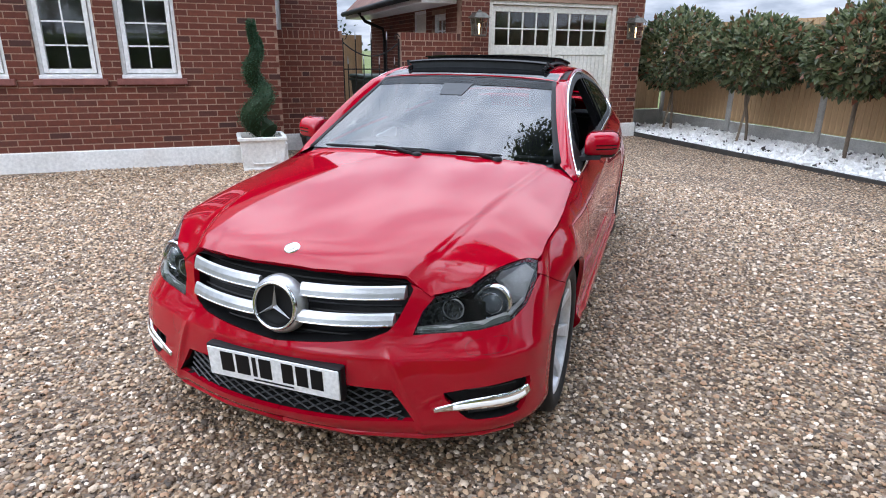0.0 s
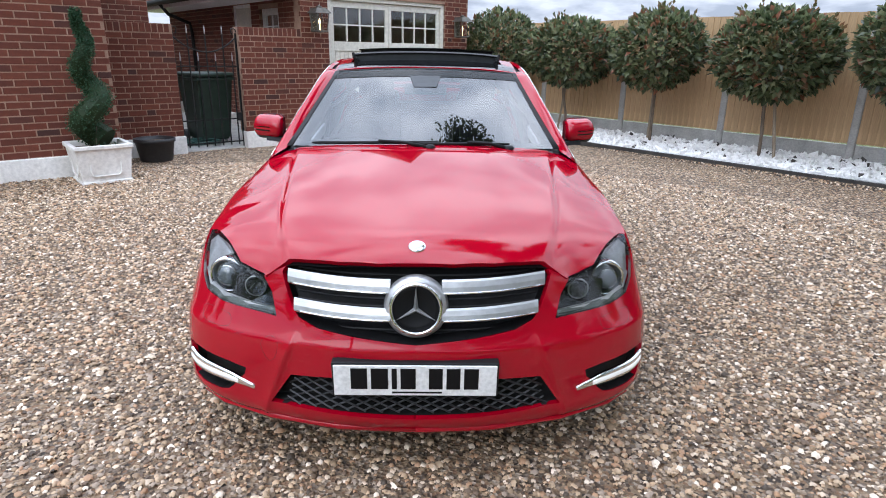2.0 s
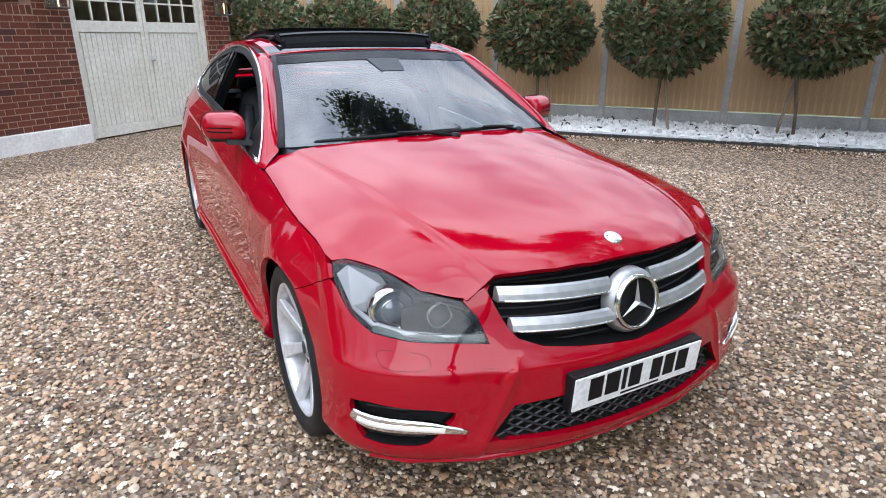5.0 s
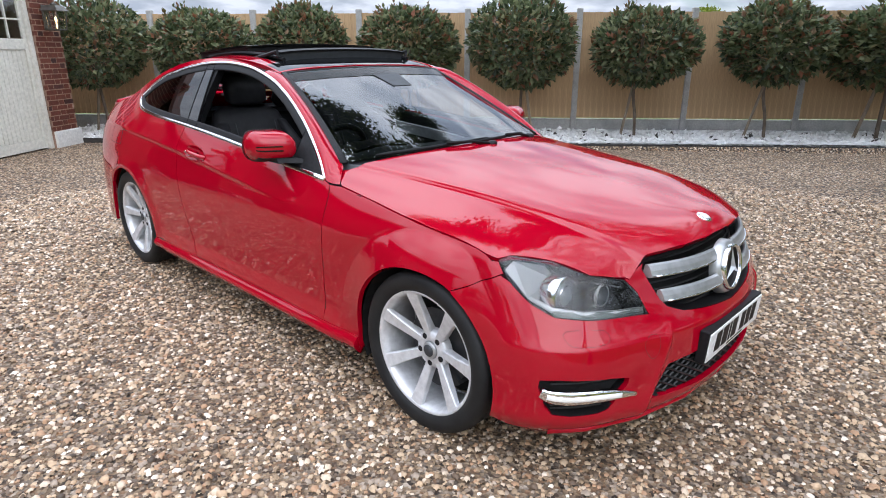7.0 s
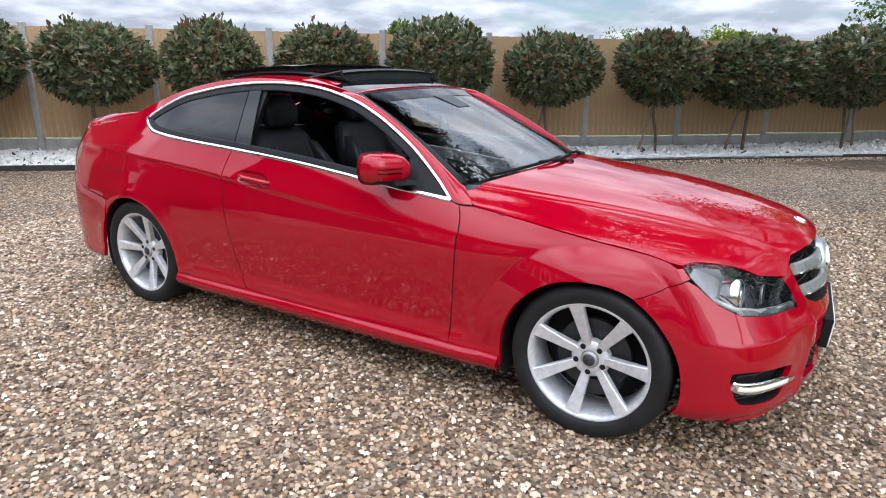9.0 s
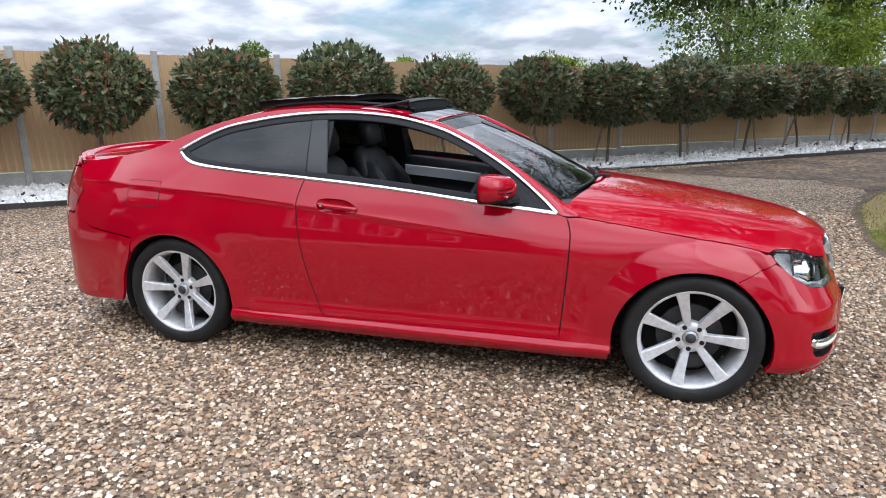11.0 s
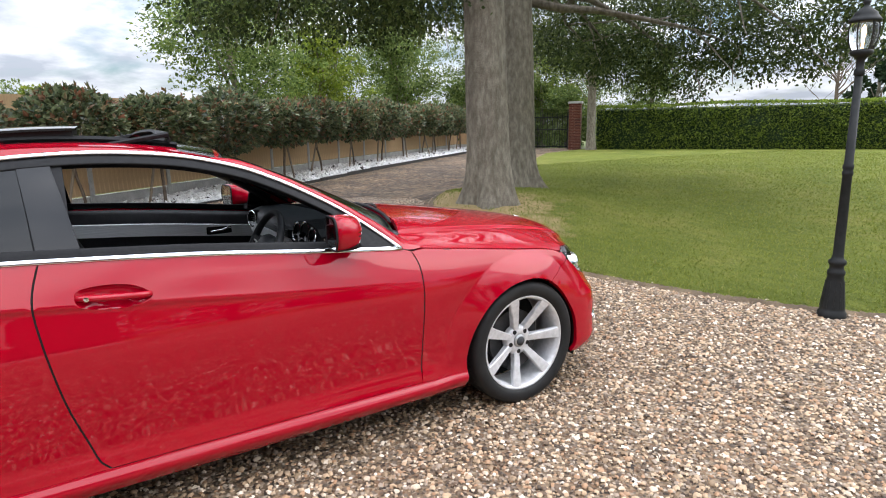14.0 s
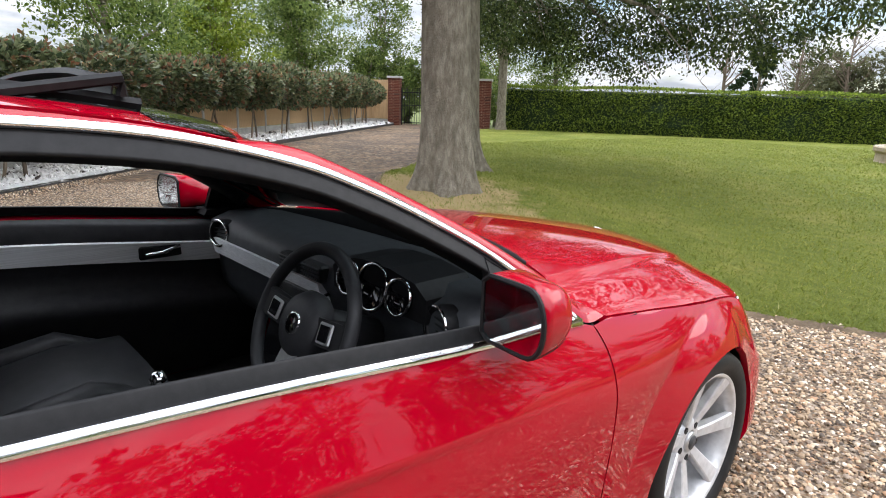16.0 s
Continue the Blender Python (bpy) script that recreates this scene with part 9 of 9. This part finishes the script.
for s_, dr in zip((1, -1), doors):
    # scooped cup pressed into the door behind a red pull handle
    o_ = dense(HANDLE, 0.012)
    u_, v_ = np.array([p[0] for p in o_]), np.array([p[1] for p in o_])
    k_ = len(o_)
    N_ = surf_normals(W, u_, v_)
    V_ = np.concatenate([W(1.765 + (u_ - 1.765) * f, 0.858 + (v_ - 0.858) * f) - N_ * d for f, d in ((1.01, 0.0), (0.96, 0.004), (0.88, 0.010), (0.74, 0.015), (0.5, 0.018), (0.02, 0.019))])
    F_ = [[r * k_ + i, r * k_ + (i + 1) % k_, (r + 1) * k_ + (i + 1) % k_, (r + 1) * k_ + i] for r in range(5) for i in range(k_)]
    cup = mirrored_raw("handle_cup", V_, F_, M_red, dr, s_, "scooped handle recess", True)
    pts = [(s_ * float(W(y, z)[0][0] + o), y, z) for y, z, o in ((1.652, 0.848, -0.004), (1.69, 0.852, 0.010), (1.75, 0.857, 0.013), (1.82, 0.862, 0.012), (1.872, 0.866, -0.004))]
    part("pull_handle", tube([tuple(p) for p in catmull(pts, 3)], [0.010] + [0.0125] * 11 + [0.010], 8, flat=0.95), M_red, dr, "red pull handle", True)
    if s_ < 0:
        part("lock_button", lathe([(0.008, 0), (0.008, 0.003), (0.0, 0.004)], 12, cap=False), M_chrome, dr, m=facing((s_ * float(W(1.845, 0.864)[0][0] + 0.017), 1.845, 0.864), (s_, 0, 0)))


# ---- car: cabin ----
part("cabin_floor", B(-0.835, 0.835, 0.45, 2.40, 0.216, 0.255), M_carpet, car, "black carpet")
bm = bmesh.new()
loft([[(x, y, z) for y, z in ((0.48, 0.86), (0.54, 0.905), (0.68, 0.930 + 0.02 * math.exp(-((x + 0.37) / 0.2) ** 2)), (0.83, 0.925 + 0.03 * math.exp(-((x + 0.37) / 0.19) ** 2)), (0.90, 0.900 + 0.02 * math.exp(-((x + 0.37) / 0.19) ** 2)), (0.915, 0.84), (0.89, 0.80), (0.87, 0.66), (0.82, 0.56), (0.60, 0.52))] for x in np.linspace(-0.715, 0.715, 25)], bm)
for v in bm.verts:
    v.co.x *= 1 - 0.35 * max(0.0, 0.80 - v.co.y)
dash = part("dashboard", bm, M_dash, car, "dark grey soft dashboard with silver trim", True)
part("dash_trim", loft([[(x, y, z) for y, z in ((0.905, 0.842), (0.930, 0.845), (0.915, 0.782), (0.885, 0.778))] for x in np.linspace(-0.10, 0.66, 12)]), M_alu, dash, "silver dash trim")
part("binnacle", loft([[(-0.37 + 0.19 * c, y, 0.93 + 0.055 * k2) for c, k2 in ((-1.0, -1.3), (-1.02, -0.2), (-0.8, 0.35), (-0.3, 0.62), (0.3, 0.62), (0.8, 0.35), (1.02, -0.2), (1.0, -1.3))] for y in (0.76, 0.925)]), M_trimblack, dash)
for x_, r_ in ((-0.475, 0.045), (-0.37, 0.06), (-0.265, 0.045)):
    g_ = part("gauge", lathe([(r_, -0.004), (r_ + 0.004, 0.004), (r_ - 0.003, 0.004), (r_ - 0.006, -0.006), (0.0, -0.007)], 28, cap=False), M_gloss, dash, "round instrument dial", True, m=facing((x_, 0.933, 0.905), (0, 1, 0.25)))
    part("gauge_ring", lathe([(r_ + 0.003, 0.002), (r_ + 0.002, 0.009), (r_ - 0.004, 0.006)], 28, cap=False), M_chrome, g_, smooth=True)
for x_ in (-0.60, 0.60):
    v_ = part("air_vent", lathe([(0.052, -0.03), (0.052, 0.01), (0.046, 0.014), (0.042, 0.004), (0.040, -0.025), (0.0, -0.026)], 24, cap=False), M_trimblack, dash, "round air vent", True, m=facing((x_, 0.915, 0.865), (-0.25 * (1 if x_ > 0 else -1), 1, 0.1)))
    part("vent_ring", lathe([(0.052, 0.010), (0.050, 0.017), (0.044, 0.013)], 24, cap=False), M_chrome, v_, smooth=True)
    for k in range(3):
        part("vent_slat", B(-0.038, 0.038, -0.014 + 0.014 * k - 0.002, -0.014 + 0.014 * k + 0.002, -0.02, 0.0), M_trimblack, v_)
for x_ in (-0.065, 0.065):
    v_ = part("centre_vent", B(x_ - 0.055, x_ + 0.055, 0.89, 0.932, 0.848, 0.898, 0.006), M_trimblack, dash)
    for k in range(4):
        part("vent_slat", B(x_ - 0.048, x_ + 0.048, 0.928, 0.938, 0.856 + 0.011 * k, 0.859 + 0.011 * k), M_dash, v_)
part("centre_panel", loft([[(x, y, z) for x, z in ((-0.11, z0), (0.11, z0), (0.11, z0 + 0.005), (-0.11, z0 + 0.005))] for y, z0 in ((0.8, 0.83), (0.93, 0.80))] + [[(-0.11, 1.02, 0.55), (0.11, 1.02, 0.55), (0.11, 1.025, 0.552), (-0.11, 1.025, 0.552)]]), M_gloss, dash)
console = part("centre_console", loft([[(-0.11, y, 0.25), (0.11, y, 0.25), (0.11, y, h), (0.09, y, h + 0.02), (-0.09, y, h + 0.02), (-0.11, y, h)] for y, h in ((1.0, 0.55), (1.2, 0.50), (1.5, 0.48), (1.72, 0.58), (2.0, 0.58))]), M_trimblack, car, "black centre console")
part("gear_lever", tube([(0, 1.32, 0.5), (0, 1.34, 0.58), (0, 1.345, 0.62)], [0.02, 0.012, 0.02], 10), M_trimblack, console, smooth=True)
part("gear_knob", lathe([(0.006, 0.61), (0.022, 0.625), (0.024, 0.645), (0.012, 0.662)], 16, at=(0, 1.345, 0)), M_chrome, console, smooth=True)
part("console_trim", B(-0.085, 0.085, 1.22, 1.68, 0.505, 0.512), M_silver, console)

SW = Matrix.Translation((-0.375, 1.135, 0.855)) @ Matrix.Rotation(radians(-66), 4, "X") @ Matrix.Rotation(radians(180), 4, "Z")   # wheel plane leans towards the driver
sw = part("steering_wheel", tube([(0.182 * math.cos(a), 0.182 * math.sin(a), 0) for a in np.linspace(0, 2 * math.pi, 49)], 0.0165, 10, cap=False), M_leather, car, "black leather three-spoke steering wheel", True, m=SW)
bm = lathe([(0.078, -0.03), (0.082, -0.005), (0.070, 0.016), (0.040, 0.024), (0.0, 0.026)], 28, cap=False)
part("airbag_pad", bm, M_leather, sw, smooth=True)
part("wheel_emblem", lathe([(0.026, 0.024), (0.026, 0.029), (0.022, 0.029), (0.0, 0.027)], 24, cap=False), M_chrome, sw, smooth=True)
for a_, w_, mt_ in ((0.08, 0.030, M_trimblack), (math.pi - 0.08, 0.030, M_trimblack), (-math.pi / 2 - 0.22, 0.018, M_silver), (-math.pi / 2 + 0.22, 0.018, M_silver)):
    sp_ = part("wheel_spoke", loft([[(r, -w_, -0.006), (r, w_, -0.006), (r, w_, 0.010), (r, -w_, 0.010)] for r in (0.06, 0.12, 0.172)]), mt_, sw, m=Matrix.Rotation(a_, 4, "Z"))
    if mt_ is M_trimblack:
        part("button_pad", B(0.085, 0.135, -0.024, 0.024, 0.010, 0.016, 0.003), M_silver, sp_)
        part("buttons", B(0.092, 0.128, -0.018, 0.018, 0.0155, 0.019, 0.002), M_gloss, sp_)
part("steering_column", tube([(-0.375, 1.14, 0.85), (-0.375, 0.95, 0.77)], [0.055, 0.06], 14), M_trimblack, car, smooth=True)
for s_ in (1, -1):
    part("column_stalk", tube([(-0.375 + s_ * 0.05, 1.10, 0.865), (-0.375 + s_ * 0.17, 1.12, 0.90)], [0.010, 0.008], 8), M_trimblack, car, smooth=True)


def door_card(s):
    rings = []
    for y in np.linspace(0.72, 1.93, 16):
        zt = float(np.interp(y, [p[0] for p in dlo_low], [p[1] for p in dlo_low])) - 0.008

        def q(z, d):
            return (s * (float(W(y, z)[0][0]) - d), y, z)
        xo = float(W(y, 0.85)[0][0])
        rings.append([q(zt - 0.01, 0.016), q(zt + 0.004, 0.05), (s * (xo - 0.105), y, zt - 0.02), (s * (xo - 0.112), y, zt - 0.10), (s * (xo - 0.09), y, zt - 0.19), (s * (xo - 0.085), y, zt - 0.25),
                      (s * (xo - 0.150), y, zt - 0.275), (s * (xo - 0.150), y, zt - 0.33), (s * (xo - 0.085), y, zt - 0.38), (s * (xo - 0.085), y, 0.30), q(0.285, 0.03), q(0.60, 0.034), q(0.85, 0.034)])
    card = part("door_card", loft(rings), M_leather, doors[0 if s > 0 else 1], "black leather door lining", True)
    tr = []
    for y in np.linspace(0.80, 1.90, 14):
        zt = float(np.interp(y, [p[0] for p in dlo_low], [p[1] for p in dlo_low])) - 0.005
        xo = float(W(y, 0.85)[0][0])
        h = 0.030 if y > 0.9 else 0.024 + 0.06 * (y - 0.8)
        tr.append([(s * (xo - 0.105), y, zt - 0.075), (s * (xo - 0.122), y, zt - 0.080), (s * (xo - 0.116), y, zt - 0.09 - 2 * h), (s * (xo - 0.092), y, zt - 0.09 - 2 * h)])
    part("door_trim", loft(tr), M_alu, card, "brushed aluminium door trim")
    xo = float(W(1.05, 0.85)[0][0])
    part("inner_handle", B(min(s * (xo - 0.122), s * (xo - 0.100)), max(s * (xo - 0.122), s * (xo - 0.100)), 1.02, 1.17, 0.775, 0.825, 0.006), M_trimblack, card, "black inner door handle")
    part("pull_lever", tube([(s * (xo - 0.126), 1.03, 0.815), (s * (xo - 0.132), 1.09, 0.798), (s * (xo - 0.128), 1.15, 0.795)], 0.007, 6), M_chrome, card, smooth=True)
    part("speaker", lathe([(0.07, 0), (0.07, 0.008), (0.0, 0.012)], 24, cap=False), M_trimblack, card, m=facing((s * (float(W(0.9, 0.45)[0][0]) - 0.085), 0.9, 0.42), (-s, 0, 0)))


for s_ in (1, -1):
    door_card(s_)
    # inner trims of the pillars and roof rail
    rg = []
    for y in np.linspace(0.80, 2.72, 30):
        e = RAIL(y)
        zd = float(np.interp(-y, [-p[0] for p in dlo_up], [p[1] for p in dlo_up]))
        xd = float(W(y, zd)[0][0])
        rg.append([(s_ * (xd - 0.006), y, zd - 0.012), (s_ * (e[0] - 0.012), y, e[1] - 0.02), (s_ * (e[0] - 0.085), y, e[1] - 0.030), (s_ * (xd - 0.055), y, zd - 0.055)])
    part("pillar_lining", loft(rg), M_trimblack, car, smooth=True)
    part("b_pillar_lining", loft([[(s_ * (float(W(y0, z)[0][0]) - 0.012 - d), y, z) for y, y0, d in ((1.86, 1.86, 0.0), (2.05, 2.05, 0.0), (2.03, 2.03, 0.06), (1.89, 1.89, 0.06))] for z in np.linspace(0.35, 1.30, 8)]), M_trimblack, car)
    part("rear_lining", loft([[(s_ * (float(W(y, z)[0][0]) - d), y, z) for y, z in ((2.02, 0.30), (2.02, 0.985), (2.70, 1.03), (2.70, 0.70), (2.38, 0.60), (2.36, 0.30))] for d in (0.05, 0.09)]), M_leather, car)
# headliner round the opening
panels("headliner", ROOF, [(-0.52, 1.36), (0.52, 1.36), (0.52, 2.45), (-0.52, 2.45)], M_trimblack, car, holes=([(-0.42, 1.50), (0.42, 1.50), (0.42, 1.98), (-0.42, 1.98)],), sides=((1,),), step=0.08, gap=0.0, lift=-0.045, flange=0.01)


def rounded_cushion(sections, bm=None):
    """Sections of (centre, half width, axis vector, half depth): a soft padded block."""
    rings = []
    for (c, hw, ax, hd) in sections:
        c, ax = Vector(c), Vector(ax).normalized()
        rings.append([c + Vector((hw * abs(math.cos(a)) ** 0.55 * (1 if math.cos(a) > 0 else -1), 0, 0)) + ax * hd * abs(math.sin(a)) ** 0.6 * (1 if math.sin(a) > 0 else -1) for a in np.linspace(0, 2 * math.pi, 20, endpoint=False)])
    return loft(rings, bm)


def front_seat(x):
    up, bk = (0, 0.12, 1), (0, 1, 0.1)
    st = part("front_seat", rounded_cushion([((x, 1.27, 0.50), 0.19, up, 0.02), ((x, 1.29, 0.515), 0.23, up, 0.07), ((x, 1.48, 0.50), 0.255, up, 0.09), ((x, 1.78, 0.45), 0.25, up, 0.085), ((x, 1.86, 0.43), 0.23, up, 0.05)]), M_leather, car, "black leather sports seat", True)
    part("backrest", rounded_cushion([((x, 1.84, 0.46), 0.20, bk, 0.03), ((x, 1.86, 0.50), 0.25, bk, 0.08), ((x, 1.93, 0.72), 0.265, bk, 0.085), ((x, 2.01, 0.92), 0.25, bk, 0.075), ((x, 2.05, 1.03), 0.21, bk, 0.06), ((x, 2.07, 1.07), 0.14, bk, 0.025)]), M_leather, st, smooth=True)
    part("head_restraint", rounded_cushion([((x, 2.03, 1.075), 0.09, bk, 0.02), ((x, 2.035, 1.10), 0.125, bk, 0.055), ((x, 2.045, 1.18), 0.13, bk, 0.06), ((x, 2.055, 1.235), 0.11, bk, 0.05), ((x, 2.06, 1.25), 0.07, bk, 0.02)]), M_leather, st, smooth=True)
    for s in (1, -1):
        part("side_bolster", rounded_cushion([((x + s * 0.215, 1.80, 0.55), 0.03, bk, 0.05), ((x + s * 0.225, 1.84, 0.68), 0.045, bk, 0.09), ((x + s * 0.22, 1.92, 0.86), 0.04, bk, 0.08), ((x + s * 0.19, 1.98, 0.98), 0.025, bk, 0.04)]), M_leather, st, smooth=True)
        part("cushion_bolster", rounded_cushion([((x + s * 0.215, 1.33, 0.53), 0.03, up, 0.02), ((x + s * 0.225, 1.46, 0.555), 0.045, up, 0.055), ((x + s * 0.225, 1.75, 0.51), 0.045, up, 0.055)]), M_leather, st, smooth=True)
        part("stitch_line", tube([(x + s * 0.13, 1.865 - 0.085 + 0.385 * (z - 0.5) * 0.9, z) for z in np.linspace(0.55, 0.98, 8)], 0.0025, 4), M_dash, st)
    part("seat_base", B(x - 0.21, x + 0.21, 1.36, 1.84, 0.256, 0.42), M_trimblack, st)
    return st


for x_ in (-0.37, 0.37):
    front_seat(x_)
rs = part("rear_seat", rounded_cushion([((0, 2.22, 0.45), 0.5, (0, 0.1, 1), 0.03), ((0, 2.25, 0.46), 0.58, (0, 0.1, 1), 0.09), ((0, 2.60, 0.44), 0.58, (0, 0.1, 1), 0.09)]), M_leather, car, "black rear bench", True)
part("rear_backrest", rounded_cushion([((0, 2.55, 0.5), 0.58, (0, 1, 0.2), 0.06), ((0, 2.68, 0.75), 0.56, (0, 1, 0.2), 0.07), ((0, 2.76, 0.98), 0.50, (0, 1, 0.2), 0.04)]), M_leather, rs, smooth=True)
for x_ in (-0.36, 0.36):
    part("rear_head_restraint", rounded_cushion([((x_, 2.76, 0.98), 0.09, (0, 1, 0.1), 0.03), ((x_, 2.77, 1.03), 0.12, (0, 1, 0.1), 0.045), ((x_, 2.78, 1.09), 0.10, (0, 1, 0.1), 0.03)]), M_leather, rs, smooth=True)
part("parcel_shelf", B(-0.62, 0.62, 2.74, 3.08, 0.96, 0.985), M_carpet, car)

# ---- the small pieces of the walls ----
for w_, p_, n_ in LATER:
    lay_bricks(w_, p_, n_)
